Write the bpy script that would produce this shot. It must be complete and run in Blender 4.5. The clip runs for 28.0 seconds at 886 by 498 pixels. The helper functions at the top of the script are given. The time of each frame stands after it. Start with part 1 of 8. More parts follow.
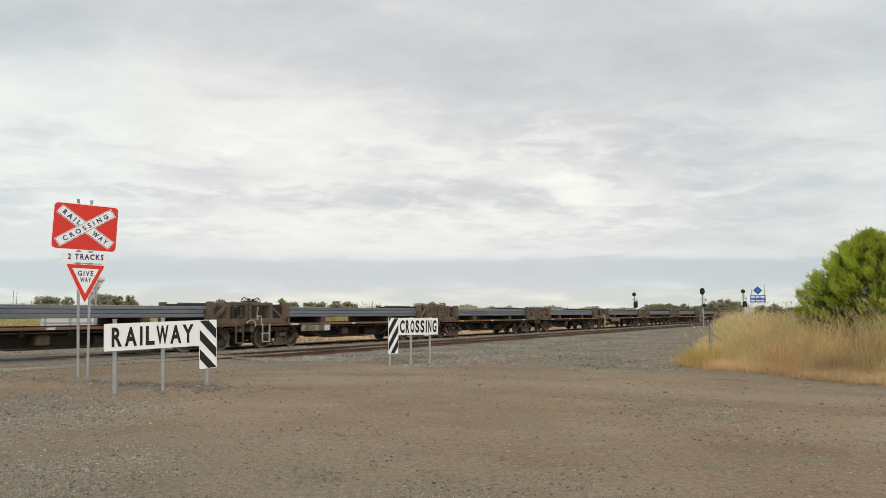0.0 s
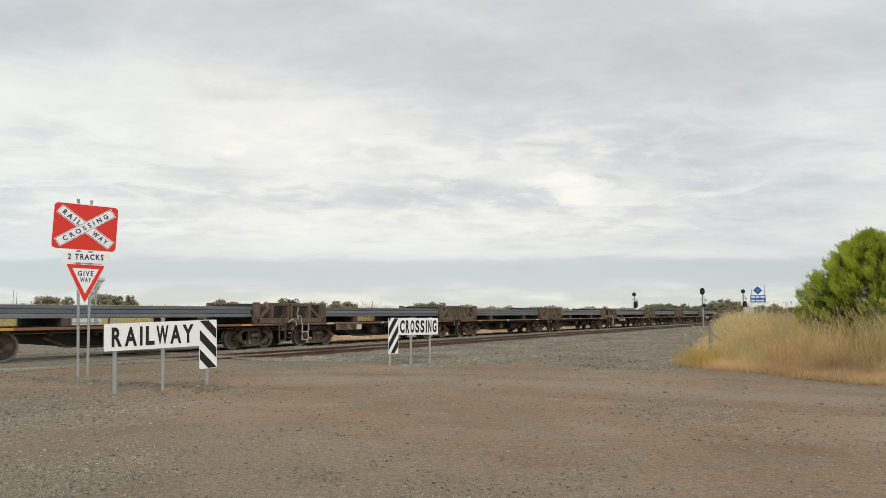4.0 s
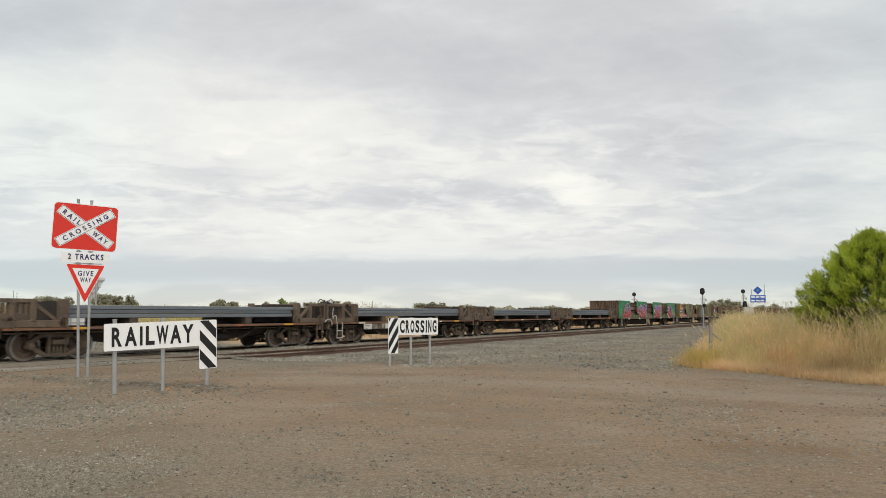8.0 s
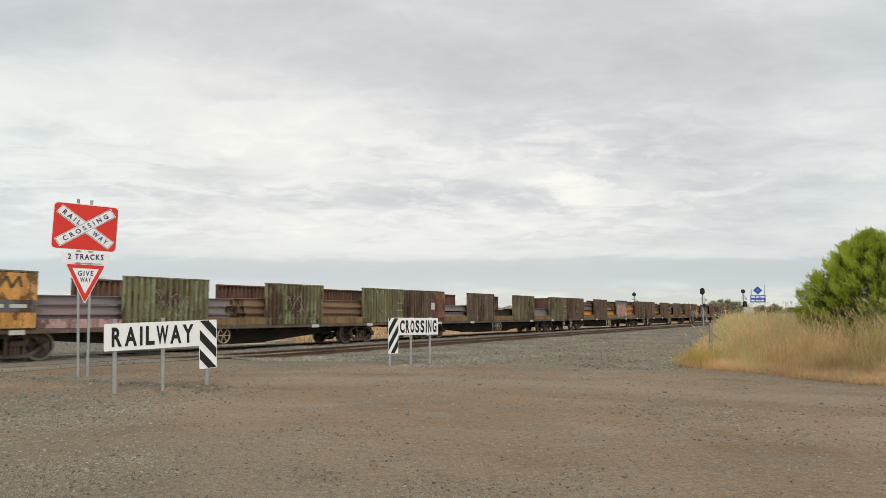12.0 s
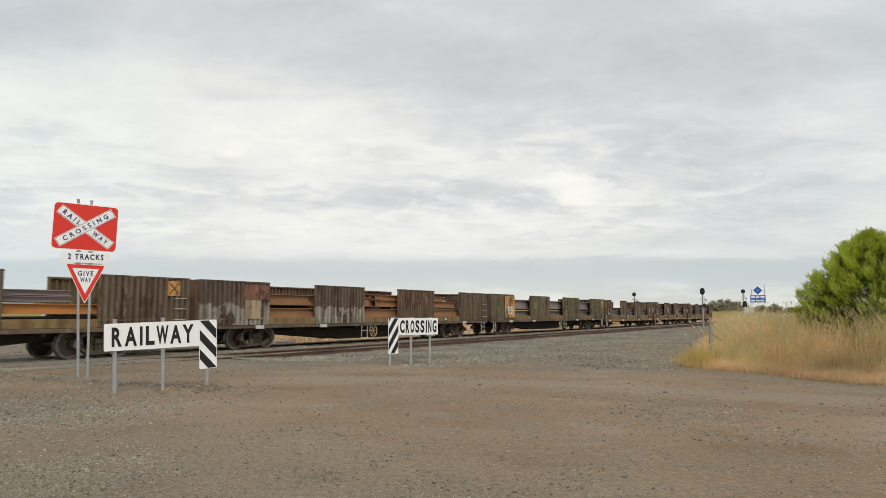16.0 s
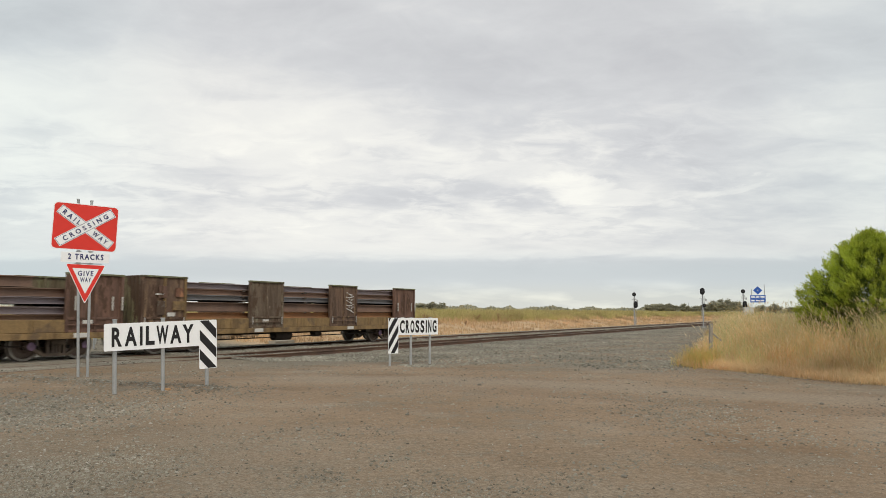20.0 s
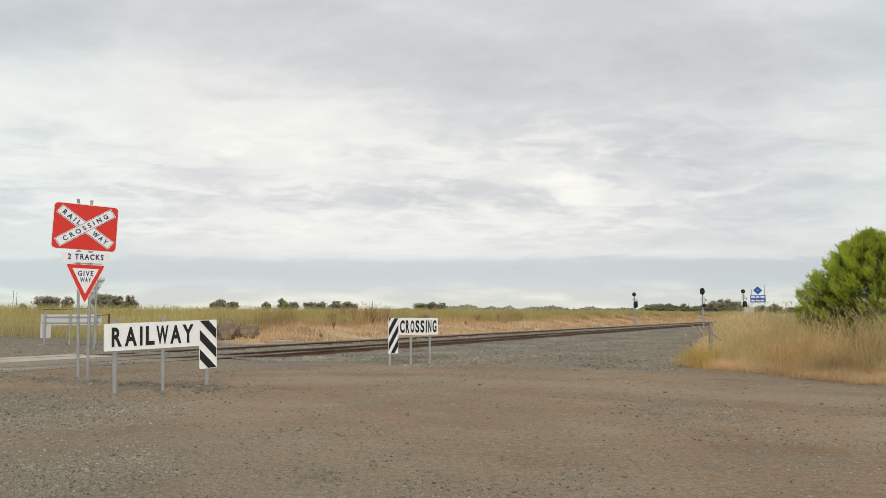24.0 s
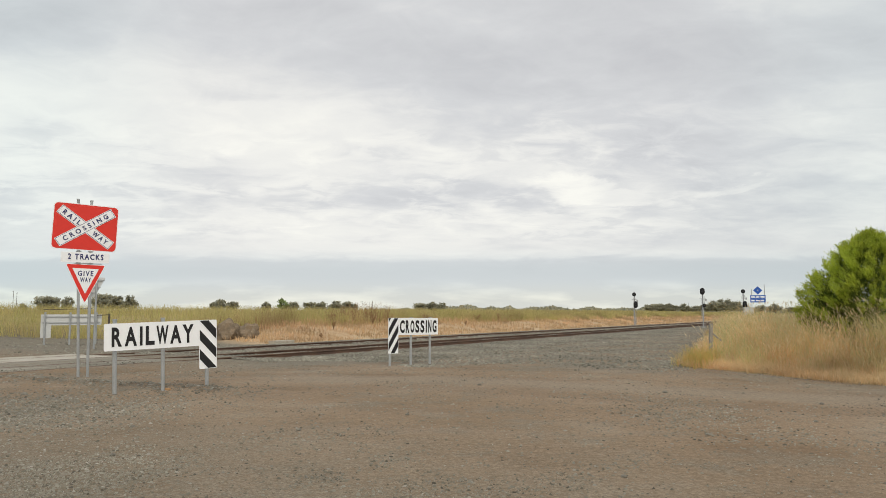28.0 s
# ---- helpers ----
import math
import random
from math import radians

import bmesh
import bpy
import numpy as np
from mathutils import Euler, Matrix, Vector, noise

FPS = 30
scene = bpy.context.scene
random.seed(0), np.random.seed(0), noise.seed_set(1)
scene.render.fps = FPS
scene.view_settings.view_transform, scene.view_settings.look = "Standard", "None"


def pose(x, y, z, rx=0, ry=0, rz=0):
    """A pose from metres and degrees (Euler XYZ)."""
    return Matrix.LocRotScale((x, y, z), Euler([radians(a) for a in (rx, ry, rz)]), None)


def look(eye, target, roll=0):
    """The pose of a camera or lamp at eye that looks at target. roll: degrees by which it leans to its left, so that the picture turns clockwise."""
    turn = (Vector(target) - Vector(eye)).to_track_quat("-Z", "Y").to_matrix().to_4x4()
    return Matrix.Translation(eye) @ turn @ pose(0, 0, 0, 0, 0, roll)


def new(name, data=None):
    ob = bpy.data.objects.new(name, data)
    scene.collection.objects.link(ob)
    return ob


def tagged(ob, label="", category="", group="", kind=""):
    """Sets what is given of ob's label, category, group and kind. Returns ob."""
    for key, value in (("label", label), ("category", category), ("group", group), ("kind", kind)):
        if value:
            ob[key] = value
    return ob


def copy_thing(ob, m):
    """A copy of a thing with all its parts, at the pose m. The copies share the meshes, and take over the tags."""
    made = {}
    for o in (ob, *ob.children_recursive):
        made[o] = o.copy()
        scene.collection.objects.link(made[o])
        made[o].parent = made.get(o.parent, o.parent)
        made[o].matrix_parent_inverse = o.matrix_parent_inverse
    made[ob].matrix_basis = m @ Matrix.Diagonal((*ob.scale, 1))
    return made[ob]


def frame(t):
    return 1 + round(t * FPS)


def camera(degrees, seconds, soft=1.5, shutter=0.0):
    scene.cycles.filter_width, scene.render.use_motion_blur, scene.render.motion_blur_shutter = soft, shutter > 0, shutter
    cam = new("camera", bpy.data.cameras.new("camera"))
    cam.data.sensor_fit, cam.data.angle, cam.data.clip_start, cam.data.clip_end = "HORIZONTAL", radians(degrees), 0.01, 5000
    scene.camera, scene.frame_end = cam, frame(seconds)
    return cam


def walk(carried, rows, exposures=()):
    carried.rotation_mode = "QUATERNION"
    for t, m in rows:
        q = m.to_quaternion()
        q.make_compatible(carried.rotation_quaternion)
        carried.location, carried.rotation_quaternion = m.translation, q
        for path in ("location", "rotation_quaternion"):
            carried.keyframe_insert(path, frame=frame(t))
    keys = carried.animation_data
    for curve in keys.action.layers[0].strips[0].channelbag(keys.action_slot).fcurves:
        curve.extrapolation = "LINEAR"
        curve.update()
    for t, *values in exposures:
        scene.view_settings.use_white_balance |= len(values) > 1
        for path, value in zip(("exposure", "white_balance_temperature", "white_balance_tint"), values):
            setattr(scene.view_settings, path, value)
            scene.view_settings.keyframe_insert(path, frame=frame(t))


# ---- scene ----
cam = camera(65.03, 28.0, soft=0.60, shutter=0.10)
EYE = (0.0, 0.0, 1.42)
TILT = radians(5.272)
VIEW = look(EYE, (0.0, math.cos(TILT), 1.42 + math.sin(TILT)))
walk(cam, [(0.0, VIEW), (28.0, VIEW)])

# ---- overcast sky and soft sun ----
SUN_UP, SUN_TURN = radians(42), radians(165)
world = bpy.data.worlds.new("overcast_sky")
scene.world = world
world.use_nodes = True


def build_sky(nt):
    nt.nodes.clear()
    N, L = nt.nodes.new, nt.links.new

    def math_node(op, a, b=None, clamp=False):
        m = N("ShaderNodeMath")
        m.operation, m.use_clamp = op, clamp
        for i, v in enumerate((a, b)):
            if v is None:
                continue
            if isinstance(v, (int, float)):
                m.inputs[i].default_value = v
            else:
                L(v, m.inputs[i])
        return m.outputs[0]

    out, bg = N("ShaderNodeOutputWorld"), N("ShaderNodeBackground")
    sky = N("ShaderNodeTexSky")
    sky.sky_type, sky.sun_disc = "NISHITA", False
    sky.sun_elevation, sky.sun_rotation = SUN_UP, SUN_TURN
    dim = N("ShaderNodeVectorMath")
    dim.operation = "SCALE"
    L(sky.outputs[0], dim.inputs[0])
    dim.inputs["Scale"].default_value = 0.09
    co = N("ShaderNodeTexCoord")
    sep = N("ShaderNodeSeparateXYZ")
    L(co.outputs["Generated"], sep.inputs[0])
    x, y, z = sep.outputs
    # cloud sheet: the direction cast onto a level deck
    zz = math_node("ADD", math_node("MAXIMUM", z, 0.0), 0.17)
    deck = N("ShaderNodeCombineXYZ")
    L(math_node("DIVIDE", x, zz), deck.inputs[0])
    L(math_node("DIVIDE", y, zz), deck.inputs[1])

    def cloud(scale, detail, rough, offset, warp=0.0):
        mp = N("ShaderNodeMapping")
        L(deck.outputs[0], mp.inputs[0])
        mp.inputs["Location"].default_value = offset
        mp.inputs["Scale"].default_value = (0.78, 1.0, 1.0)
        mp.inputs["Rotation"].default_value = (0, 0, radians(-13))
        n = N("ShaderNodeTexNoise")
        L(mp.outputs[0], n.inputs["Vector"])
        n.inputs["Scale"].default_value = scale
        n.inputs["Detail"].default_value = detail
        n.inputs["Roughness"].default_value = rough
        n.inputs["Distortion"].default_value = warp
        return n.outputs[0]

    big = cloud(0.9, 6, 0.5, (3.1, 1.3, 0), 0.35)
    mid = cloud(2.6, 7, 0.55, (7.7, 2.2, 0), 0.55)
    fine = cloud(7.0, 7, 0.60, (1.7, 9.2, 0), 0.5)
    mixed = math_node("ADD", math_node("MULTIPLY", big, 0.45), math_node("ADD", math_node("MULTIPLY", mid, 0.37), math_node("MULTIPLY", fine, 0.22)))
    # mean brightness of the deck by height above the horizon
    band = N("ShaderNodeValToRGB")
    rise = math_node("DIVIDE", z, math_node("MAXIMUM", math_node("ABSOLUTE", y), 0.3))
    wob = math_node("ADD", rise, math_node("MULTIPLY", math_node("SUBTRACT", mid, 0.5), math_node("MINIMUM", math_node("MULTIPLY", math_node("MAXIMUM", math_node("SUBTRACT", rise, 0.06), 0.0), 1.2), 0.12)))
    L(wob, band.inputs[0])
    band.color_ramp.interpolation = "EASE"
    stops = [(0.0, 0.62), (0.025, 0.60), (0.060, 0.55), (0.074, 0.555), (0.083, 0.68), (0.10, 0.69), (0.13, 0.69), (0.165, 0.705),
             (0.21, 0.715), (0.26, 0.71), (0.32, 0.66), (0.40, 0.61), (0.60, 0.60), (1.0, 0.64)]
    while len(band.color_ramp.elements) < len(stops):
        band.color_ramp.elements.new(0.5)
    for e, (pos, v) in zip(band.color_ramp.elements, stops):
        e.position, e.color = pos, (v, v, v, 1)
    lift = math_node("MULTIPLY", math_node("SUBTRACT", mixed, 0.522), math_node("MINIMUM", math_node("MULTIPLY", math_node("MAXIMUM", math_node("SUBTRACT", z, 0.05), 0.0), 14.0), 0.98))
    # small far clouds low over the horizon
    puff = N("ShaderNodeTexNoise")
    far = N("ShaderNodeCombineXYZ")
    L(math_node("MULTIPLY", math_node("DIVIDE", x, math_node("MAXIMUM", math_node("ABSOLUTE", y), 0.3)), 7.0), far.inputs[0])
    L(math_node("MULTIPLY", rise, 34.0), far.inputs[1])
    L(far.outputs[0], puff.inputs["Vector"])
    puff.inputs["Scale"].default_value, puff.inputs["Detail"].default_value = 1.0, 5
    low = N("ShaderNodeMapRange")
    low.interpolation_type = "SMOOTHSTEP"
    low.inputs["From Min"].default_value, low.inputs["From Max"].default_value = 0.058, 0.022
    L(rise, low.inputs["Value"])
    haze = math_node("MULTIPLY", math_node("MAXIMUM", math_node("SUBTRACT", puff.outputs[0], 0.46), 0.0), math_node("MULTIPLY", low.outputs[0], 0.95))
    # the deck is thinner to the north-west and thicker to the east
    def step(v, a, b):
        r = N("ShaderNodeMapRange")
        r.interpolation_type = "SMOOTHSTEP"
        r.inputs["From Min"].default_value, r.inputs["From Max"].default_value = a, b
        L(v, r.inputs["Value"])
        return r.outputs[0]

    slope = math_node("DIVIDE", x, math_node("MAXIMUM", math_node("ABSOLUTE", y), 0.3))
    thin = math_node("SUBTRACT", math_node("MULTIPLY", step(slope, 0.15, -0.35), math_node("MULTIPLY", step(rise, 0.10, 0.20), step(rise, 0.46, 0.30))), math_node("MULTIPLY", math_node("MULTIPLY", step(slope, -0.10, 0.15), step(rise, 0.085, 0.10)), math_node("MULTIPLY", math_node("MULTIPLY", step(rise, 0.31, 0.23), step(slope, 0.68, 0.45)), 0.75)))
    # bright thin breaks between the cloud banks
    seam = math_node("ABSOLUTE", math_node("SUBTRACT", cloud(1.7, 6, 0.58, (5.3, 4.1, 0), 0.7), 0.5))
    open_sky = math_node("MULTIPLY", step(rise, 0.095, 0.125), math_node("MULTIPLY", step(rise, 0.36, 0.22), step(slope, 0.50, 0.25)))
    gleam = math_node("MULTIPLY", math_node("MULTIPLY", step(seam, 0.13, 0.0), step(fine, 0.38, 0.62)), open_sky)
    lift = math_node("ADD", math_node("ADD", lift, math_node("MULTIPLY", thin, 0.064)), math_node("MULTIPLY", gleam, 0.11))
    # the banks of the deck: soft lobes with ragged edges, (slope, rise, half width, half height, lightness)
    wu = math_node("ADD", slope, math_node("MULTIPLY", math_node("SUBTRACT", mid, 0.5), 0.20))
    wv = math_node("ADD", rise, math_node("MULTIPLY", math_node("SUBTRACT", cloud(1.9, 7, 0.6, (2.9, 6.4, 0), 0.6), 0.5), math_node("MINIMUM", math_node("MULTIPLY", math_node("MAXIMUM", math_node("SUBTRACT", rise, 0.05), 0.0), 0.9), 0.14)))
    banks = [(0.02, 0.44, 0.42, 0.11, -0.075), (0.24, 0.33, 0.30, 0.085, -0.060), (-0.36, 0.47, 0.26, 0.05, -0.030), (-0.60, 0.345, 0.22, 0.065, 0.095), (-0.31, 0.265, 0.25, 0.045, 0.105),
             (-0.40, 0.205, 0.30, 0.035, 0.040), (-0.14, 0.172, 0.36, 0.022, -0.050), (0.31, 0.245, 0.22, 0.045, -0.060), (0.04, 0.225, 0.08, 0.028, 0.050), (0.02, 0.152, 0.15, 0.013, -0.045), (-0.05, 0.128, 0.55, 0.030, 0.045), (0.02, 0.093, 0.42, 0.010, 0.050),
             (0.200, 0.188, 0.060, 0.020, 0.250), (0.265, 0.170, 0.075, 0.011, 0.140), (0.43, 0.176, 0.050, 0.007, 0.085), (0.60, 0.30, 0.16, 0.16, 0.020)]
    for bu, bv, ru, rv, amount in banks:
        eu = math_node("DIVIDE", math_node("SUBTRACT", wu, bu), ru)
        ev = math_node("DIVIDE", math_node("SUBTRACT", wv, bv), rv)
        far_off = math_node("ADD", math_node("MULTIPLY", eu, eu), math_node("MULTIPLY", ev, ev))
        lift = math_node("ADD", lift, math_node("MULTIPLY", step(far_off, 1.6, 0.1), amount))
    lum = math_node("ADD", math_node("ADD", band.outputs[0], haze), lift, True)
    tone = N("ShaderNodeValToRGB")
    L(lum, tone.inputs[0])
    tints = [(0.0, (0.420, 0.425, 0.442)), (0.42, (0.560, 0.565, 0.583)), (0.60, (0.694, 0.700, 0.708)), (0.75, (0.862, 0.855, 0.825)), (1.0, (1.0, 0.985, 0.915))]
    while len(tone.color_ramp.elements) < len(tints):
        tone.color_ramp.elements.new(0.5)
    for e, (pos, c) in zip(tone.color_ramp.elements, tints):
        e.position, e.color = pos, (*c, 1)
    mix = N("ShaderNodeMix")
    mix.data_type = "RGBA"
    mix.inputs["Factor"].default_value = 0.95
    # cooler clear strip under the deck, and thinner cooler cloud to the west
    def tinted(src, fac, tint):
        t = N("ShaderNodeMix")
        t.data_type, t.blend_type = "RGBA", "MULTIPLY"
        L(fac, t.inputs["Factor"])
        L(src, t.inputs["A"])
        t.inputs["B"].default_value = (*tint, 1)
        return t.outputs["Result"]

    cool = tinted(tone.outputs[0], step(rise, 0.10, 0.06), (0.950, 1.000, 1.010))
    cool = tinted(cool, step(rise, 0.052, 0.016), (1.040, 1.0, 0.925))
    cool = tinted(cool, step(slope, -0.30, -0.64), (0.955, 1.005, 1.01))
    cool = tinted(cool, math_node("MULTIPLY", step(slope, 0.30, 0.64), step(rise, 0.08, 0.20)), (0.965, 1.002, 1.003))
    cool = tinted(cool, math_node("MULTIPLY", step(slope, 0.12, 0.60), step(rise, 0.26, 0.10)), (0.925, 0.95, 0.955))
    L(dim.outputs[0], mix.inputs["A"])
    L(cool, mix.inputs["B"])
    L(mix.outputs["Result"], bg.inputs[0])
    bg.inputs[1].default_value = 1.0
    L(bg.outputs[0], out.inputs[0])


build_sky(world.node_tree)
sun_lamp = bpy.data.lights.new("sun", "SUN")
sun_lamp.energy, sun_lamp.angle, sun_lamp.color = 1.4, radians(25), (1.0, 0.91, 0.78)
sun = new("sun", sun_lamp)
sun.matrix_world = look((0, 0, 0), (-math.sin(SUN_TURN) * math.cos(SUN_UP), -math.cos(SUN_TURN) * math.cos(SUN_UP), -math.sin(SUN_UP)))
scene.view_settings.exposure = 0.0

# ---- the plan ----
HEADING = radians(31.468)                 # the tracks' bearing from the y axis
AX, AY = math.sin(HEADING), math.cos(HEADING)
RZ = 90 - 31.468
GAUGE, RAIL_Z = 1.435, 0.06
NEAR_TRACK, FAR_TRACK = 17.85, 21.15     # distances of the track centres from the camera


def spot(s, d, z=0.0):
    """World place from metres along the tracks, metres across them and height."""
    return Vector((s * AX - d * AY, s * AY + d * AX, z))


def plan(x, y):
    """Metres along the tracks and across them."""
    return x * AX + y * AY, -x * AY + y * AX


def ease(a, b, v):
    t = min(max((v - a) / (b - a), 0.0), 1.0)
    return t * t * (3 - 2 * t)


def road_edge(d):
    """Where the dirt road behind the tracks ends and the grassed bank begins, in metres along the tracks."""
    return 22.0 + (d - 25.0) * 0.35


def windrow(x, y):
    """Low heap of graded dirt along the foot of the signs."""
    ux, uy = 5.0 / 5.42, -2.1 / 5.42
    a, off = (x + 8.9) * ux + (y - 14.95) * uy, -(x + 8.9) * uy + (y - 14.95) * ux
    h = 0.075 * (0.75 + 0.9 * noise.noise((a * 1.1, off, 3.0))) * math.exp(-(off / 0.42) ** 2)
    return max(h, 0.0) * ease(-1.5, 0.6, a) * (1 - ease(4.6, 6.0, a))


def lane(x):
    """Distance ahead of the smooth wheel lane through the yard."""
    return 15.2 - 0.55 * max(x, 0.0)


def ground_z(x, y):
    s, d = plan(x, y)
    road = 1 - ease(12.5, 19.0, s)
    z = -0.12 * ease(7.0, 15.0, d) * (1 - road) - 0.01 * road * ease(8, 15, d)
    if d > 15.0:
        k = ease(15.0, 16.6, d)
        between = 0.145 * ease(18.75, 19.15, d) * (1 - ease(20.05, 20.32, d)) + 0.05 * ease(17.2, 17.4, d) * (1 - ease(18.3, 18.5, d)) + 0.07 * ease(20.5, 20.7, d) * (1 - ease(21.6, 21.8, d)) + 0.10 * ease(22.1, 22.5, d) * (1 - ease(23.3, 24.0, d))
        z = z * (1 - k) + k * ((-0.10 + between) * (1 - road) + 0.050 * road)
    back = 1 - ease(1.0, 9.0, s - road_edge(d))
    bank = 0.78 * ease(24.5, 31.5, d) * (1 - back) + 0.78 * ease(42.0, 52.0, d) * back + 0.78 * ease(34.0, 84.0, d)
    z += bank * (1 - ease(300, 900, math.hypot(x, y)) * 0.4)
    if y < 18.0:
        z += windrow(x, y)
    near = 1 - ease(60, 200, math.hypot(x, y))
    z += near * 0.022 * noise.noise((x * 0.21, y * 0.21, 0.3)) * (1 - ease(15.0, 16.4, d) * (1 - ease(23, 25, d)))
    return z


# ---- small building blocks ----
def part(name, bm, material, parent, label="", smooth=False):
    me = bpy.data.meshes.new(name)
    if not isinstance(bm, bpy.types.Mesh):
        bmesh.ops.recalc_face_normals(bm, faces=bm.faces)
        bm.to_mesh(me)
        bm.free()
    else:
        me = bm
    if material is not None and not me.materials:
        me.materials.append(material)
    if smooth:
        me.polygons.foreach_set("use_smooth", [True] * len(me.polygons))
    ob = new(name, me)
    ob.parent = parent
    if label:
        tagged(ob, label)
    return ob


def thing(name, label, category, group="", kind=""):
    ob = new(name)
    ob.empty_display_size = 0.2
    return tagged(ob, label, category, group, kind)


def box(bm, x0, x1, y0, y1, z0, z1, bevel=0.0, m=None):
    r = bmesh.ops.create_cube(bm, size=1.0)
    vs = r["verts"]
    t = Matrix.Translation(((x0 + x1) / 2, (y0 + y1) / 2, (z0 + z1) / 2)) @ Matrix.Diagonal((abs(x1 - x0), abs(y1 - y0), abs(z1 - z0), 1))
    bmesh.ops.transform(bm, matrix=(m @ t) if m else t, verts=vs)
    if bevel > 0:
        es = list({e for v in vs for e in v.link_edges})
        bmesh.ops.bevel(bm, geom=es, offset=bevel, segments=1, affect="EDGES")
    return bm


def rod(bm, a, b, r, seg=8, r2=None):
    a, b = Vector(a), Vector(b)
    way = b - a
    m = Matrix.Translation((a + b) / 2) @ way.to_track_quat("Z", "Y").to_matrix().to_4x4()
    bmesh.ops.create_cone(bm, cap_ends=True, segments=seg, radius1=r, radius2=r if r2 is None else r2, depth=way.length, matrix=m)
    return bm


def bar(bm, a, b, w, h):
    """A square bar from a to b: w across the track, h in the other direction."""
    a, b = Vector(a), Vector(b)
    way = b - a
    q = way.to_track_quat("X", "Z").to_matrix().to_4x4()
    r = bmesh.ops.create_cube(bm, size=1.0)
    bmesh.ops.transform(bm, matrix=Matrix.Translation((a + b) / 2) @ q @ Matrix.Diagonal((way.length, w, h, 1)), verts=r["verts"])
    return bm


def slab(bm, pts, y0, y1):
    """An upright plate with the outline pts in x, z, between y0 and y1."""
    lo = [bm.verts.new((x, y0, z)) for x, z in pts]
    hi = [bm.verts.new((x, y1, z)) for x, z in pts]
    bm.faces.new(lo)
    bm.faces.new(hi[::-1])
    n = len(pts)
    for i in range(n):
        bm.faces.new((lo[i], lo[(i + 1) % n], hi[(i + 1) % n], hi[i]))
    return bm


def ring(bm, centre, radius, tube, axis="Y", seg=16, sides=6):
    m = Matrix.Translation(centre)
    if axis == "Y":
        m = m @ Matrix.Rotation(radians(90), 4, "X")
    elif axis == "X":
        m = m @ Matrix.Rotation(radians(90), 4, "Y")
    rows = []
    for i in range(seg):
        a = 2 * math.pi * i / seg
        row = []
        for j in range(sides):
            b = 2 * math.pi * j / sides
            rr = radius + tube * math.cos(b)
            row.append(bm.verts.new(m @ Vector((rr * math.cos(a), rr * math.sin(a), tube * math.sin(b)))))
        rows.append(row)
    for i in range(seg):
        for j in range(sides):
            bm.faces.new((rows[i][j], rows[(i + 1) % seg][j], rows[(i + 1) % seg][(j + 1) % sides], rows[i][(j + 1) % sides]))
    return bm


def tube(bm, pts, r, seg=6):
    """One bent pipe through the points, which lie in a plane of constant y."""
    rows = []
    for i, p in enumerate(pts):
        way = (pts[min(i + 1, len(pts) - 1)] - pts[max(i - 1, 0)]).normalized()
        side = Vector((0, 1, 0))
        up = way.cross(side)
        rows.append([bm.verts.new(p + (side * math.cos(2 * math.pi * k / seg) + up * math.sin(2 * math.pi * k / seg)) * r) for k in range(seg)])
    for a, b in zip(rows, rows[1:]):
        for k in range(seg):
            bm.faces.new((a[k], a[(k + 1) % seg], b[(k + 1) % seg], b[k]))
    bm.faces.new(rows[0])
    bm.faces.new(rows[-1][::-1])
    return bm


def mesh_of(name, verts, faces):
    me = bpy.data.meshes.new(name)
    me.from_pydata(verts, [], faces)
    me.update()
    return me


def words(text, width, height, depth=0.004, bold=0.012, gap=1.22):
    """Letters in the built-in font as a mesh, fitted to a box centred on the origin, facing -y."""
    cu = bpy.data.curves.new("letters", "FONT")
    cu.body, cu.extrude, cu.resolution_u, cu.offset, cu.space_character = text, 0.01, 3, bold, gap
    tmp = bpy.data.objects.new("letters", cu)
    scene.collection.objects.link(tmp)
    me = bpy.data.meshes.new_from_object(tmp.evaluated_get(bpy.context.evaluated_depsgraph_get()))
    bm = bmesh.new()
    bm.from_mesh(me)
    bpy.data.objects.remove(tmp)
    bpy.data.meshes.remove(me)
    xs = [v.co.x for v in bm.verts]
    ys = [v.co.y for v in bm.verts]
    cx, cy = (min(xs) + max(xs)) / 2, (min(ys) + max(ys)) / 2
    kx, ky = width / (max(xs) - min(xs)), height / (max(ys) - min(ys))
    for v in bm.verts:
        v.co = Vector(((v.co.x - cx) * kx, -v.co.z / 0.01 * depth / 2, (v.co.y - cy) * ky))
    return bm


def lettered(bm, material, parent):
    """Each letter of a line of words as a part of its own."""
    todo = set(bm.verts)
    while todo:
        grow, isle = [todo.pop()], []
        while grow:
            v = grow.pop()
            isle.append(v)
            for e in v.link_edges:
                o = e.other_vert(v)
                if o in todo:
                    todo.discard(o)
                    grow.append(o)
        index = {v: i for i, v in enumerate(isle)}
        faces = {f for v in isle for f in v.link_faces}
        part("letter", mesh_of("letter", [tuple(v.co) for v in isle], [[index[v] for v in f.verts] for f in sorted(faces, key=lambda f: f.index)]), material, parent)
    bm.free()


def turned(bm, m):
    bmesh.ops.transform(bm, matrix=m, verts=bm.verts)
    return bm


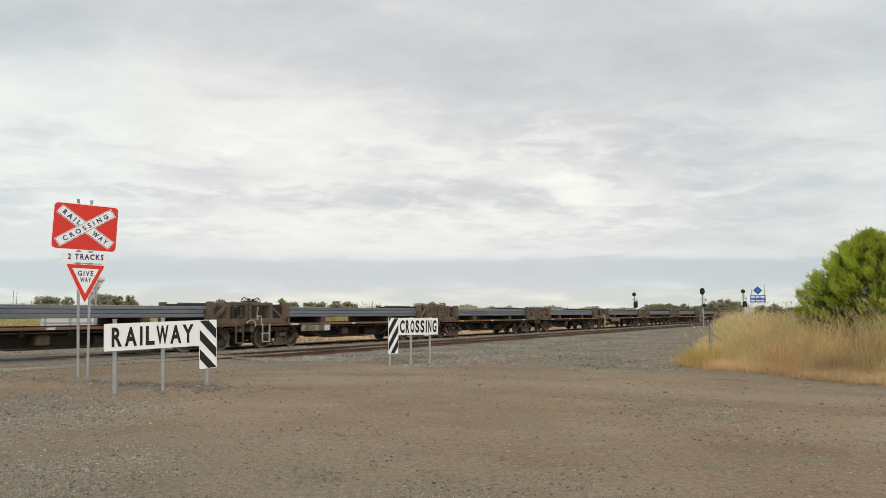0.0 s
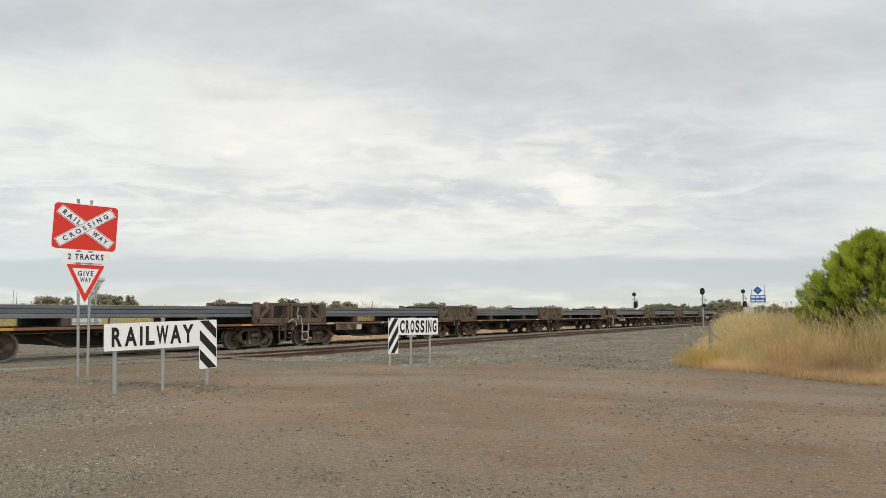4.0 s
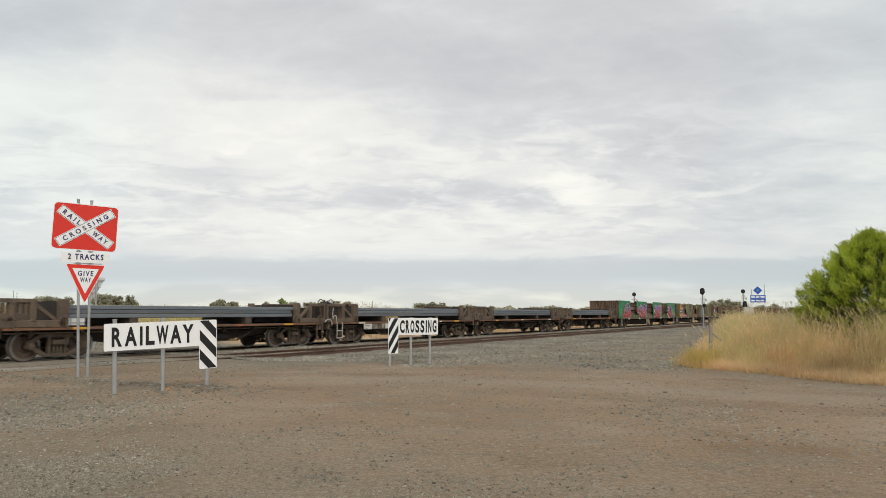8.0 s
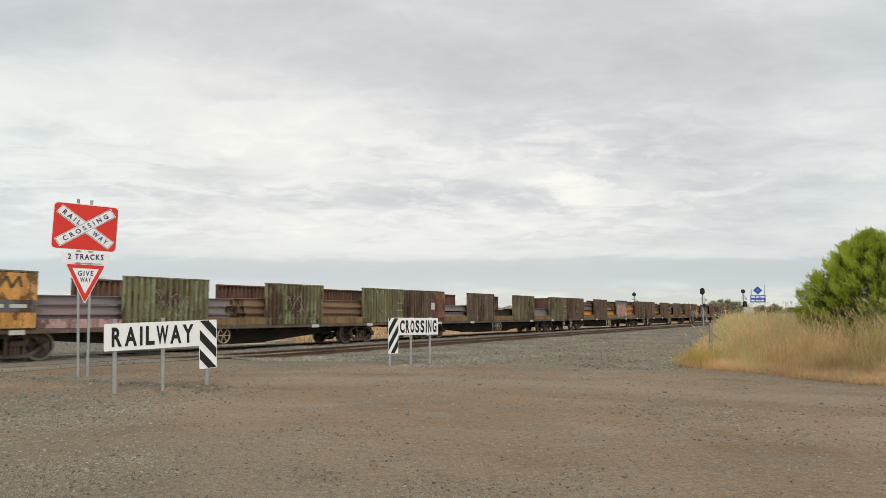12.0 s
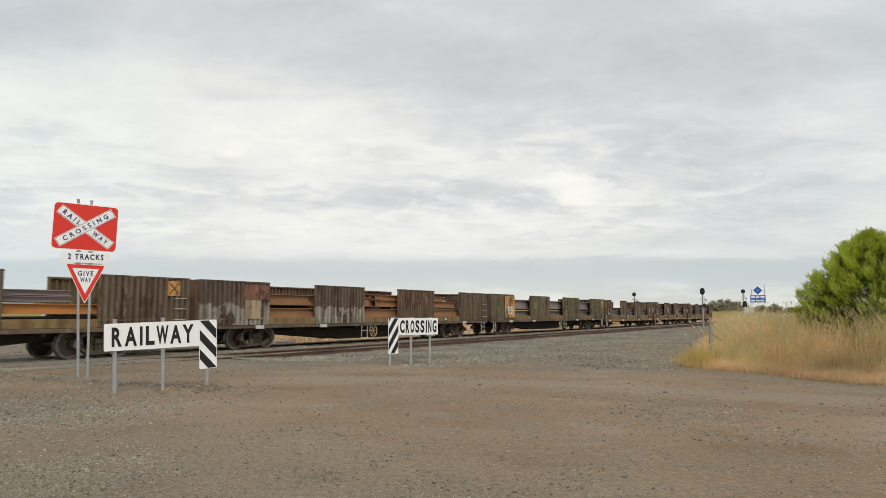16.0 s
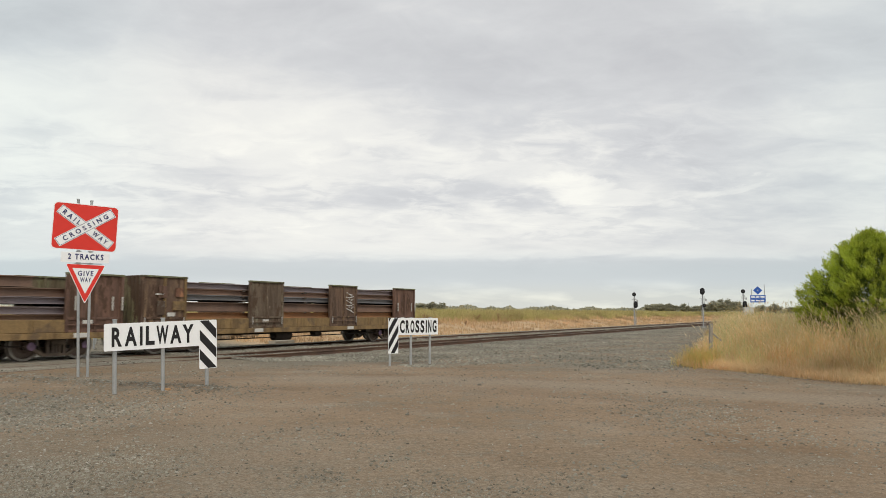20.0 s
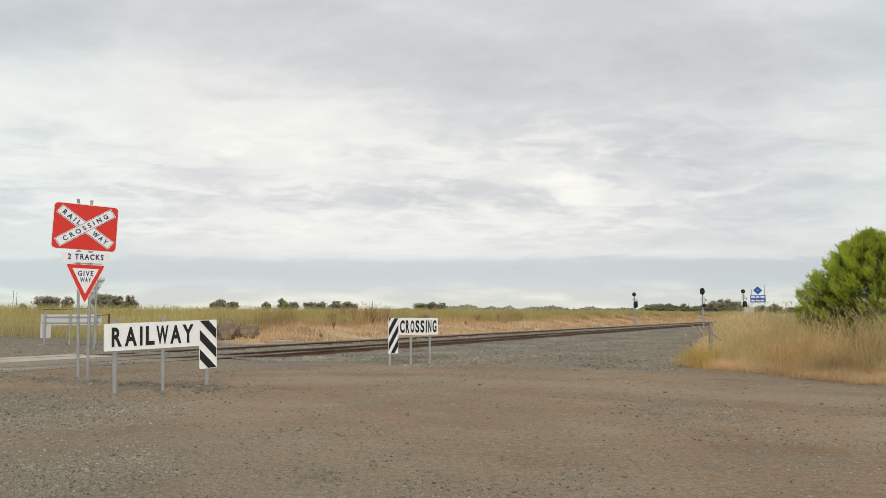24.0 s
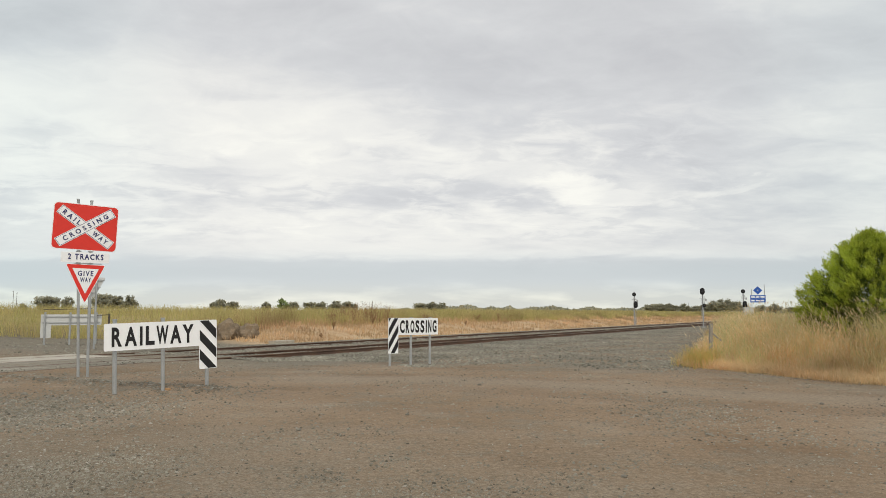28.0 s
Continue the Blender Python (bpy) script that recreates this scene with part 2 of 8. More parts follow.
# ---- materials ----
def surface(name, base, second=None, rough=0.8, metal=0.0, scale=1.5, fine=30.0, amount=0.6, bump=0.2, third=None, streak=1.0, third_cut=0.62, spread=0.0, grime=None, lower=None, rust=None):
    """A worn surface: base and second colour in broad patches, fine grain, a third colour in stains; streak < 1 draws them out downwards."""
    mat = bpy.data.materials.new(name)
    mat.use_nodes = True
    nt = mat.node_tree
    N, L = nt.nodes.new, nt.links.new
    p = nt.nodes["Principled BSDF"]
    p.inputs["Metallic"].default_value = metal
    co = N("ShaderNodeTexCoord")
    mp = N("ShaderNodeMapping")
    mp.inputs["Scale"].default_value = (1, 1, streak)
    info = N("ShaderNodeObjectInfo")
    shift = N("ShaderNodeVectorMath")
    shift.operation = "MULTIPLY_ADD"
    L(info.outputs["Random"], shift.inputs[0])
    shift.inputs[1].default_value = (37.0, 23.0, 11.0)
    L(co.outputs["Object"], shift.inputs[2])
    L(shift.outputs[0], mp.inputs[0])

    def tex(sc, det, rg=0.55):
        n = N("ShaderNodeTexNoise")
        n.inputs["Scale"].default_value, n.inputs["Detail"].default_value, n.inputs["Roughness"].default_value = sc, det, rg
        L(mp.outputs[0], n.inputs["Vector"])
        return n.outputs[0]

    def ramp(v, a, b):
        r = N("ShaderNodeMapRange")
        r.interpolation_type = "SMOOTHSTEP"
        r.inputs["From Min"].default_value, r.inputs["From Max"].default_value = a, b
        L(v, r.inputs["Value"])
        return r.outputs[0]

    def blend(fac, a, b, kind="MIX"):
        m = N("ShaderNodeMix")
        m.data_type, m.blend_type = "RGBA", kind
        for key, v in (("Factor", fac), ("A", a), ("B", b)):
            if isinstance(v, (int, float)):
                m.inputs[key].default_value = v
            elif isinstance(v, tuple):
                m.inputs[key].default_value = (*v, 1)
            else:
                L(v, m.inputs[key])
        return m.outputs["Result"]

    second = second or tuple(c * 0.6 for c in base)
    broad, grain = tex(scale, 5), tex(fine, 4, 0.65)
    col = blend(ramp(broad, 0.5 - 0.22, 0.5 + 0.22), base, second)
    if third:
        col = blend(ramp(tex(scale * 2.3, 6, 0.62), third_cut - 0.06, third_cut + 0.08), col, third)
    if lower:
        # repainted lower part with a ragged upper edge: (colour, height)
        sp3 = N("ShaderNodeSeparateXYZ")
        L(co.outputs["Object"], sp3.inputs[0])
        ad = N("ShaderNodeMath")
        ad.operation = "MULTIPLY_ADD"
        L(tex(2.2, 4, 0.6), ad.inputs[0])
        ad.inputs[1].default_value = 0.9
        L(sp3.outputs[2], ad.inputs[2])
        col = blend(ramp(ad.outputs[0], lower[1] + 0.49, lower[1] + 0.41), col, lower[0])
    if grime:
        # narrow runs of rust and dirt down the sheet
        run = N("ShaderNodeMapping")
        run.inputs["Scale"].default_value = (5.0, 5.0, 0.45)
        L(shift.outputs[0], run.inputs[0])
        rn = N("ShaderNodeTexNoise")
        rn.inputs["Scale"].default_value, rn.inputs["Detail"].default_value, rn.inputs["Roughness"].default_value = 1.0, 6, 0.65
        L(run.outputs[0], rn.inputs["Vector"])
        col = blend(ramp(rn.outputs[0], 0.46, 0.66), col, grime)
        blot = tex(4.5, 6, 0.7)
        col = blend(ramp(blot, 0.60, 0.70), col, tuple(c * 1.35 for c in grime))
    if rust:
        # scabs of bare rust and dusty scuffs
        col = blend(ramp(tex(1.5, 7, 0.68), 0.535, 0.585), col, rust)
        col = blend(ramp(tex(5.2, 6, 0.72), 0.63, 0.72), col, tuple(min(c * 1.9 + 0.045, 1.0) for c in base))
        col = blend(ramp(tex(9.0, 5, 0.70), 0.64, 0.70), col, tuple(c * 0.45 for c in rust))
    g = N("ShaderNodeMapRange")
    g.inputs["To Min"].default_value, g.inputs["To Max"].default_value = 1 - amount * 0.5, 1 + amount * 0.5
    g.inputs["From Min"].default_value, g.inputs["From Max"].default_value = 0.25, 0.75
    L(grain, g.inputs["Value"])
    tone = N("ShaderNodeVectorMath")
    tone.operation = "SCALE"
    L(col, tone.inputs[0])
    L(g.outputs[0], tone.inputs["Scale"])
    last = tone.outputs[0]
    if spread:
        sp = N("ShaderNodeMapRange")
        sp.inputs["To Min"].default_value, sp.inputs["To Max"].default_value = 1 - spread, 1 + spread
        L(info.outputs["Random"], sp.inputs["Value"])
        t2 = N("ShaderNodeVectorMath")
        t2.operation = "SCALE"
        L(last, t2.inputs[0])
        L(sp.outputs[0], t2.inputs["Scale"])
        last = t2.outputs[0]
    L(last, p.inputs["Base Color"])
    r = N("ShaderNodeMapRange")
    r.inputs["To Min"].default_value, r.inputs["To Max"].default_value = max(rough - 0.15, 0.05), min(rough + 0.12, 1.0)
    L(broad, r.inputs["Value"])
    L(r.outputs[0], p.inputs["Roughness"])
    if bump:
        b = N("ShaderNodeBump")
        b.inputs["Strength"].default_value, b.inputs["Distance"].default_value = bump, 0.02
        L(grain, b.inputs["Height"])
        L(b.outputs[0], p.inputs["Normal"])
    return mat


def foliage(name, tones, rough=0.75, through_light=0.25, patch=None):
    """Leaves or blades whose colour varies from piece to piece."""
    mat = bpy.data.materials.new(name)
    mat.use_nodes = True
    nt = mat.node_tree
    N, L = nt.nodes.new, nt.links.new
    p = nt.nodes["Principled BSDF"]
    geo, rampn = N("ShaderNodeNewGeometry"), N("ShaderNodeValToRGB")
    L(geo.outputs["Random Per Island"], rampn.inputs[0])
    while len(rampn.color_ramp.elements) < len(tones):
        rampn.color_ramp.elements.new(0.5)
    for i, (e, c) in enumerate(zip(rampn.color_ramp.elements, tones)):
        e.position, e.color = i / max(len(tones) - 1, 1), (*c, 1)
    co, n = N("ShaderNodeTexCoord"), N("ShaderNodeTexNoise")
    L(co.outputs["Object"], n.inputs["Vector"])
    n.inputs["Scale"].default_value, n.inputs["Detail"].default_value = 0.35, 3
    mr = N("ShaderNodeMapRange")
    mr.inputs["From Min"].default_value, mr.inputs["From Max"].default_value = 0.3, 0.7
    mr.inputs["To Min"].default_value, mr.inputs["To Max"].default_value = 0.68, 1.32
    L(n.outputs[0], mr.inputs["Value"])
    sc = N("ShaderNodeVectorMath")
    sc.operation = "SCALE"
    tone = rampn.outputs[0]
    if patch:
        # whole tufts that have turned another colour
        n2, m2, mixed = N("ShaderNodeTexNoise"), N("ShaderNodeMapRange"), N("ShaderNodeMix")
        L(co.outputs["Object"], n2.inputs["Vector"])
        n2.inputs["Scale"].default_value, n2.inputs["Detail"].default_value = 0.55, 4
        m2.interpolation_type = "SMOOTHSTEP"
        m2.inputs["From Min"].default_value, m2.inputs["From Max"].default_value = 0.42, 0.60
        m2.inputs["To Max"].default_value = 0.75
        L(n2.outputs[0], m2.inputs["Value"])
        mixed.data_type = "RGBA"
        L(m2.outputs[0], mixed.inputs["Factor"])
        L(tone, mixed.inputs["A"])
        mixed.inputs["B"].default_value = (*patch, 1)
        tone = mixed.outputs["Result"]
    L(tone, sc.inputs[0])
    L(mr.outputs[0], sc.inputs["Scale"])
    L(sc.outputs[0], p.inputs["Base Color"])
    p.inputs["Roughness"].default_value = rough
    p.inputs["Specular IOR Level"].default_value = 0.2
    tr, add = N("ShaderNodeBsdfTranslucent"), N("ShaderNodeMixShader")
    L(sc.outputs[0], tr.inputs[0])
    add.inputs[0].default_value = through_light
    L(p.outputs[0], add.inputs[1])
    L(tr.outputs[0], add.inputs[2])
    L(add.outputs[0], nt.nodes["Material Output"].inputs[0])
    return mat


def ground_material():
    mat = bpy.data.materials.new("dirt_and_gravel")
    mat.use_nodes = True
    nt = mat.node_tree
    N, L = nt.nodes.new, nt.links.new
    p = nt.nodes["Principled BSDF"]
    co = N("ShaderNodeTexCoord")
    turn = N("ShaderNodeMapping")          # x along the tracks, y across them
    turn.vector_type = "POINT"
    turn.inputs["Rotation"].default_value = (0, 0, -radians(RZ))
    L(co.outputs["Object"], turn.inputs[0])
    sep = N("ShaderNodeSeparateXYZ")
    L(turn.outputs[0], sep.inputs[0])

    def tex(sc, det, rg=0.55, stretch=None):
        n = N("ShaderNodeTexNoise")
        n.inputs["Scale"].default_value, n.inputs["Detail"].default_value, n.inputs["Roughness"].default_value = sc, det, rg
        v = co.outputs["Object"]
        if stretch:
            mp = N("ShaderNodeMapping")
            mp.inputs["Scale"].default_value = stretch
            mp.inputs["Rotation"].default_value = (0, 0, radians(12))
            L(v, mp.inputs[0])
            v = mp.outputs[0]
        L(v, n.inputs["Vector"])
        return n.outputs[0]

    def ramp(v, a, b, lo=0.0, hi=1.0):
        r = N("ShaderNodeMapRange")
        r.interpolation_type = "SMOOTHSTEP"
        r.inputs["From Min"].default_value, r.inputs["From Max"].default_value = a, b
        r.inputs["To Min"].default_value, r.inputs["To Max"].default_value = lo, hi
        L(v, r.inputs["Value"])
        return r.outputs[0]

    def calc(op, a, b):
        m = N("ShaderNodeMath")
        m.operation = op
        for i, v in enumerate((a, b)):
            if isinstance(v, (int, float)):
                m.inputs[i].default_value = v
            else:
                L(v, m.inputs[i])
        return m.outputs[0]

    def blend(fac, a, b):
        m = N("ShaderNodeMix")
        m.data_type = "RGBA"
        for key, v in (("Factor", fac), ("A", a), ("B", b)):
            if isinstance(v, (int, float)):
                m.inputs[key].default_value = v
            elif isinstance(v, tuple):
                m.inputs[key].default_value = (*v, 1)
            else:
                L(v, m.inputs[key])
        return m.outputs["Result"]

    patch, mid, grit, speck = tex(0.16, 4), tex(1.1, 5, 0.6), tex(46, 3, 0.7), tex(13, 5, 0.65)
    blotch = tex(0.42, 6, 0.6)
    lanes = tex(0.55, 4, 0.55, stretch=(0.22, 1.0, 1.0))
    dirt = blend(ramp(patch, 0.38, 0.62), (0.278, 0.201, 0.133), (0.243, 0.172, 0.109))
    dirt = blend(ramp(blotch, 0.52, 0.66, 0, 0.85), dirt, (0.200, 0.134, 0.081))
    dirt = blend(ramp(blotch, 0.36, 0.47, 0.8, 0.0), dirt, (0.294, 0.230, 0.163))
    dirt = blend(ramp(lanes, 0.50, 0.68, 0, 0.40), dirt, (0.183, 0.128, 0.085))
    dirt = blend(ramp(lanes, 0.36, 0.46, 0.25, 0.0), dirt, (0.319, 0.254, 0.189))
    gravel = blend(ramp(grit, 0.28, 0.72), (0.140, 0.126, 0.097), (0.228, 0.209, 0.165))
    along, across = sep.outputs[0], sep.outputs[1]
    wob = calc("MULTIPLY", calc("SUBTRACT", mid, 0.5), 5.0)
    # grey gravel: along the tracks beyond the crossing, and scattered patches near the signs
    verge = calc("MINIMUM", calc("ADD", calc("MULTIPLY", across, 0.72), 15.2), 17.0)
    bed = calc("MAXIMUM", calc("MULTIPLY", ramp(calc("ADD", across, wob), 11.5, 14.5), ramp(calc("ADD", along, wob), 9.0, 16.0)),
               calc("MULTIPLY", ramp(calc("ADD", calc("SUBTRACT", along, verge), calc("MULTIPLY", wob, 1.3)), -2.4, 2.2), ramp(blotch, 0.44, 0.60, 1.0, 0.30)))
    left = calc("MULTIPLY", ramp(calc("ADD", along, wob), 2.0, 8.5, 1.0, 0.0), calc("MULTIPLY", ramp(calc("ADD", across, wob), 6.0, 13.0, 0.82, 0.45), calc("MULTIPLY", ramp(across, 13.0, 16.0, 1.0, 0.85), ramp(across, 24.0, 27.0, 1.0, 0.30))))
    scat = ramp(calc("ADD", calc("MULTIPLY", mid, 0.6), calc("MULTIPLY", patch, 0.5)), 0.55, 0.68, 0.0, 0.6)
    cover = calc("MAXIMUM", calc("MAXIMUM", bed, left), scat)
    cover = calc("MULTIPLY", cover, ramp(speck, 0.34, 0.56, 0.35, 1.0))
    # packed wheel lane that swings through the yard, swept clear of stones
    flat = N("ShaderNodeSeparateXYZ")
    L(co.outputs["Object"], flat.inputs[0])
    mid_lane = calc("SUBTRACT", 15.2, calc("MULTIPLY", calc("MAXIMUM", flat.outputs[0], 0.0), 0.55))
    side = calc("ADD", calc("SUBTRACT", flat.outputs[1], mid_lane), calc("MULTIPLY", wob, 0.16))
    packed = calc("MULTIPLY", ramp(calc("ABSOLUTE", side, 0.0), 0.35, 1.25, 1.0, 0.0), ramp(flat.outputs[0], -5.0, -2.5))
    rut = calc("MULTIPLY", ramp(calc("ABSOLUTE", calc("ADD", side, 1.75), 0.0), 0.2, 0.9, 1.0, 0.0), ramp(flat.outputs[0], -5.0, -2.5))
    dirt = blend(calc("MULTIPLY", packed, 0.75), dirt, (0.282, 0.226, 0.165))
    dirt = blend(calc("MULTIPLY", rut, 0.45), dirt, (0.190, 0.128, 0.080))
    cover = calc("MULTIPLY", cover, calc("SUBTRACT", 1.0, calc("MULTIPLY", packed, 0.55)))
    near = blend(calc("MINIMUM", cover, 1.0), dirt, gravel)
    # dry orange ground behind the tracks, greener field beyond
    dry = blend(ramp(mid, 0.35, 0.65), (0.47, 0.325, 0.19), (0.53, 0.395, 0.25))
    field = blend(ramp(patch, 0.38, 0.62), (0.37, 0.29, 0.12), (0.29, 0.26, 0.095))
    past = calc("SUBTRACT", along, calc("ADD", calc("MULTIPLY", across, 0.35), 13.25))
    keep = ramp(calc("ADD", past, calc("MULTIPLY", wob, 0.6)), 0.5, 3.5)
    b1 = calc("MULTIPLY", ramp(calc("ADD", across, calc("MULTIPLY", wob, 0.5)), 24.0, 25.4), keep)
    b2 = calc("MAXIMUM", calc("MULTIPLY", ramp(calc("ADD", across, wob), 31.0, 34.0), keep), ramp(across, 45.0, 50.0))
    col = blend(b2, blend(b1, near, dry), field)
    g = N("ShaderNodeVectorMath")
    g.operation = "SCALE"
    L(col, g.inputs[0])
    L(calc("MULTIPLY", ramp(grit, 0.30, 0.70, 0.80, 1.20), ramp(speck, 0.30, 0.70, 0.84, 1.16)), g.inputs["Scale"])
    L(g.outputs[0], p.inputs["Base Color"])
    p.inputs["Roughness"].default_value = 0.95
    p.inputs["Specular IOR Level"].default_value = 0.2
    bmp = N("ShaderNodeBump")
    bmp.inputs["Strength"].default_value, bmp.inputs["Distance"].default_value = 0.22, 0.012
    L(calc("ADD", calc("MULTIPLY", grit, 0.6), speck), bmp.inputs["Height"])
    L(bmp.outputs[0], p.inputs["Normal"])
    return mat


M_GROUND = ground_material()
M_RAIL = surface("rusty_rail_steel", (0.165, 0.098, 0.066), (0.105, 0.066, 0.050), 0.75, 0.3, 0.8, 40)
M_SLEEPER = surface("weathered_sleeper", (0.20, 0.17, 0.145), (0.13, 0.11, 0.095), 0.9, 0, 2, 25, spread=0.2)
M_CONCRETE = surface("worn_concrete", (0.47, 0.43, 0.36), (0.40, 0.36, 0.295), 0.9, 0, 0.7, 22, 0.3, third=(0.31, 0.26, 0.195), third_cut=0.60)
M_DIRTDECK = surface("dirt_packed_concrete", (0.250, 0.224, 0.176), (0.212, 0.184, 0.140), 0.95, 0, 0.6, 24, 0.5, 0.3, third=(0.32, 0.295, 0.238), third_cut=0.58)
M_GALV = surface("galvanised_steel", (0.46, 0.475, 0.48), (0.38, 0.395, 0.40), 0.5, 0.45, 3, 45, 0.25, 0.1)
M_WHITE = surface("white_sign_sheet", (0.94, 0.955, 0.97), (0.91, 0.93, 0.945), 0.45, 0, 1.2, 20, 0.06, 0.02)
M_RED = surface("red_sign_sheet", (0.78, 0.030, 0.016), (0.71, 0.034, 0.02), 0.55, 0, 1.2, 20, 0.08, 0.02)
M_BLACK = surface("black_sign_paint", (0.010, 0.010, 0.012), (0.016, 0.015, 0.016), 0.8, 0, 2, 20, 0.1, 0.02)
M_NAVY = surface("dark_blue_letters", (0.026, 0.028, 0.130), (0.034, 0.036, 0.14), 0.7, 0, 2, 20, 0.1, 0.02)
M_BLUE = surface("blue_sign_sheet", (0.02, 0.10, 0.46), (0.03, 0.13, 0.50), 0.45, 0, 2, 20, 0.1, 0.02)
M_SIGNBACK = surface("bare_aluminium_sign_back", (0.66, 0.67, 0.66), (0.58, 0.59, 0.58), 0.6, 0.05, 1, 25, 0.15, 0.05)
M_IRON = surface("dusty_black_iron", (0.030, 0.025, 0.022), (0.062, 0.046, 0.036), 0.8, 0.2, 1.3, 25, 0.6)
M_BOGIE = surface("dusty_brown_bogie_iron", (0.150, 0.110, 0.078), (0.080, 0.062, 0.049), 0.85, 0.15, 2.5, 30, 0.6)
M_WHEEL = surface("rusty_wheel_steel", (0.130, 0.098, 0.080), (0.190, 0.142, 0.114), 0.7, 0.3, 2.2, 30, 0.4)
M_TREAD = surface("worn_bright_tyre", (0.33, 0.305, 0.275), (0.22, 0.195, 0.17), 0.45, 0.7, 4, 40, 0.3)
M_FRAME = surface("brown_wagon_frame", (0.168, 0.120, 0.083), (0.098, 0.074, 0.057), 0.8, 0.1, 1.6, 25, 0.5, third=(0.21, 0.165, 0.13))
M_DECK = surface("rust_brown_side_channel", (0.27, 0.135, 0.075), (0.155, 0.090, 0.060), 0.85, 0.1, 0.8, 25, 0.5)
M_BILLET = surface("blue_grey_rolled_steel", (0.150, 0.170, 0.195), (0.195, 0.215, 0.240), 0.55, 0.3, 0.7, 22, 0.25, 0.1, third=(0.13, 0.105, 0.09), third_cut=0.68, spread=0.22)
M_TIMBER = surface("grey_timber_dunnage", (0.10, 0.08, 0.062), (0.07, 0.056, 0.046), 0.9, 0, 2, 30)
M_LAMPYEL = surface("yellow_reflector", (0.70, 0.36, 0.03), (0.6, 0.30, 0.03), 0.4, 0, 3, 20, 0.1, 0)
M_RUSTMARK = surface("faded_red_marking", (0.42, 0.13, 0.06), (0.33, 0.11, 0.06), 0.7, 0, 3, 20, 0.2, 0.02)
M_CREAM = surface("dusty_cream_paint", (0.58, 0.47, 0.27), (0.42, 0.33, 0.19), 0.7, 0, 4, 25, 0.3, 0.05)
M_TAG = surface("off_white_wagon_marking", (0.66, 0.65, 0.61), (0.56, 0.54, 0.50), 0.6, 0, 3, 20, 0.2, 0.02)
M_PIPE = surface("pale_painted_steel", (0.56, 0.54, 0.50), (0.42, 0.40, 0.36), 0.6, 0.1, 4, 25, 0.2, 0.05)

# ---- ground: one sheet to the horizon ----
def build_ground():
    # rings about the camera's foot, close together near it and wide apart far off
    radii, r = [0.0], 1.2
    while r < 4500:
        radii.append(r)
        r *= 1.035 if r < 120 else 1.22
    seg = 300
    verts, faces = [(0.0, 0.0, ground_z(0, 0))], []
    for r in radii[1:]:
        for i in range(seg):
            a = 2 * math.pi * i / seg
            x, y = r * math.sin(a), r * math.cos(a)
            d = plan(x, y)[1]
            verts.append((x, y, ground_z(x, y) - 0.16 * ease(15.2, 16.3, d) * (1 - ease(23.7, 24.8, d))))
    for i in range(seg):
        faces.append((0, 1 + (i + 1) % seg, 1 + i))
    for k in range(len(radii) - 2):
        a, b = 1 + k * seg, 1 + (k + 1) * seg
        for i in range(seg):
            j = (i + 1) % seg
            faces.append((a + i, a + j, b + j, b + i))
    me = mesh_of("ground", verts, faces)
    me.materials.append(M_GROUND)
    me.polygons.foreach_set("use_smooth", [True] * len(me.polygons))
    ob = new("ground", me)
    return tagged(ob, "brown compacted dirt and grey gravel yard, dry paddock beyond", "ground", kind="structure")


build_ground()


def ballast_bed():
    """The stone bed of both tracks, heaped between the rails and shouldered at its sides."""
    along = [-140 + 4.0 * i for i in range(35)] + [0.0 + 0.8 * i for i in range(150)] + [120 + 8.0 * i for i in range(74)]
    across = [14.6, 15.4, 16.0, 16.6] + [16.9 + 0.1 * i for i in range(72)] + [24.4, 25.2]
    verts, faces = [], []
    for s in along:
        for i, d in enumerate(across):
            p = spot(s, d)
            rough = 0.012 * noise.noise((p.x * 2.1, p.y * 2.1, 0.4)) * ease(12.0, 18.0, s)
            edge = -0.12 if i in (0, len(across) - 1) else 0.004 if 2 < i < len(across) - 3 else -0.004
            verts.append((p.x, p.y, ground_z(p.x, p.y) + rough + edge))
    n = len(across)
    for k in range(len(along) - 1):
        for i in range(n - 1):
            a = k * n + i
            faces.append((a, a + n, a + n + 1, a + 1))
    me = mesh_of("ballast_bed", verts, faces)
    me.materials.append(M_GROUND)
    me.polygons.foreach_set("use_smooth", [True] * len(me.polygons))
    tagged(new("ballast_bed", me), "grey crushed stone bed under both railway tracks", "ballast", kind="structure")


ballast_bed()


def build_track(name, centre, label):
    track = thing(name, label, "railway track", "parallel railway tracks", "structure")
    for side in (-1, 1):
        d = centre + side * (GAUGE / 2 + 0.035)
        bm = bmesh.new()
        prof = [(-0.07, -0.16), (0.07, -0.16), (0.07, -0.145), (0.012, -0.125), (0.012, -0.045), (0.036, -0.032), (0.036, -0.004), (0.026, 0.0),
                (-0.026, 0.0), (-0.036, -0.004), (-0.036, -0.032), (-0.012, -0.045), (-0.012, -0.125), (-0.07, -0.145)]
        ends = []
        for s in (-140.0, 700.0):
            ends.append([bm.verts.new(spot(s, d + o, RAIL_Z + z)) for o, z in prof])
        n = len(prof)
        for i in range(n):
            bm.faces.new((ends[0][i], ends[0][(i + 1) % n], ends[1][(i + 1) % n], ends[1][i]))
        part("rail", bm, M_RAIL, track)
    return track


TRACK_NEAR = build_track("railway_track", NEAR_TRACK, "rust-brown railway track on grey ballast, the nearer line")
TRACK_FAR = build_track("railway_track", FAR_TRACK, "rust-brown railway track on grey ballast carrying the freight train")

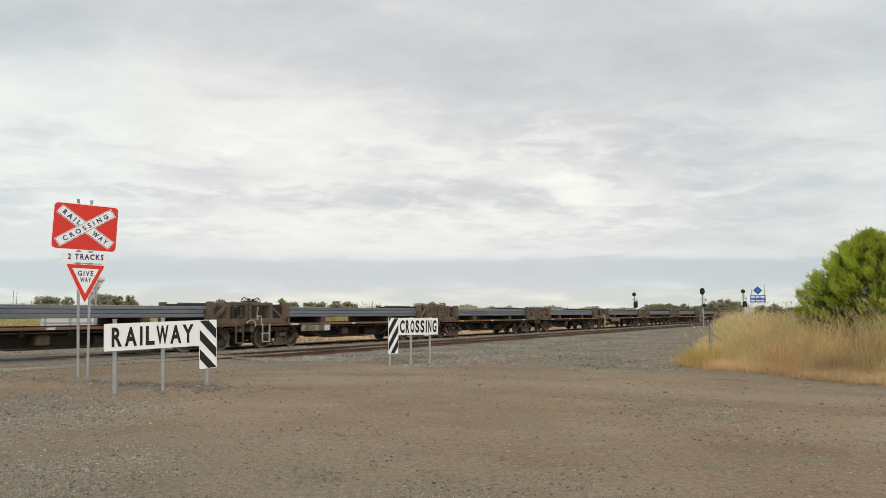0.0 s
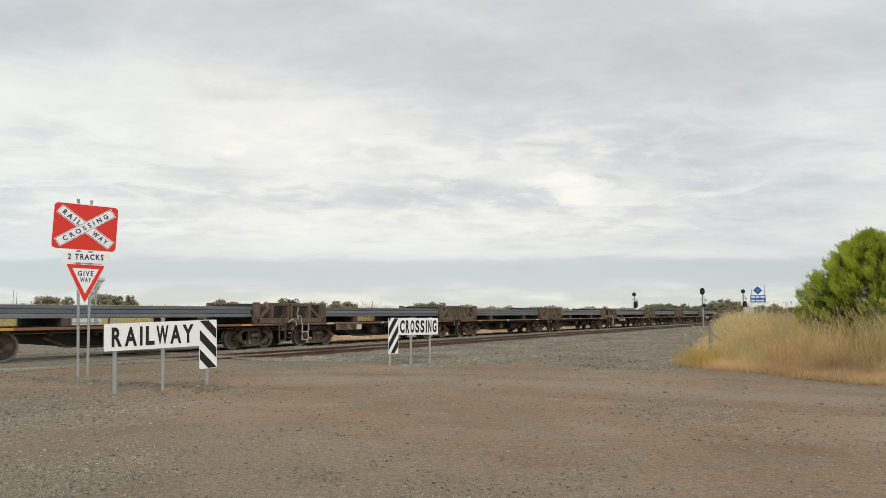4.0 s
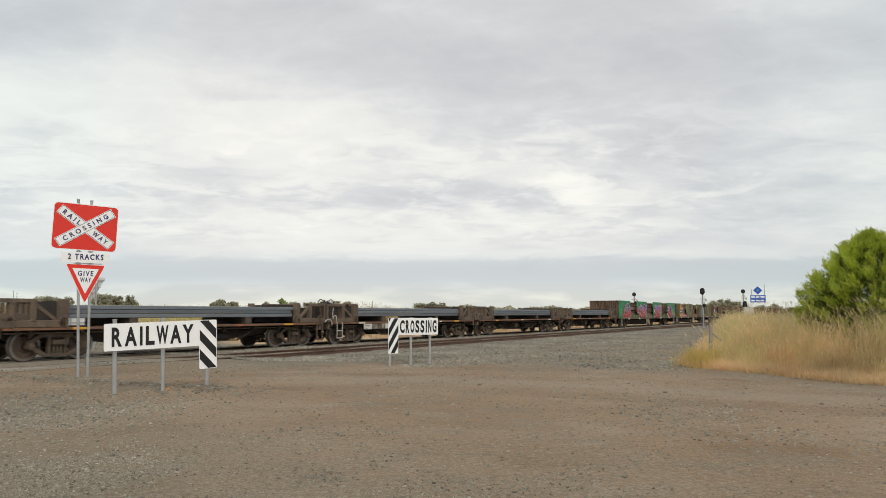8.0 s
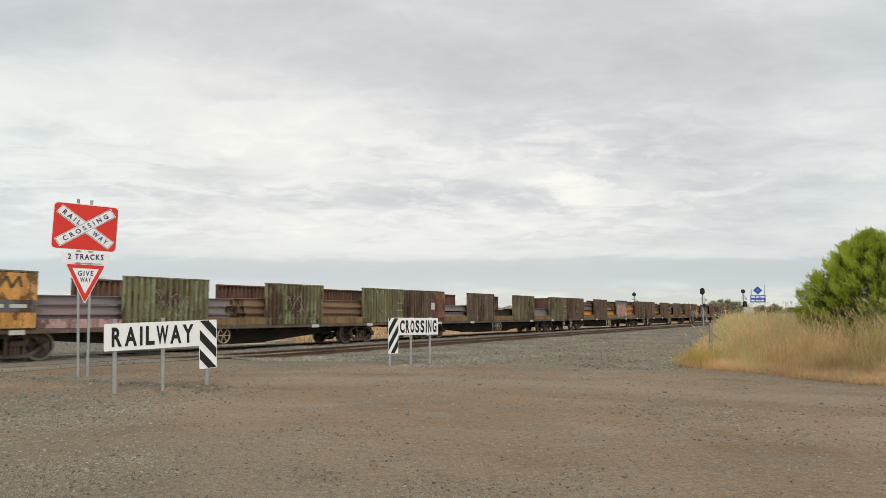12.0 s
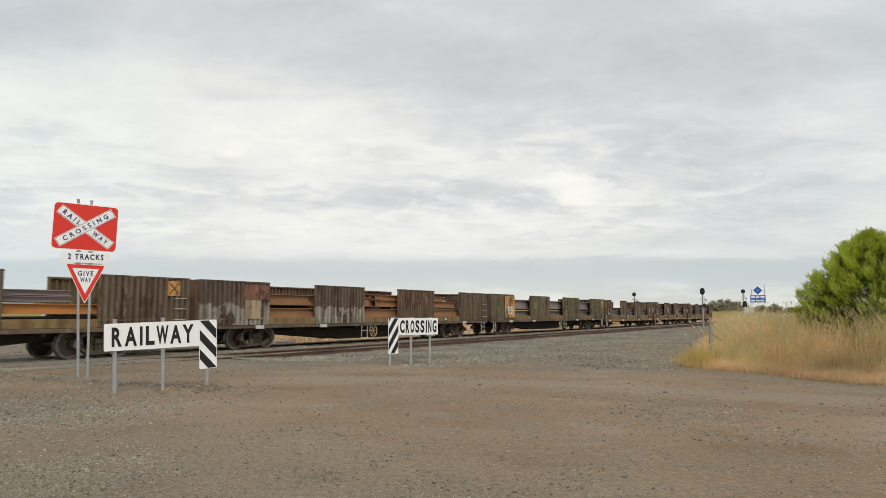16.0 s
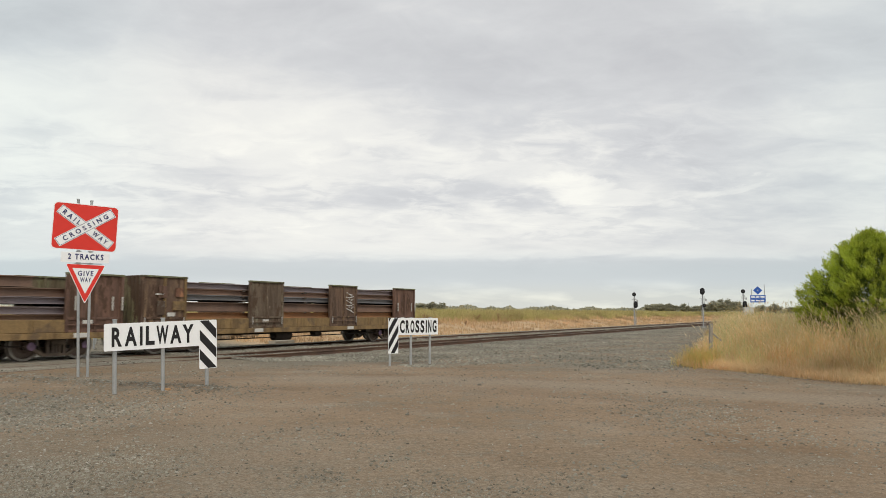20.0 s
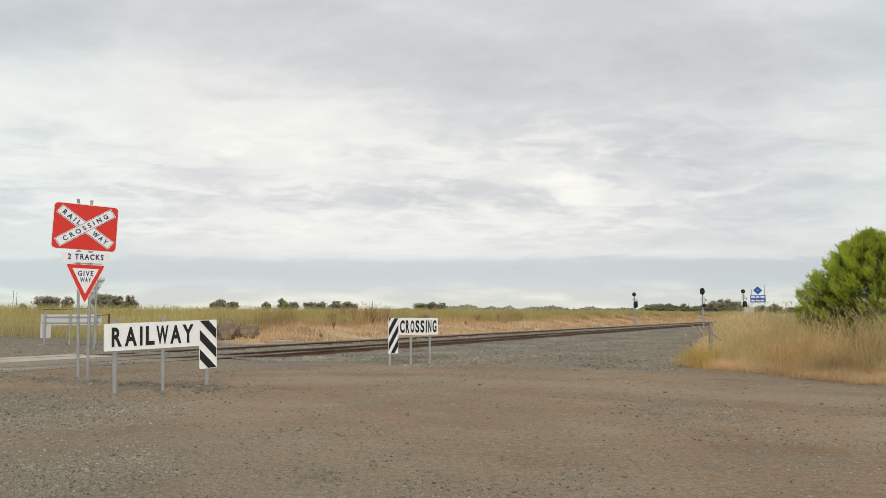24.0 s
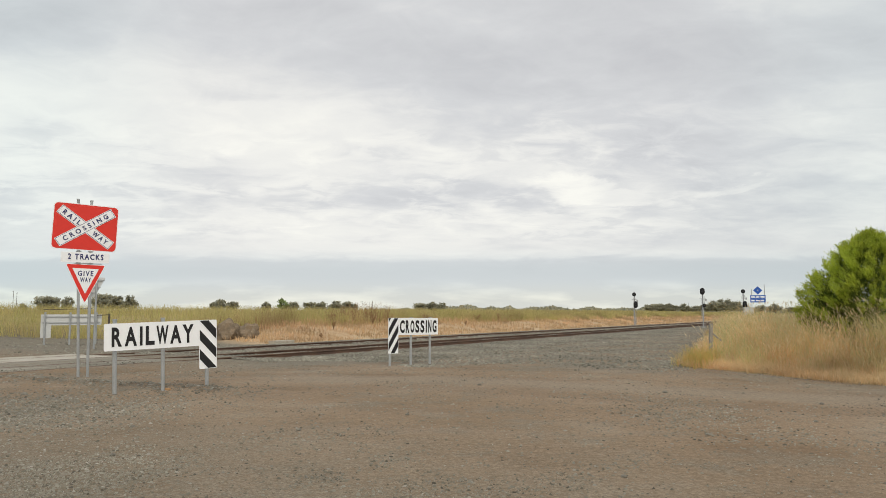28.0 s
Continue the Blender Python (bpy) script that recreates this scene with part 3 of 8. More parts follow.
# ---- road signs ----
def sign_frame(origin, across, lean=0.0):
    """Space of a sign: x along its face, -y towards its reader, z up."""
    x = Vector((*across, 0)).normalized()
    y = Vector((-x.y, x.x, 0))
    m = Matrix((x, y, Vector((0, 0, 1)))).transposed().to_4x4()
    return Matrix.Translation(origin) @ m @ Matrix.Rotation(radians(lean), 4, "Y")


def plate(pts, y0, y1):
    return slab(bmesh.new(), pts, y0, y1)


def rounded(x0, x1, z0, z1, r, seg=5):
    pts = []
    for cx, cz, a0 in ((x1 - r, z1 - r, 0), (x0 + r, z1 - r, 90), (x0 + r, z0 + r, 180), (x1 - r, z0 + r, 270)):
        for i in range(seg + 1):
            a = radians(a0 + 90 * i / seg)
            pts.append((cx + r * math.cos(a), cz + r * math.sin(a)))
    return pts


def post(parent, x, z0, z1, y=0.03, r=0.03, tilt=0.0):
    bm = bmesh.new()
    rod(bm, (x, y, z0), (x + tilt, y, z1), r, 12)
    rod(bm, (x + tilt, y, z1), (x + tilt, y, z1 + 0.025), r + 0.006, 12)
    return part("post", bm, M_GALV, parent, smooth=False)


def round_poly(corners, r, seg=4):
    pts, n = [], len(corners)
    for i in range(n):
        p0, p1, p2 = (Vector(corners[(i + k - 1) % n]) for k in range(3))
        a, b = (p0 - p1).normalized(), (p2 - p1).normalized()
        half = a.angle(b) / 2
        t = r / math.tan(half)
        for k in range(seg + 1):
            w = k / seg
            q = (p1 + a * t) * (1 - w) ** 2 + p1 * 2 * w * (1 - w) + (p1 + b * t) * w * w
            pts.append((q.x, q.y))
    return pts


def crossbuck_sign():
    sign = thing("railway_crossing_sign", "red railway crossing sign and give way triangle on galvanised posts", "road sign")
    sign.matrix_world = sign_frame((-8.03, 15.72, ground_z(-8.03, 15.72)), (0.821, 0.571), 0)
    post(sign, -0.086, -0.5, 3.97, tilt=-0.182)
    post(sign, 0.092, -0.5, 3.96, tilt=-0.086)
    # main panel
    panel = part("panel", plate(rounded(-0.665, 0.665, -0.525, 0.525, 0.09), -0.004, 0.0), M_WHITE, sign, "white-edged red rectangular sign panel")
    panel.matrix_basis = Matrix.Translation((-0.099, 0, 3.357)) @ Matrix.Rotation(radians(1.6), 4, "Y")
    part("red_field", plate(rounded(-0.650, 0.650, -0.510, 0.510, 0.085), -0.007, -0.0045), M_RED, panel)
    for ang in (-35.0, 35.0):
        m = Matrix.Rotation(-radians(ang), 4, "Y")
        lift = 0.003 if ang > 0 else 0.0
        part("arm_edge", turned(plate(rounded(-0.672, 0.672, -0.108, 0.108, 0.01, 1), -0.0100 - lift, -0.0075 - lift), m), M_WHITE, panel)
        part("arm_border", turned(plate(rounded(-0.660, 0.660, -0.097, 0.097, 0.01, 1), -0.0120 - lift, -0.0102 - lift), m), M_NAVY, panel)
        part("arm", turned(plate(rounded(-0.651, 0.651, -0.088, 0.088, 0.01, 1), -0.0138 - lift, -0.0122 - lift), m), M_WHITE, panel)
    def lettering(text, ang, at, w):
        m = Matrix.Translation((0, -0.018, 0)) @ Matrix.Rotation(-radians(ang), 4, "Y") @ Matrix.Translation((at, 0, 0))
        lettered(turned(words(text, w, 0.112, bold=0.026, gap=1.75), m), M_NAVY, panel)
    lettering("RAIL", -35, -0.355, 0.43)
    lettering("WAY", -35, 0.375, 0.37)
    lettering("CROSSING", 35, 0.0, 1.06)
    # clamps
    for z in (2.81, 2.55, 2.515):
        for x in (-0.21, 0.03):
            bm = box(bmesh.new(), x - 0.05, x + 0.05, -0.012, 0.06, z - 0.012, z + 0.012, 0.004)
            part("clamp", bm, M_GALV, sign)
    part("clamp_rail", box(bmesh.new(), -0.30, 0.27, 0.004, 0.030, 2.524, 2.544, 0.003), M_GALV, sign)
    strip = part("supplementary_plate", plate(rounded(-0.57, 0.418, 2.555, 2.785, 0.02), -0.012, -0.006), M_WHITE, sign, "white plate reading 2 TRACKS")
    lettered(turned(words("2 TRACKS", 0.725, 0.130, bold=0.030, gap=1.32), Matrix.Translation((-0.067, -0.015, 2.686))), M_NAVY, strip)
    tri = part("give_way_triangle", plate(round_poly([(-0.472, 2.522), (-0.050, 1.622), (0.350, 2.508)], 0.03), -0.012, -0.007), M_WHITE, sign, "red-bordered white give way triangle")
    part("red_border", plate(round_poly([(-0.452, 2.512), (-0.050, 1.650), (0.330, 2.498)], 0.025), -0.015, -0.0125), M_RED, tri)
    part("white_field", plate(round_poly([(-0.330, 2.426), (-0.052, 1.850), (0.212, 2.416)], 0.012), -0.018, -0.0155), M_WHITE, tri)
    lettered(turned(words("GIVE", 0.315, 0.118, bold=0.028, gap=1.32), Matrix.Translation((-0.057, -0.02, 2.312))), M_NAVY, tri)
    lettered(turned(words("WAY", 0.222, 0.105, bold=0.028, gap=1.32), Matrix.Translation((-0.053, -0.02, 2.165))), M_NAVY, tri)
    return sign


def stripes(parent, x0, x1, z0, z1, flip, first, pitch, thick, rise):
    """Slanted black bars clipped to a rectangle; first: drop from the top to the upper edge of one bar at the left side."""
    for k in range(-2, 4):
        hi = z1 - first - k * pitch
        lo = hi - thick
        turn = -rise if flip else rise
        pts = [(x0, lo), (x1, lo + turn), (x1, hi + turn), (x0, hi)]

        def clip(poly, lim, keep_above):
            out = []
            for i in range(len(poly)):
                a, b = poly[i], poly[(i + 1) % len(poly)]
                ia, ib = (a[1] >= lim) == keep_above, (b[1] >= lim) == keep_above
                if ia:
                    out.append(a)
                if ia != ib:
                    t = (lim - a[1]) / (b[1] - a[1])
                    out.append((a[0] + t * (b[0] - a[0]), lim))
            return out
        pts = clip(clip(pts, z0, True), z1, False) if pts else []
        if len(pts) >= 3 and max(p[1] for p in pts) - min(p[1] for p in pts) > 0.01:
            part("black_stripe", plate(pts, -0.012, -0.0095), M_BLACK, parent)


def word_board(letters, origin, across, lean, x0, x1, z0, z1, sx0, sx1, sz0, posts, tz, bars, label):
    """letters: (character, left, right) along the board; tz: foot and head of the letters; bars: as stripes() takes them."""
    sign = thing("railway_crossing_board", label, "road sign", "paired crossing boards")
    sign.matrix_world = sign_frame(origin, across, lean)
    for x, zb, zt in posts:
        post(sign, x, zb, zt, y=0.045, r=0.036)
    if sx0 > x0:
        outline = [(x0, z0), (sx0, z0), (sx0, sz0), (sx1, sz0), (sx1, z1), (x0, z1)]
    else:
        outline = [(sx0, sz0), (sx1, sz0), (sx1, z0), (x1, z0), (x1, z1), (sx0, z1)]
    board = part("board", plate(round_poly(outline, 0.025, 3), -0.008, 0.0), M_WHITE, sign, "white board with black letters and slanted black bars")
    for ch, a, b in letters:
        lettered(turned(words(ch, b - a, tz[1] - tz[0], bold=0.034), Matrix.Translation(((a + b) / 2, -0.012, (tz[0] + tz[1]) / 2))), M_BLACK, board)
    stripes(board, sx0 + 0.010, sx1 - 0.010, sz0 + 0.012, z1 - 0.010, sx0 > x0, *bars)
    for z in (z0 + 0.09, z1 - 0.09):
        part("stiffener", box(bmesh.new(), min(x0, sx0) + 0.03, max(x1, sx1) - 0.03, 0.001, 0.02, z - 0.015, z + 0.015), M_GALV, sign)
    return sign


crossbuck_sign()
word_board((("R", -0.062, 0.106), ("A", 0.153, 0.354), ("I", 0.405, 0.449), ("L", 0.504, 0.656), ("W", 0.688, 0.899), ("A", 0.929, 1.128), ("Y", 1.149, 1.351)),
           (-5.77, 12.41, 0.0), (0.815, 0.58), -2.0, -0.187, 1.457, 0.755, 1.237, 1.457, 1.786, 0.320,
           ((-0.002, -0.5, 1.29), (0.812, -0.5, 1.285), (1.610, -0.4, 0.5)), (0.826, 1.168), (0.172, 0.36, 0.19, 0.355), "white RAILWAY board with black slanted bars on galvanised posts")
word_board((("C", 0.237, 0.405), ("R", 0.446, 0.575), ("O", 0.616, 0.761), ("S", 0.796, 0.942), ("S", 0.984, 1.133), ("I", 1.184, 1.226), ("N", 1.275, 1.398), ("G", 1.441, 1.594)),
           (-1.40, 19.5, -0.02), (0.75, 0.66), 0.3, 0.19, 1.655, 0.825, 1.308, -0.163, 0.19, 0.320,
           ((-0.060, -0.5, 0.45), (0.68, -0.5, 1.31), (1.39, -0.5, 1.31)), (0.885, 1.242), (0.295, 0.395, 0.215, 0.52), "white CROSSING board with black slanted bars on galvanised posts")


def sign_back():
    sign = thing("railway_crossing_board", "back of a grey metal crossing board across the tracks", "road sign", "paired crossing boards")
    sign.matrix_world = sign_frame((-18.84, 33.06, -0.02), (0.82, 0.57), 0)
    outline = [(-0.17, 0.26), (0.27, 0.26), (0.27, 0.86), (2.44, 0.86), (2.44, 1.38), (-0.17, 1.38)]
    part("board", plate(round_poly(outline, 0.03, 3), 0.0, 0.01), M_SIGNBACK, sign)
    for x in (0.0, 1.06, 2.2):
        post(sign, x, -0.4, 1.45, y=-0.05, r=0.045)
    bm = bmesh.new()
    for z in (0.98, 1.26):
        box(bm, -0.1, 2.38, -0.035, -0.001, z - 0.02, z + 0.02)
    part("stiffener", bm, M_GALV, sign)
    part("guard_rail", bar(bmesh.new(), (-0.1, -0.10, 1.60), (2.0, -0.10, 1.66), 0.03, 0.03), M_TIMBER, sign)
    part("post", box(bmesh.new(), 2.72, 2.80, -0.12, -0.04, -0.3, 1.42, 0.008), M_TIMBER, sign, "grey timber post beside the board")
    part("guard_rail", bar(bmesh.new(), (2.2, -0.10, 1.33), (2.76, -0.10, 1.36), 0.03, 0.04), M_TIMBER, sign)
    far = thing("railway_crossing_sign", "back of a tall galvanised crossing sign across the tracks", "road sign")
    far.matrix_world = sign_frame((-14.62, 29.24, 0.0), (0.82, 0.57), 0)
    for x in (-0.16, 0.05):
        post(far, x, -0.4, 3.35, y=0, r=0.042)
    part("give_way_back", plate(round_poly([(-0.50, 2.92), (-0.05, 2.02), (0.40, 2.92)], 0.04), 0.05, 0.056), M_SIGNBACK, far, "pale back of a give way triangle")
    for z, half in ((2.80, 0.38), (2.50, 0.24), (2.26, 0.12)):
        part("clamp", box(bmesh.new(), -0.05 - half, -0.03 + half, 0.0, 0.048, z - 0.03, z + 0.03, 0.006), M_GALV, far)


sign_back()

# ---- the freight train ----
# A wagon's space: x from its front end back along the train, y away from the camera, z = 0 at the rail head.
SPEED, TAIL = 19.473, 419.26             # metres a second; place of the train's tail along the track at the start
WHEEL_R = 0.43


def wheelset_mesh():
    bm = bmesh.new()
    rod(bm, (0, -0.98, 0), (0, 0.98, 0), 0.075, 10)
    for side in (-1, 1):
        y = side * 0.745
        prof = [(0.10, -0.07), (0.14, -0.085), (0.20, -0.03), (0.33, -0.02), (0.355, -0.062), (0.425, -0.062), (0.43, 0.045), (0.455, 0.055), (0.452, 0.075), (0.36, 0.075), (0.33, 0.02), (0.20, 0.02), (0.10, 0.07)]
        rows, seg = [], 28
        for i in range(seg):
            a = 2 * math.pi * i / seg
            rows.append([bm.verts.new((r * math.cos(a), y - side * w, r * math.sin(a))) for r, w in prof])
        for i in range(seg):
            for j in range(len(prof) - 1):
                bm.faces.new((rows[i][j], rows[(i + 1) % seg][j], rows[(i + 1) % seg][j + 1], rows[i][j + 1]))
    bmesh.ops.recalc_face_normals(bm, faces=bm.faces)
    me = bpy.data.meshes.new("wheelset")
    bm.to_mesh(me)
    bm.free()
    me.materials.append(M_WHEEL)
    me.materials.append(M_TREAD)
    for pl in me.polygons:
        rr = math.hypot(pl.center.x, pl.center.z)
        if rr > 0.40 or (0.35 < rr and abs(pl.center.y) > 0.79):
            pl.material_index = 1
    return me


def sideframe_mesh():
    """Cast side frame with its two openings, the axle boxes and the spring nest."""
    bm = bmesh.new()
    y0, y1 = -0.06, 0.06
    top = [(-0.90, 0.56), (-0.90, 0.48), (-0.77, 0.47), (-0.46, 0.67), (0.46, 0.67), (0.77, 0.47), (0.90, 0.48), (0.90, 0.56), (0.79, 0.59), (0.53, 0.77), (-0.53, 0.77), (-0.79, 0.59)]
    slab(bm, top, y0, y1)
    slab(bm, [(-0.83, 0.38), (-0.36, 0.13), (0.36, 0.13), (0.83, 0.38), (0.71, 0.43), (0.31, 0.21), (-0.31, 0.21), (-0.71, 0.43)], y0, y1)
    for k in (-1, 1):
        slab(bm, [(k * 0.28, 0.21), (k * 0.20, 0.21), (k * 0.20, 0.70), (k * 0.28, 0.70)], y0 * 0.9, y1 * 0.9)
        box(bm, k * 0.79 - 0.105, k * 0.79 + 0.105, -0.10, 0.10, 0.34, 0.53, 0.03)
        rod(bm, (k * 0.79, -0.17, 0.43), (k * 0.79, 0.10, 0.43), 0.105, 12)
        rod(bm, (k * 0.79, -0.20, 0.43), (k * 0.79, -0.17, 0.43), 0.06, 8)
    for k in (-0.10, 0.0, 0.10):
        rod(bm, (k, -0.03, 0.22), (k, -0.03, 0.46), 0.042, 8)
    box(bm, -0.18, 0.18, -0.14, 0.10, 0.45, 0.60, 0.02)
    bmesh.ops.recalc_face_normals(bm, faces=bm.faces)
    me = bpy.data.meshes.new("side_frame")
    bm.to_mesh(me)
    bm.free()
    me.materials.append(M_BOGIE)
    return me


def bolster_mesh():
    bm = bmesh.new()
    box(bm, -0.20, 0.20, -0.95, 0.95, 0.52, 0.76, 0.03)
    rod(bm, (0, 0, 0.74), (0, 0, 0.86), 0.22, 16)
    for k in (-1, 1):
        box(bm, k * 0.46 - 0.05, k * 0.46 + 0.05, -0.85, 0.85, 0.33, 0.43, 0.01)
        for y in (-0.74, 0.74):
            box(bm, k * 0.42 - 0.05, k * 0.42 + 0.05, y - 0.06, y + 0.06, 0.28, 0.58, 0.01)
    me = bpy.data.meshes.new("bolster")
    bmesh.ops.recalc_face_normals(bm, faces=bm.faces)
    bm.to_mesh(me)
    bm.free()
    me.materials.append(M_IRON)
    return me


WHEELSET, SIDEFRAME, BOLSTER = wheelset_mesh(), sideframe_mesh(), bolster_mesh()


def bogie(parent, x, tint=None):
    hub = part("bogie", BOLSTER, None, parent, "dusty brown cast-iron freight bogie")
    hub.location = (x, 0, 0)
    for k in (-1, 1):
        f = part("side_frame", SIDEFRAME, None, hub)
        f.matrix_basis = Matrix.Translation((0, k * 0.99, 0)) @ Matrix.Rotation(0 if k < 0 else math.pi, 4, "Z")
    for k in (-1, 1):
        w = part("wheelset", WHEELSET, None, hub, "dark steel wheels on an axle")
        w.location = (k * 0.79, 0, WHEEL_R)
    if tint:
        for k in (-1, 1):
            bm = rod(bmesh.new(), (k * 0.79, -1.20, 0.43), (k * 0.79, -1.185, 0.43), 0.12, 10)
            part("axle_cap", bm, tint, hub, "purple-painted axle cap")
    return hub


def coupler(parent, x, way):
    bm = bmesh.new()
    box(bm, min(x, x + way * 0.34), max(x, x + way * 0.34), -0.08, 0.08, 0.72, 0.90, 0.02)
    box(bm, x + way * 0.26 - 0.10, x + way * 0.26 + 0.10, -0.15, 0.12, 0.66, 0.95, 0.03)
    part("coupler", bm, M_IRON, parent)
    bm = bmesh.new()
    pts = [Vector((x + way * u, -0.45, 0.66 - 0.42 * math.sin(math.pi * u / 0.34))) for u in (0.0, 0.06, 0.12, 0.17, 0.22, 0.28, 0.33)]
    tube(bm, pts, 0.022)
    part("brake_hose", bm, M_IRON, parent)


def step_iron(parent, x, y=-1.44, z0=0.25, z1=0.95, w=0.34):
    bm = bmesh.new()
    for k in (0, w):
        rod(bm, (x + k, y, z0), (x + k, y, z1), 0.022, 6)
    rod(bm, (x, y, z0), (x + w, y, z0), 0.024, 6)
    rod(bm, (x, y, z0 + 0.32), (x + w, y, z0 + 0.32), 0.02, 6)
    return part("step_iron", bm, M_PIPE, parent, "pale painted step iron")


def hand_wheel(parent, x, y, z, r=0.24, axis="Y", mat=None):
    bm = bmesh.new()
    ring(bm, (x, y, z), r, 0.02, axis)
    for i in range(3):
        a = math.pi * i / 3
        if axis == "Y":
            rod(bm, (x - r * math.cos(a), y, z - r * math.sin(a)), (x + r * math.cos(a), y, z + r * math.sin(a)), 0.013, 6)
        else:
            rod(bm, (x, y - r * math.cos(a), z - r * math.sin(a)), (x, y + r * math.cos(a), z + r * math.sin(a)), 0.013, 6)
    rod(bm, (x, y - 0.03, z), (x, y + 0.16, z), 0.03, 8)
    return part("brake_wheel", bm, mat or M_CREAM, parent, "spoked hand brake wheel")


def belly(parent, x0, x1, top, mid, drop, y=0.32, mat=None, taper=5.2):
    """Deep fish-bellied centre sill."""
    bm = bmesh.new()
    for k in (-1, 1):
        slab(bm, [(x0, top), (x1, top), (x1, mid), (x1 - 2.0, mid), (x1 - taper, drop), (x0 + taper, drop), (x0 + 2.0, mid), (x0, mid)], k * y - 0.03, k * y + 0.03)
        slab(bm, [(x0 + taper - 0.3, drop), (x1 - taper + 0.3, drop), (x1 - taper + 0.3, drop + 0.02), (x0 + taper - 0.3, drop + 0.02)], k * y - 0.12, k * y + 0.12)
    return part("centre_sill", bm, mat or M_IRON, parent)


# -- flat wagons with steel billets between end frames --
FLAT = 13.345


def end_frame(parent, base, way, slotted):
    """Brown steel stanchion frame at a wagon's end: post, brace, boxed end and head wall."""
    X = lambda v: base + way * v * (1.0 if way > 0 else 0.86)
    for k in (-1, 1):
        bm = bmesh.new()
        y = k * 1.30
        w = 0.10
        box(bm, X(1.87), X(2.15), y - w, y + w, 0.96, 1.77, 0.02)               # post
        bar(bm, (X(1.84), y, 1.14), (X(1.12), y, 1.66), 0.09, 0.10)             # brace
        box(bm, X(0.06), X(2.05), y - w, y + w, 0.96, 1.16, 0.015)              # bottom rail
        box(bm, X(0.06), X(1.22), y - w * 0.8, y + w * 0.8, 1.64, 1.76, 0.015)  # top rail
        box(bm, X(0.06), X(0.16), y - w * 0.8, y + w * 0.8, 1.02, 1.70, 0.015)
        if slotted:
            box(bm, X(0.50), X(0.62), y - w * 0.8, y + w * 0.8, 1.10, 1.68, 0.015)
        box(bm, X(1.04), X(1.22), y - w, y + w, 1.10, 1.74, 0.015)
        side = part("end_frame", bm, M_FRAME, parent, "brown welded steel end frame")
        if slotted:
            # plated lower half, a row of narrow slots above it
            part("lower_plate", box(bmesh.new(), X(0.165), X(1.035), y - w * 0.55, y + w * 0.55, 1.165, 1.36, 0.008), M_FRAME, side)
            for i in range(6):
                x = 0.175 + 0.147 * i
                part("end_slat", box(bmesh.new(), X(x), X(x + 0.085), y - w * 0.5, y + w * 0.5, 1.36, 1.635, 0.008), M_FRAME, side)
        else:
            for x0, x1 in ((0.27, 0.33), (0.80, 0.87)):
                part("end_slat", box(bmesh.new(), X(x0), X(x1), y - 0.04, y + 0.04, 1.165, 1.635, 0.01), M_IRON, side)
            part("tie_rod", rod(bmesh.new(), (X(0.40), y - k * -0.08, 1.20), (X(0.46), y - k * -0.08, 1.60), 0.016, 6), M_PIPE if way > 0 and k < 0 else M_FRAME, side)
    bm = bmesh.new()
    box(bm, X(1.86), X(1.94), -1.2, 1.2, 0.98, 1.70)
    box(bm, X(0.28), X(0.34), -1.2, 1.2, 1.10, 1.60)
    box(bm, X(0.3), X(1.9), -1.2, 1.2, 0.98, 1.04)
    part("head_wall", bm, M_IRON, parent)


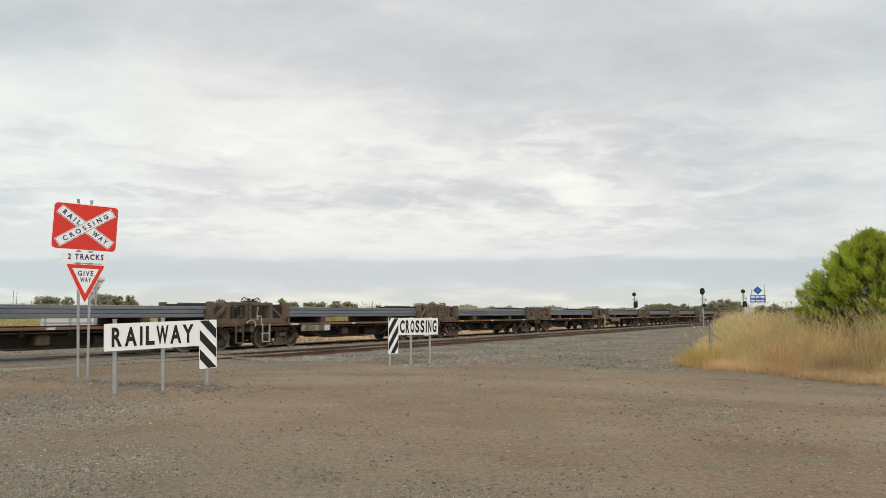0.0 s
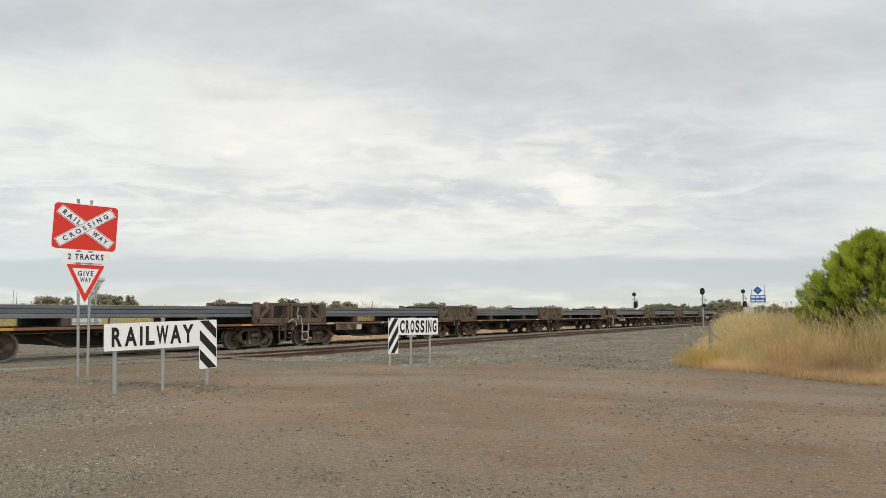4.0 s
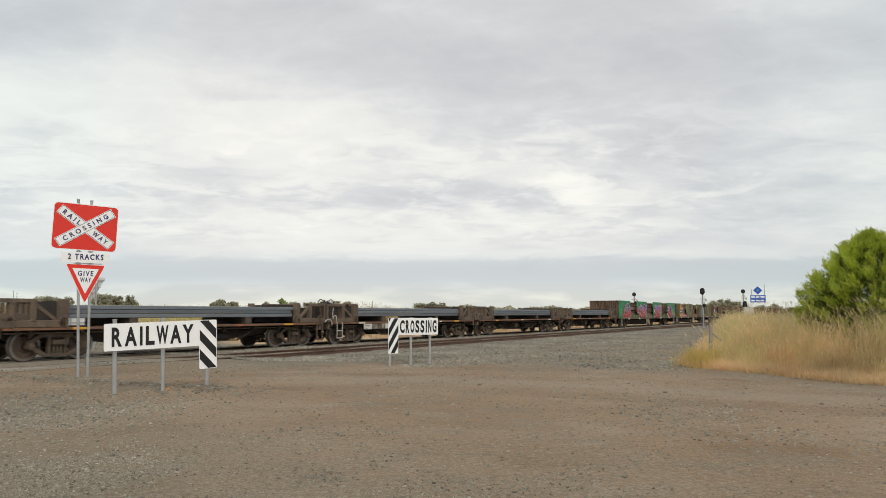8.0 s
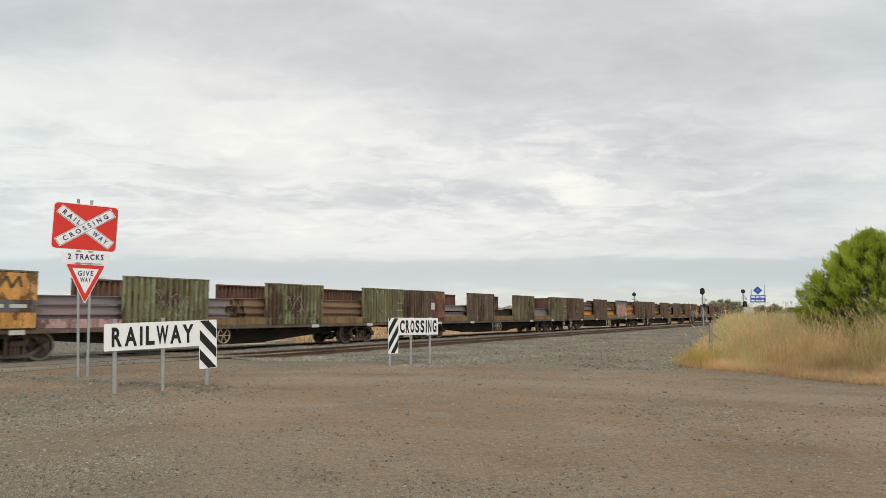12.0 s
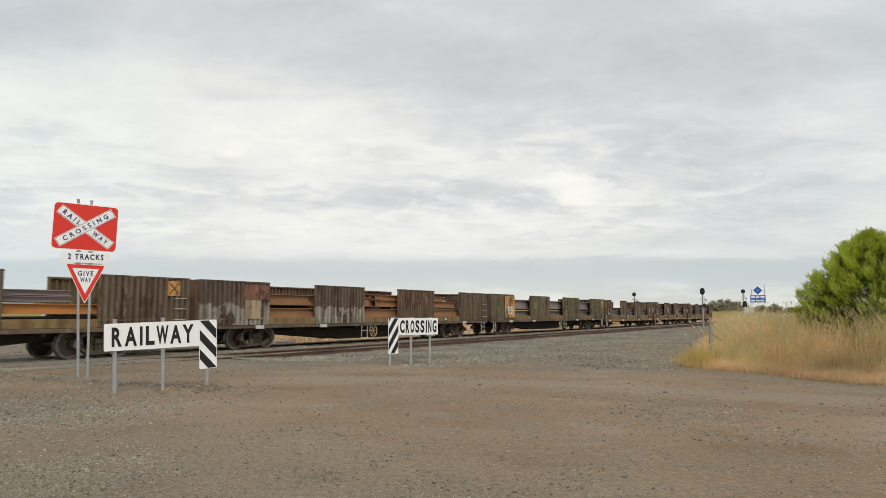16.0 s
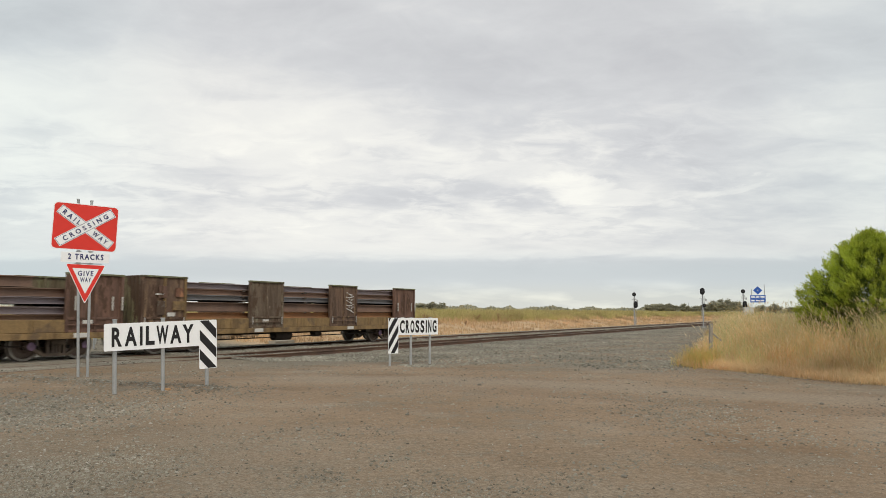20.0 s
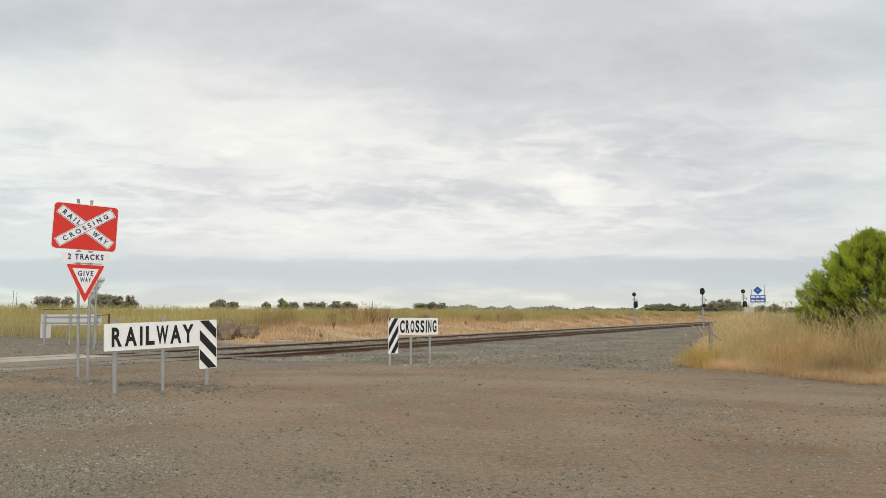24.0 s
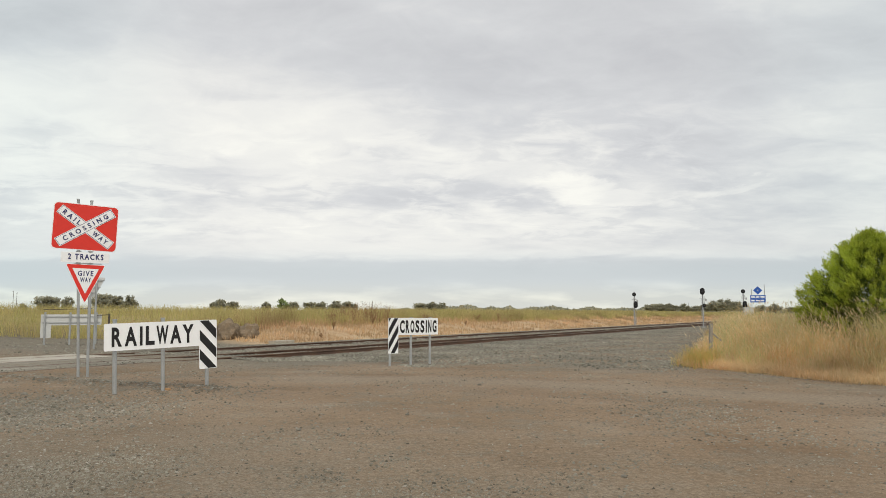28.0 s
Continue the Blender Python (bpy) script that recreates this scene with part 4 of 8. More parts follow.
def flat_wagon(place):
    """One wagon of a set of three, 0 to 2: hand brakes and a plain end at the head of the set, slotted frames between its wagons."""
    w = thing("flat_wagon", "brown steel flat wagon with slotted end frames, dusty and rusted", "rail wagon", "flat wagons of the train")
    for k in (-1, 1):
        bm = box(bmesh.new(), 0.35, FLAT - 0.35, k * 1.28 - 0.10, k * 1.28 + 0.10, 0.88, 0.96, 0.01)
        part("side_channel", bm, M_DECK, w, "rust-brown side channel")
    bm = bmesh.new()
    box(bm, 0.35, FLAT - 0.35, -1.18, 1.18, 0.86, 0.94)
    for i in range(9):
        x = 1.2 + i * (FLAT - 2.4) / 8
        box(bm, x - 0.06, x + 0.06, -1.2, 1.2, 0.70, 0.88)
    part("deck", bm, M_IRON, w)
    belly(w, 0.3, FLAT - 0.3, 0.87, 0.62, 0.30, 0.55)
    end_frame(w, 0.0, 1, place > 0)
    end_frame(w, FLAT, -1, place < 2)
    for x in (0.28, FLAT - 0.28):
        bm = box(bmesh.new(), x - 0.08, x + 0.08, -1.3, 1.3, 0.66, 0.96, 0.015)
        part("headstock", bm, M_FRAME, w)
    coupler(w, 0.28, -1)
    coupler(w, FLAT - 0.28, 1)
    bogie(w, 2.05)
    bogie(w, FLAT - 1.58)
    marks = (((2.45, 0.22, M_TAG), (6.2, 0.10, M_TAG), (9.3, 0.12, M_TAG), (11.0, 0.26, M_LAMPYEL)),
             ((2.62, 0.18, M_LAMPYEL), (5.4, 0.22, M_RUSTMARK), (6.3, 0.15, M_TAG), (10.9, 0.22, M_TAG)),
             ((2.55, 0.26, M_LAMPYEL), (6.0, 0.12, M_TAG), (8.6, 0.16, M_RUSTMARK), (11.1, 0.24, M_LAMPYEL)))[place]
    for x, half, mat in marks:
        label = "white channel marking" if mat is M_TAG else "orange channel marking"
        part("channel_marking", box(bmesh.new(), x - half, x + half, -1.389, -1.381, 0.885, 0.955), mat, w, label)
    # underframe gear on the camera's side
    for x, tip in ((3.9, 4.6), (9.6, 8.9)):
        bm = bmesh.new()
        bar(bm, (x, -0.86, 0.66), (tip, -0.86, 0.36), 0.04, 0.07)
        rod(bm, (tip, -0.86, 0.36), (tip + (1.8 if tip > x else -1.8), -0.86, 0.36), 0.018, 6)
        part("brake_rod", bm, M_BOGIE, w)
    part("valve_box", box(bmesh.new(), 5.75, 6.15, -1.12, -0.78, 0.44, 0.74, 0.03), M_BOGIE, w)
    part("train_pipe", rod(bmesh.new(), (0.5, -1.12, 0.80), (FLAT - 0.5, -1.12, 0.80), 0.022, 6), M_FRAME, w)
    # hooks and corner irons
    for x in (0.48, 1.95, FLAT - 0.48, FLAT - 1.95):
        bm = bmesh.new()
        tube(bm, [Vector((x - 0.10, -1.45, 1.10)), Vector((x - 0.10, -1.45, 1.20)), Vector((x - 0.04, -1.45, 1.25)), Vector((x + 0.04, -1.45, 1.25)), Vector((x + 0.10, -1.45, 1.20)), Vector((x + 0.10, -1.45, 0.92))], 0.020)
        part("tie_hook", bm, M_PIPE if place == 0 and x == 0.48 else M_FRAME, w, "looped steel tie hook")
    if place == 0:
        part("data_panel", box(bmesh.new(), 2.85, 4.25, -1.37, -1.355, 0.63, 0.87, 0.004), M_PALE, w, "faded pale data panel on the sill")
        part("data_panel", box(bmesh.new(), 4.27, 4.62, -1.37, -1.355, 0.63, 0.87, 0.004), M_TAG, w, "white card on the sill")
    if place == 0:
        # pale air hose looped at the wagon's front corner
        bm = bmesh.new()
        pts = [Vector((0.10 + 0.22 * math.sin(a), -1.42, 0.92 + 0.18 * math.cos(a))) for a in [0.35 * i - 1.2 for i in range(10)]]
        tube(bm, pts, 0.022)
        part("air_hose", bm, M_PIPE, w, "pale looped air hose")
    bm = bmesh.new()
    rod(bm, (7.6, -0.75, 0.52), (8.5, -0.75, 0.52), 0.19, 14)
    part("air_reservoir", bm, M_IRON, w)
    if place == 0:
        step_iron(w, 0.72, -1.38, 0.28, 0.98, 0.36)
        gear = bmesh.new()
        box(gear, 0.42, 0.84, -0.92, -0.62, 1.74, 1.84, 0.02)
        rod(gear, (0.52, -0.80, 1.84), (0.52, -0.80, 1.92), 0.06, 8)
        rod(gear, (0.72, -0.80, 1.84), (0.72, -0.80, 1.90), 0.05, 8)
        part("brake_gear", gear, M_IRON, w)
        hand_wheel(w, 0.30, -0.80, 1.78, 0.17, "X", M_FRAME)
        hand_wheel(w, 0.95, -0.80, 1.78, 0.17, "X", M_FRAME)
    else:
        bm = bmesh.new()
        for x in (0.30, 0.62):
            rod(bm, (x, -1.40, 0.95), (x, -1.40, 1.22), 0.018, 6)
        rod(bm, (0.30, -1.40, 1.22), (0.62, -1.40, 1.22), 0.018, 6)
        part("grab_rail", bm, M_FRAME, w)
    if place == 2:
        iron = bmesh.new()
        for x in (FLAT - 0.62, FLAT - 0.28):
            rod(iron, (x, -1.42, 0.26), (x, -1.42, 0.98), 0.026, 6)
        rod(iron, (FLAT - 0.62, -1.42, 0.27), (FLAT - 0.28, -1.42, 0.27), 0.026, 6)
        part("step_iron", iron, M_FRAME, w, "brown steel step iron")
    return w


def billet_load(seed):
    rnd = random.Random(seed)
    load = thing("steel_billet_load", "stack of long blue-grey steel billets on timber bearers", "steel load", "steel loads of the train")
    for x in (4.36, 9.15):
        bm = box(bmesh.new(), x - 0.15, x + 0.15, -1.22, 1.22, 0.965, 1.205, 0.01)
        part("timber_bearer", bm, M_TIMBER, load)
    z = 1.21
    for row in range(3):
        h = 0.132
        a = 2.14 + rnd.uniform(0, 0.06)
        b = 11.50 - rnd.uniform(0, 0.08)
        y, wid = -1.24, 0.40
        for k in range(6):
            e = rnd.uniform(-0.04, 0.04)
            bm = box(bmesh.new(), a + rnd.uniform(0, 0.05), b + e, y + 0.004, y + wid - 0.008, z, z + h - 0.006, 0.018)
            part("billet", bm, M_BILLET, load)
            y += wid + 0.013
        z += h
    return load

# -- open wagons with tall side panels, and their beams --
def paint(name, a, b, stain, cut=0.6, streak=0.35, scale=0.9, lower=None, scabs=True):
    return surface(name, a, b, 0.85, 0.05, scale, 22, 0.45, 0.15, third=stain, streak=streak, third_cut=cut, grime=tuple(min(a[i], b[i]) * 0.62 + (0.012, 0.004, 0.0)[i] for i in range(3)), lower=lower, rust=tuple(min(a[i], b[i]) * 0.24 + (0.052, 0.026, 0.014)[i] for i in range(3)) if scabs else None)


M_GREENBROWN = paint("flaking_green_brown_paint", (0.215, 0.215, 0.115), (0.145, 0.120, 0.072), (0.265, 0.310, 0.160), 0.55)
M_OLIVE = paint("dull_olive_brown_paint", (0.190, 0.160, 0.092), (0.130, 0.105, 0.066), (0.215, 0.225, 0.110), 0.57)
M_RUSTBROWN = paint("rust_brown_paint", (0.178, 0.108, 0.070), (0.112, 0.074, 0.055), (0.285, 0.185, 0.105), 0.60)
M_DARKBROWN = paint("dark_brown_paint", (0.128, 0.085, 0.060), (0.182, 0.116, 0.077), (0.225, 0.170, 0.105), 0.64)
M_GREYBROWN = paint("grey_brown_paint", (0.180, 0.132, 0.090), (0.130, 0.094, 0.066), (0.270, 0.240, 0.165), 0.61)
M_REDBROWN = paint("faded_red_oxide_paint", (0.185, 0.098, 0.068), (0.135, 0.082, 0.062), (0.24, 0.13, 0.085), 0.60)
M_OCHRE = paint("ochre_sill_paint", (0.285, 0.185, 0.078), (0.215, 0.142, 0.068), (0.150, 0.102, 0.060), 0.58, 1.0, 1.1, scabs=False)
M_ORANGE = paint("faded_orange_paint", (0.728, 0.364, 0.098), (0.588, 0.308, 0.112), (0.280, 0.182, 0.112), 0.64, 0.6)
M_SLATE = paint("dull_blue_grey_paint", (0.180, 0.176, 0.192), (0.140, 0.137, 0.150), (0.140, 0.112, 0.098), 0.62)
M_PINKSILL = paint("faded_pink_paint", (0.588, 0.350, 0.350), (0.462, 0.308, 0.308), (0.280, 0.210, 0.182), 0.58, 1.0)
M_PALE = paint("pale_flaking_paint", (0.225, 0.200, 0.165), (0.150, 0.125, 0.098), (0.36, 0.33, 0.28), 0.57, 0.5)
M_TWOTONE = paint("rust_over_pale_grey_paint", (0.150, 0.105, 0.078), (0.115, 0.088, 0.068), (0.19, 0.12, 0.085), 0.60, 0.35, 0.9, ((0.360, 0.335, 0.280), 1.62))
M_RUSTORANGE = paint("rusty_orange_paint", (0.26, 0.118, 0.066), (0.16, 0.085, 0.058), (0.36, 0.175, 0.09), 0.56, 0.6)
M_TAN = paint("tan_primer", (0.50, 0.40, 0.27), (0.40, 0.31, 0.21), (0.25, 0.19, 0.14), 0.62, 0.8)
M_EMBLEM = surface("worn_brown_emblem_paint", (0.20, 0.115, 0.055), (0.13, 0.08, 0.045), 0.8, 0, 6, 30, 0.4, 0.05)
M_RUNG = surface("dull_painted_rungs", (0.30, 0.26, 0.21), (0.22, 0.185, 0.15), 0.7, 0.1, 4, 25, 0.3, 0.05)
M_LICHEN = surface("lichen_green_cap_rail", (0.150, 0.150, 0.085), (0.105, 0.088, 0.058), 0.9, 0, 2.2, 30, 0.5, 0.2, third=(0.21, 0.23, 0.12), third_cut=0.55)
M_PLUM = surface("purple_axle_paint", (0.180, 0.108, 0.185), (0.125, 0.085, 0.120), 0.7, 0, 4, 25, 0.3, 0.1)
M_BEAM_RUST = surface("rusted_steel_beam", (0.290, 0.185, 0.135), (0.205, 0.138, 0.108), 0.8, 0.2, 0.8, 24, 0.35, 0.12, spread=0.18)
M_BEAM_PURPLE = surface("mill_scale_purple_grey_beam", (0.275, 0.238, 0.258), (0.315, 0.252, 0.245), 0.7, 0.3, 0.6, 24, 0.25, 0.1, spread=0.15)
M_BEAM_ORANGE = surface("orange_brown_steel_beam", (0.640, 0.290, 0.075), (0.500, 0.230, 0.075), 0.75, 0.1, 0.7, 24, 0.25, 0.1, spread=0.15)
M_BEAM_BROWN = surface("brown_steel_beam", (0.420, 0.215, 0.095), (0.310, 0.165, 0.085), 0.8, 0.15, 0.7, 24, 0.3, 0.1, spread=0.15)
M_BEAM_UMBER = surface("umber_steel_beam", (0.330, 0.205, 0.125), (0.245, 0.155, 0.105), 0.8, 0.15, 0.7, 24, 0.3, 0.1, spread=0.15)
M_BEAM_GREY = surface("grey_steel_beam", (0.263, 0.254, 0.263), (0.210, 0.201, 0.201), 0.65, 0.3, 0.7, 24, 0.25, 0.1, spread=0.15)


def graffiti_material(blobs, bare=None, pink=False):
    """Spray paint: green ground, fat joined letters fading from violet to red with dark and white outlines. blobs: ellipses (x, z, half width, half height);
    bare: an ellipse where the brown panel shows through; pink: plain pink letters on a dull grey panel instead."""
    mat = bpy.data.materials.new("spray_painted_panel")
    mat.use_nodes = True
    nt = mat.node_tree
    N, L = nt.nodes.new, nt.links.new
    p = nt.nodes["Principled BSDF"]
    co, info = N("ShaderNodeTexCoord"), N("ShaderNodeObjectInfo")
    sh = N("ShaderNodeVectorMath")
    sh.operation = "MULTIPLY_ADD"
    L(info.outputs["Random"], sh.inputs[0])
    sh.inputs[1].default_value = (31.0, 0.0, 0.0)
    L(co.outputs["Object"], sh.inputs[2])
    flat = N("ShaderNodeVectorMath")
    flat.operation = "MULTIPLY"
    flat.inputs[1].default_value = (1, 0, 1)
    L(sh.outputs[0], flat.inputs[0])
    sep = N("ShaderNodeSeparateXYZ")
    L(co.outputs["Object"], sep.inputs[0])

    def tex(sc, det, dist=0.0):
        n = N("ShaderNodeTexNoise")
        n.inputs["Scale"].default_value, n.inputs["Detail"].default_value, n.inputs["Distortion"].default_value = sc, det, dist
        L(flat.outputs[0], n.inputs["Vector"])
        return n.outputs[0]

    def rng(v, a, b, lo=0.0, hi=1.0):
        r = N("ShaderNodeMapRange")
        r.inputs["From Min"].default_value, r.inputs["From Max"].default_value = a, b
        r.inputs["To Min"].default_value, r.inputs["To Max"].default_value = lo, hi
        L(v, r.inputs["Value"])
        return r.outputs[0]

    def calc(op, a, b):
        m = N("ShaderNodeMath")
        m.operation = op
        for i, v in enumerate((a, b)):
            if isinstance(v, (int, float)):
                m.inputs[i].default_value = v
            else:
                L(v, m.inputs[i])
        return m.outputs[0]

    def blend(fac, a, b):
        m = N("ShaderNodeMix")
        m.data_type = "RGBA"
        for key, v in (("Factor", fac), ("A", a), ("B", b)):
            if isinstance(v, tuple):
                m.inputs[key].default_value = (*v, 1)
            else:
                L(v, m.inputs[key])
        return m.outputs["Result"]

    x, z = sep.outputs[0], sep.outputs[2]
    wx = calc("ADD", x, calc("MULTIPLY", calc("SUBTRACT", tex(1.6, 2.0, 0.4), 0.5), 0.55))
    wz = calc("ADD", z, calc("MULTIPLY", calc("SUBTRACT", tex(2.3, 2.0, 0.4), 0.5), 0.45))

    def inside(e):
        ex, ez = calc("DIVIDE", calc("SUBTRACT", wx, e[0]), e[2]), calc("DIVIDE", calc("SUBTRACT", wz, e[1]), e[3])
        return calc("SUBTRACT", 1.0, calc("POWER", calc("ADD", calc("MULTIPLY", ex, ex), calc("MULTIPLY", ez, ez)), 0.5))

    form = inside(blobs[0])
    for e in blobs[1:]:
        form = calc("MAXIMUM", form, inside(e))
    grad = N("ShaderNodeValToRGB")
    L(calc("ADD", rng(z, 0.9, 2.5), calc("MULTIPLY", calc("SUBTRACT", tex(3, 2), 0.5), 0.22)), grad.inputs[0])
    steps = [(0.12, (0.40, 0.050, 0.060)), (0.38, (0.46, 0.12, 0.135)), (0.52, (0.32, 0.15, 0.29)), (0.75, (0.26, 0.19, 0.40))]
    while len(grad.color_ramp.elements) < len(steps):
        grad.color_ramp.elements.new(0.5)
    for e, (pos, c) in zip(grad.color_ramp.elements, steps):
        e.position, e.color = pos, (*c, 1)
    green = blend(rng(tex(1.4, 3, 0.4), 0.42, 0.58), (0.060, 0.33, 0.150), (0.040, 0.19, 0.090))
    fill, edge, rim = grad.outputs[0], (0.016, 0.018, 0.022), (0.56, 0.54, 0.53)
    if pink:
        green = blend(rng(tex(1.3, 6, 0.3), 0.42, 0.60), (0.175, 0.170, 0.180), (0.130, 0.118, 0.120))
        fill = blend(rng(tex(2.2, 5, 0.3), 0.40, 0.62), (0.58, 0.335, 0.265), (0.46, 0.265, 0.225))
        edge, rim = (0.115, 0.100, 0.105), (0.105, 0.090, 0.095)
    if bare:
        green = blend(rng(inside(bare), -0.10, 0.25), green, (0.16, 0.105, 0.07))
    col = blend(rng(form, -0.120, -0.100), green, edge)
    col = blend(rng(form, -0.045, -0.030), col, rim)
    col = blend(rng(form, *((-0.015, 0.0) if pink else (0.045, 0.060))), col, fill)
    inner = tex(1.0, 1.0, 1.8)
    line = calc("MULTIPLY", rng(calc("ABSOLUTE", calc("SUBTRACT", inner, 0.52), 0.0), 0.010, 0.016, 1.0, 0.0), rng(form, 0.10, 0.14))
    col = blend(line, col, (0.26, 0.16, 0.14) if pink else (0.44, 0.40, 0.41))
    dark = calc("MULTIPLY", rng(inner, 0.60, 0.615), rng(form, 0.12, 0.16))
    col = blend(dark, col, (0.40, 0.24, 0.20) if pink else (0.10, 0.06, 0.05))
    wear = N("ShaderNodeTexNoise")
    wear.inputs["Scale"].default_value, wear.inputs["Detail"].default_value = 14, 5
    L(co.outputs["Object"], wear.inputs["Vector"])
    col = blend(rng(wear.outputs[0], 0.54, 0.70, 0, 0.75), col, (0.12, 0.085, 0.065))
    L(col, p.inputs["Base Color"])
    p.inputs["Roughness"].default_value = 0.6
    return mat


PINK_PANEL = graffiti_material(((12.62, 1.60, 0.58, 0.58), (13.45, 1.66, 0.36, 0.60), (14.02, 1.52, 0.38, 0.48), (14.22, 1.98, 0.20, 0.26), (14.72, 1.50, 0.33, 0.44), (12.45, 2.02, 0.30, 0.20)), None, True)
GRAFFITI = [graffiti_material(((2.25, 1.60, 0.85, 0.72), (1.45, 1.15, 0.60, 0.42), (2.85, 1.30, 0.45, 0.70)), (1.30, 1.20, 0.75, 0.55)),
            graffiti_material(((6.75, 1.55, 0.80, 0.62), (8.10, 1.60, 0.62, 0.66), (7.40, 1.05, 1.30, 0.34), (8.75, 1.85, 0.26, 0.50), (6.15, 1.62, 0.40, 0.30))),
            graffiti_material(((12.70, 1.62, 0.66, 0.62), (13.62, 1.62, 0.55, 0.58), (14.35, 1.80, 0.34, 0.60), (13.30, 1.06, 1.30, 0.32), (14.80, 1.95, 0.22, 0.34))),
            graffiti_material(((18.42, 1.52, 0.52, 0.72), (19.28, 1.66, 0.52, 0.58), (19.75, 1.20, 0.46, 0.42), (18.90, 1.02, 0.95, 0.30)))]
M_SILLGREEN = paint("sprayed_green_and_brown_sill", (0.075, 0.25, 0.085), (0.19, 0.14, 0.09), (0.30, 0.24, 0.20), 0.60, 1.0, 1.6)
M_WORNWHITE = surface("worn_white_spray_paint", (0.42, 0.40, 0.35), (0.17, 0.15, 0.105), 0.8, 0, 9.0, 40, 0.4, 0.05)
M_CYAN = surface("pale_blue_spray_paint", (0.42, 0.62, 0.68), (0.34, 0.52, 0.58), 0.7, 0, 2.0, 20, 0.2, 0.05)
M_PINKTAG = surface("pink_spray_paint", (0.60, 0.345, 0.290), (0.47, 0.275, 0.245), 0.7, 0, 2.0, 20, 0.2, 0.05)


def corrugated(bm, x0, x1, z0, z1, y, out, deep=0.10, pitch=0.215):
    """A ribbed sheet in the plane y, its ribs standing out by deep towards out."""
    n = max(int(round((x1 - x0) / pitch)), 1)
    w = (x1 - x0) / n
    xs, offs = [], []
    for i in range(n):
        for f, o in ((0.0, 0), (0.28, 0), (0.40, 1), (0.88, 1)):
            xs.append(x0 + (i + f) * w)
            offs.append(o * deep * out)
    xs.append(x1)
    offs.append(0)
    lo = [bm.verts.new((x, y + o, z0)) for x, o in zip(xs, offs)]
    hi = [bm.verts.new((x, y + o, z1)) for x, o in zip(xs, offs)]
    lo2 = [bm.verts.new((x, y + o - out * 0.012, z0)) for x, o in zip(xs, offs)]
    hi2 = [bm.verts.new((x, y + o - out * 0.012, z1)) for x, o in zip(xs, offs)]
    for i in range(len(xs) - 1):
        bm.faces.new((lo[i], lo[i + 1], hi[i + 1], hi[i]))
        bm.faces.new((lo2[i + 1], lo2[i], hi2[i], hi2[i + 1]))
        bm.faces.new((hi[i], hi[i + 1], hi2[i + 1], hi2[i]))
        bm.faces.new((lo[i + 1], lo[i], lo2[i], lo2[i + 1]))
    return bm


HALF = 1.45


def side_panel(parent, x0, x1, z0, z1, side, mat, framed=False):
    y = side * (HALF - 0.06)
    bm = bmesh.new()
    if framed:
        box(bm, x0 + 0.02, x1 - 0.02, y - 0.012, y + 0.012, z0, z1)
    else:
        corrugated(bm, x0 + 0.04, x1 - 0.04, z0, z1, y, side)
    ob = part("side_panel", bm, mat, parent)
    if framed:
        for x in (x0, (x0 + x1) / 2 - 0.04, x1 - 0.09):
            part("stile", box(bmesh.new(), x, x + 0.09, y - 0.06, y + 0.06, z0, z1, 0.008), M_OCHRE if x0 < 1.0 and x > x0 + 0.2 and side < 0 else mat, ob)
        for z in (z0, z0 + 0.36):
            part("panel_rail", box(bmesh.new(), x0 + 0.09, x1 - 0.09, y - 0.045, y + 0.045, z, z + 0.07, 0.006), mat, ob)
    else:
        for x in (x0, x1 - 0.05):
            part("edge_post", box(bmesh.new(), x, x + 0.05, y - 0.06, y + 0.065, z0, z1, 0.006), mat, ob)
    bm = bmesh.new()
    box(bm, x0 - 0.01, x1 + 0.01, y - 0.07, y + 0.075, z1, z1 + 0.06, 0.01)
    part("top_cap", bm, M_LICHEN if framed and z1 < 2.6 and z0 < 0.85 else mat, ob)
    bm = bmesh.new()
    box(bm, x0 + 0.03, x1 - 0.03, y + side * 0.055, y + side * 0.085, z0 + 0.20, z0 + 0.24, 0.004)
    part("lock_bar", bm, mat, ob)
    return ob


def end_wall(parent, x, out, z0, z1, mat):
    bm = bmesh.new()
    corrugated(bm, -HALF + 0.09, HALF - 0.09, z0, z1, 0, -1, 0.05, 0.19)
    box(bm, -HALF + 0.04, HALF - 0.04, -0.05, 0.05, z1, z1 + 0.055, 0.01)
    box(bm, -HALF + 0.04, HALF - 0.04, -0.05, 0.05, z0 - 0.02, z0 + 0.10, 0.01)
    m = Matrix.Translation((x, 0, 0)) @ Matrix.Rotation(radians(-90 if out < 0 else 90), 4, "Z")
    return part("end_wall", turned(bm, m), mat, parent)


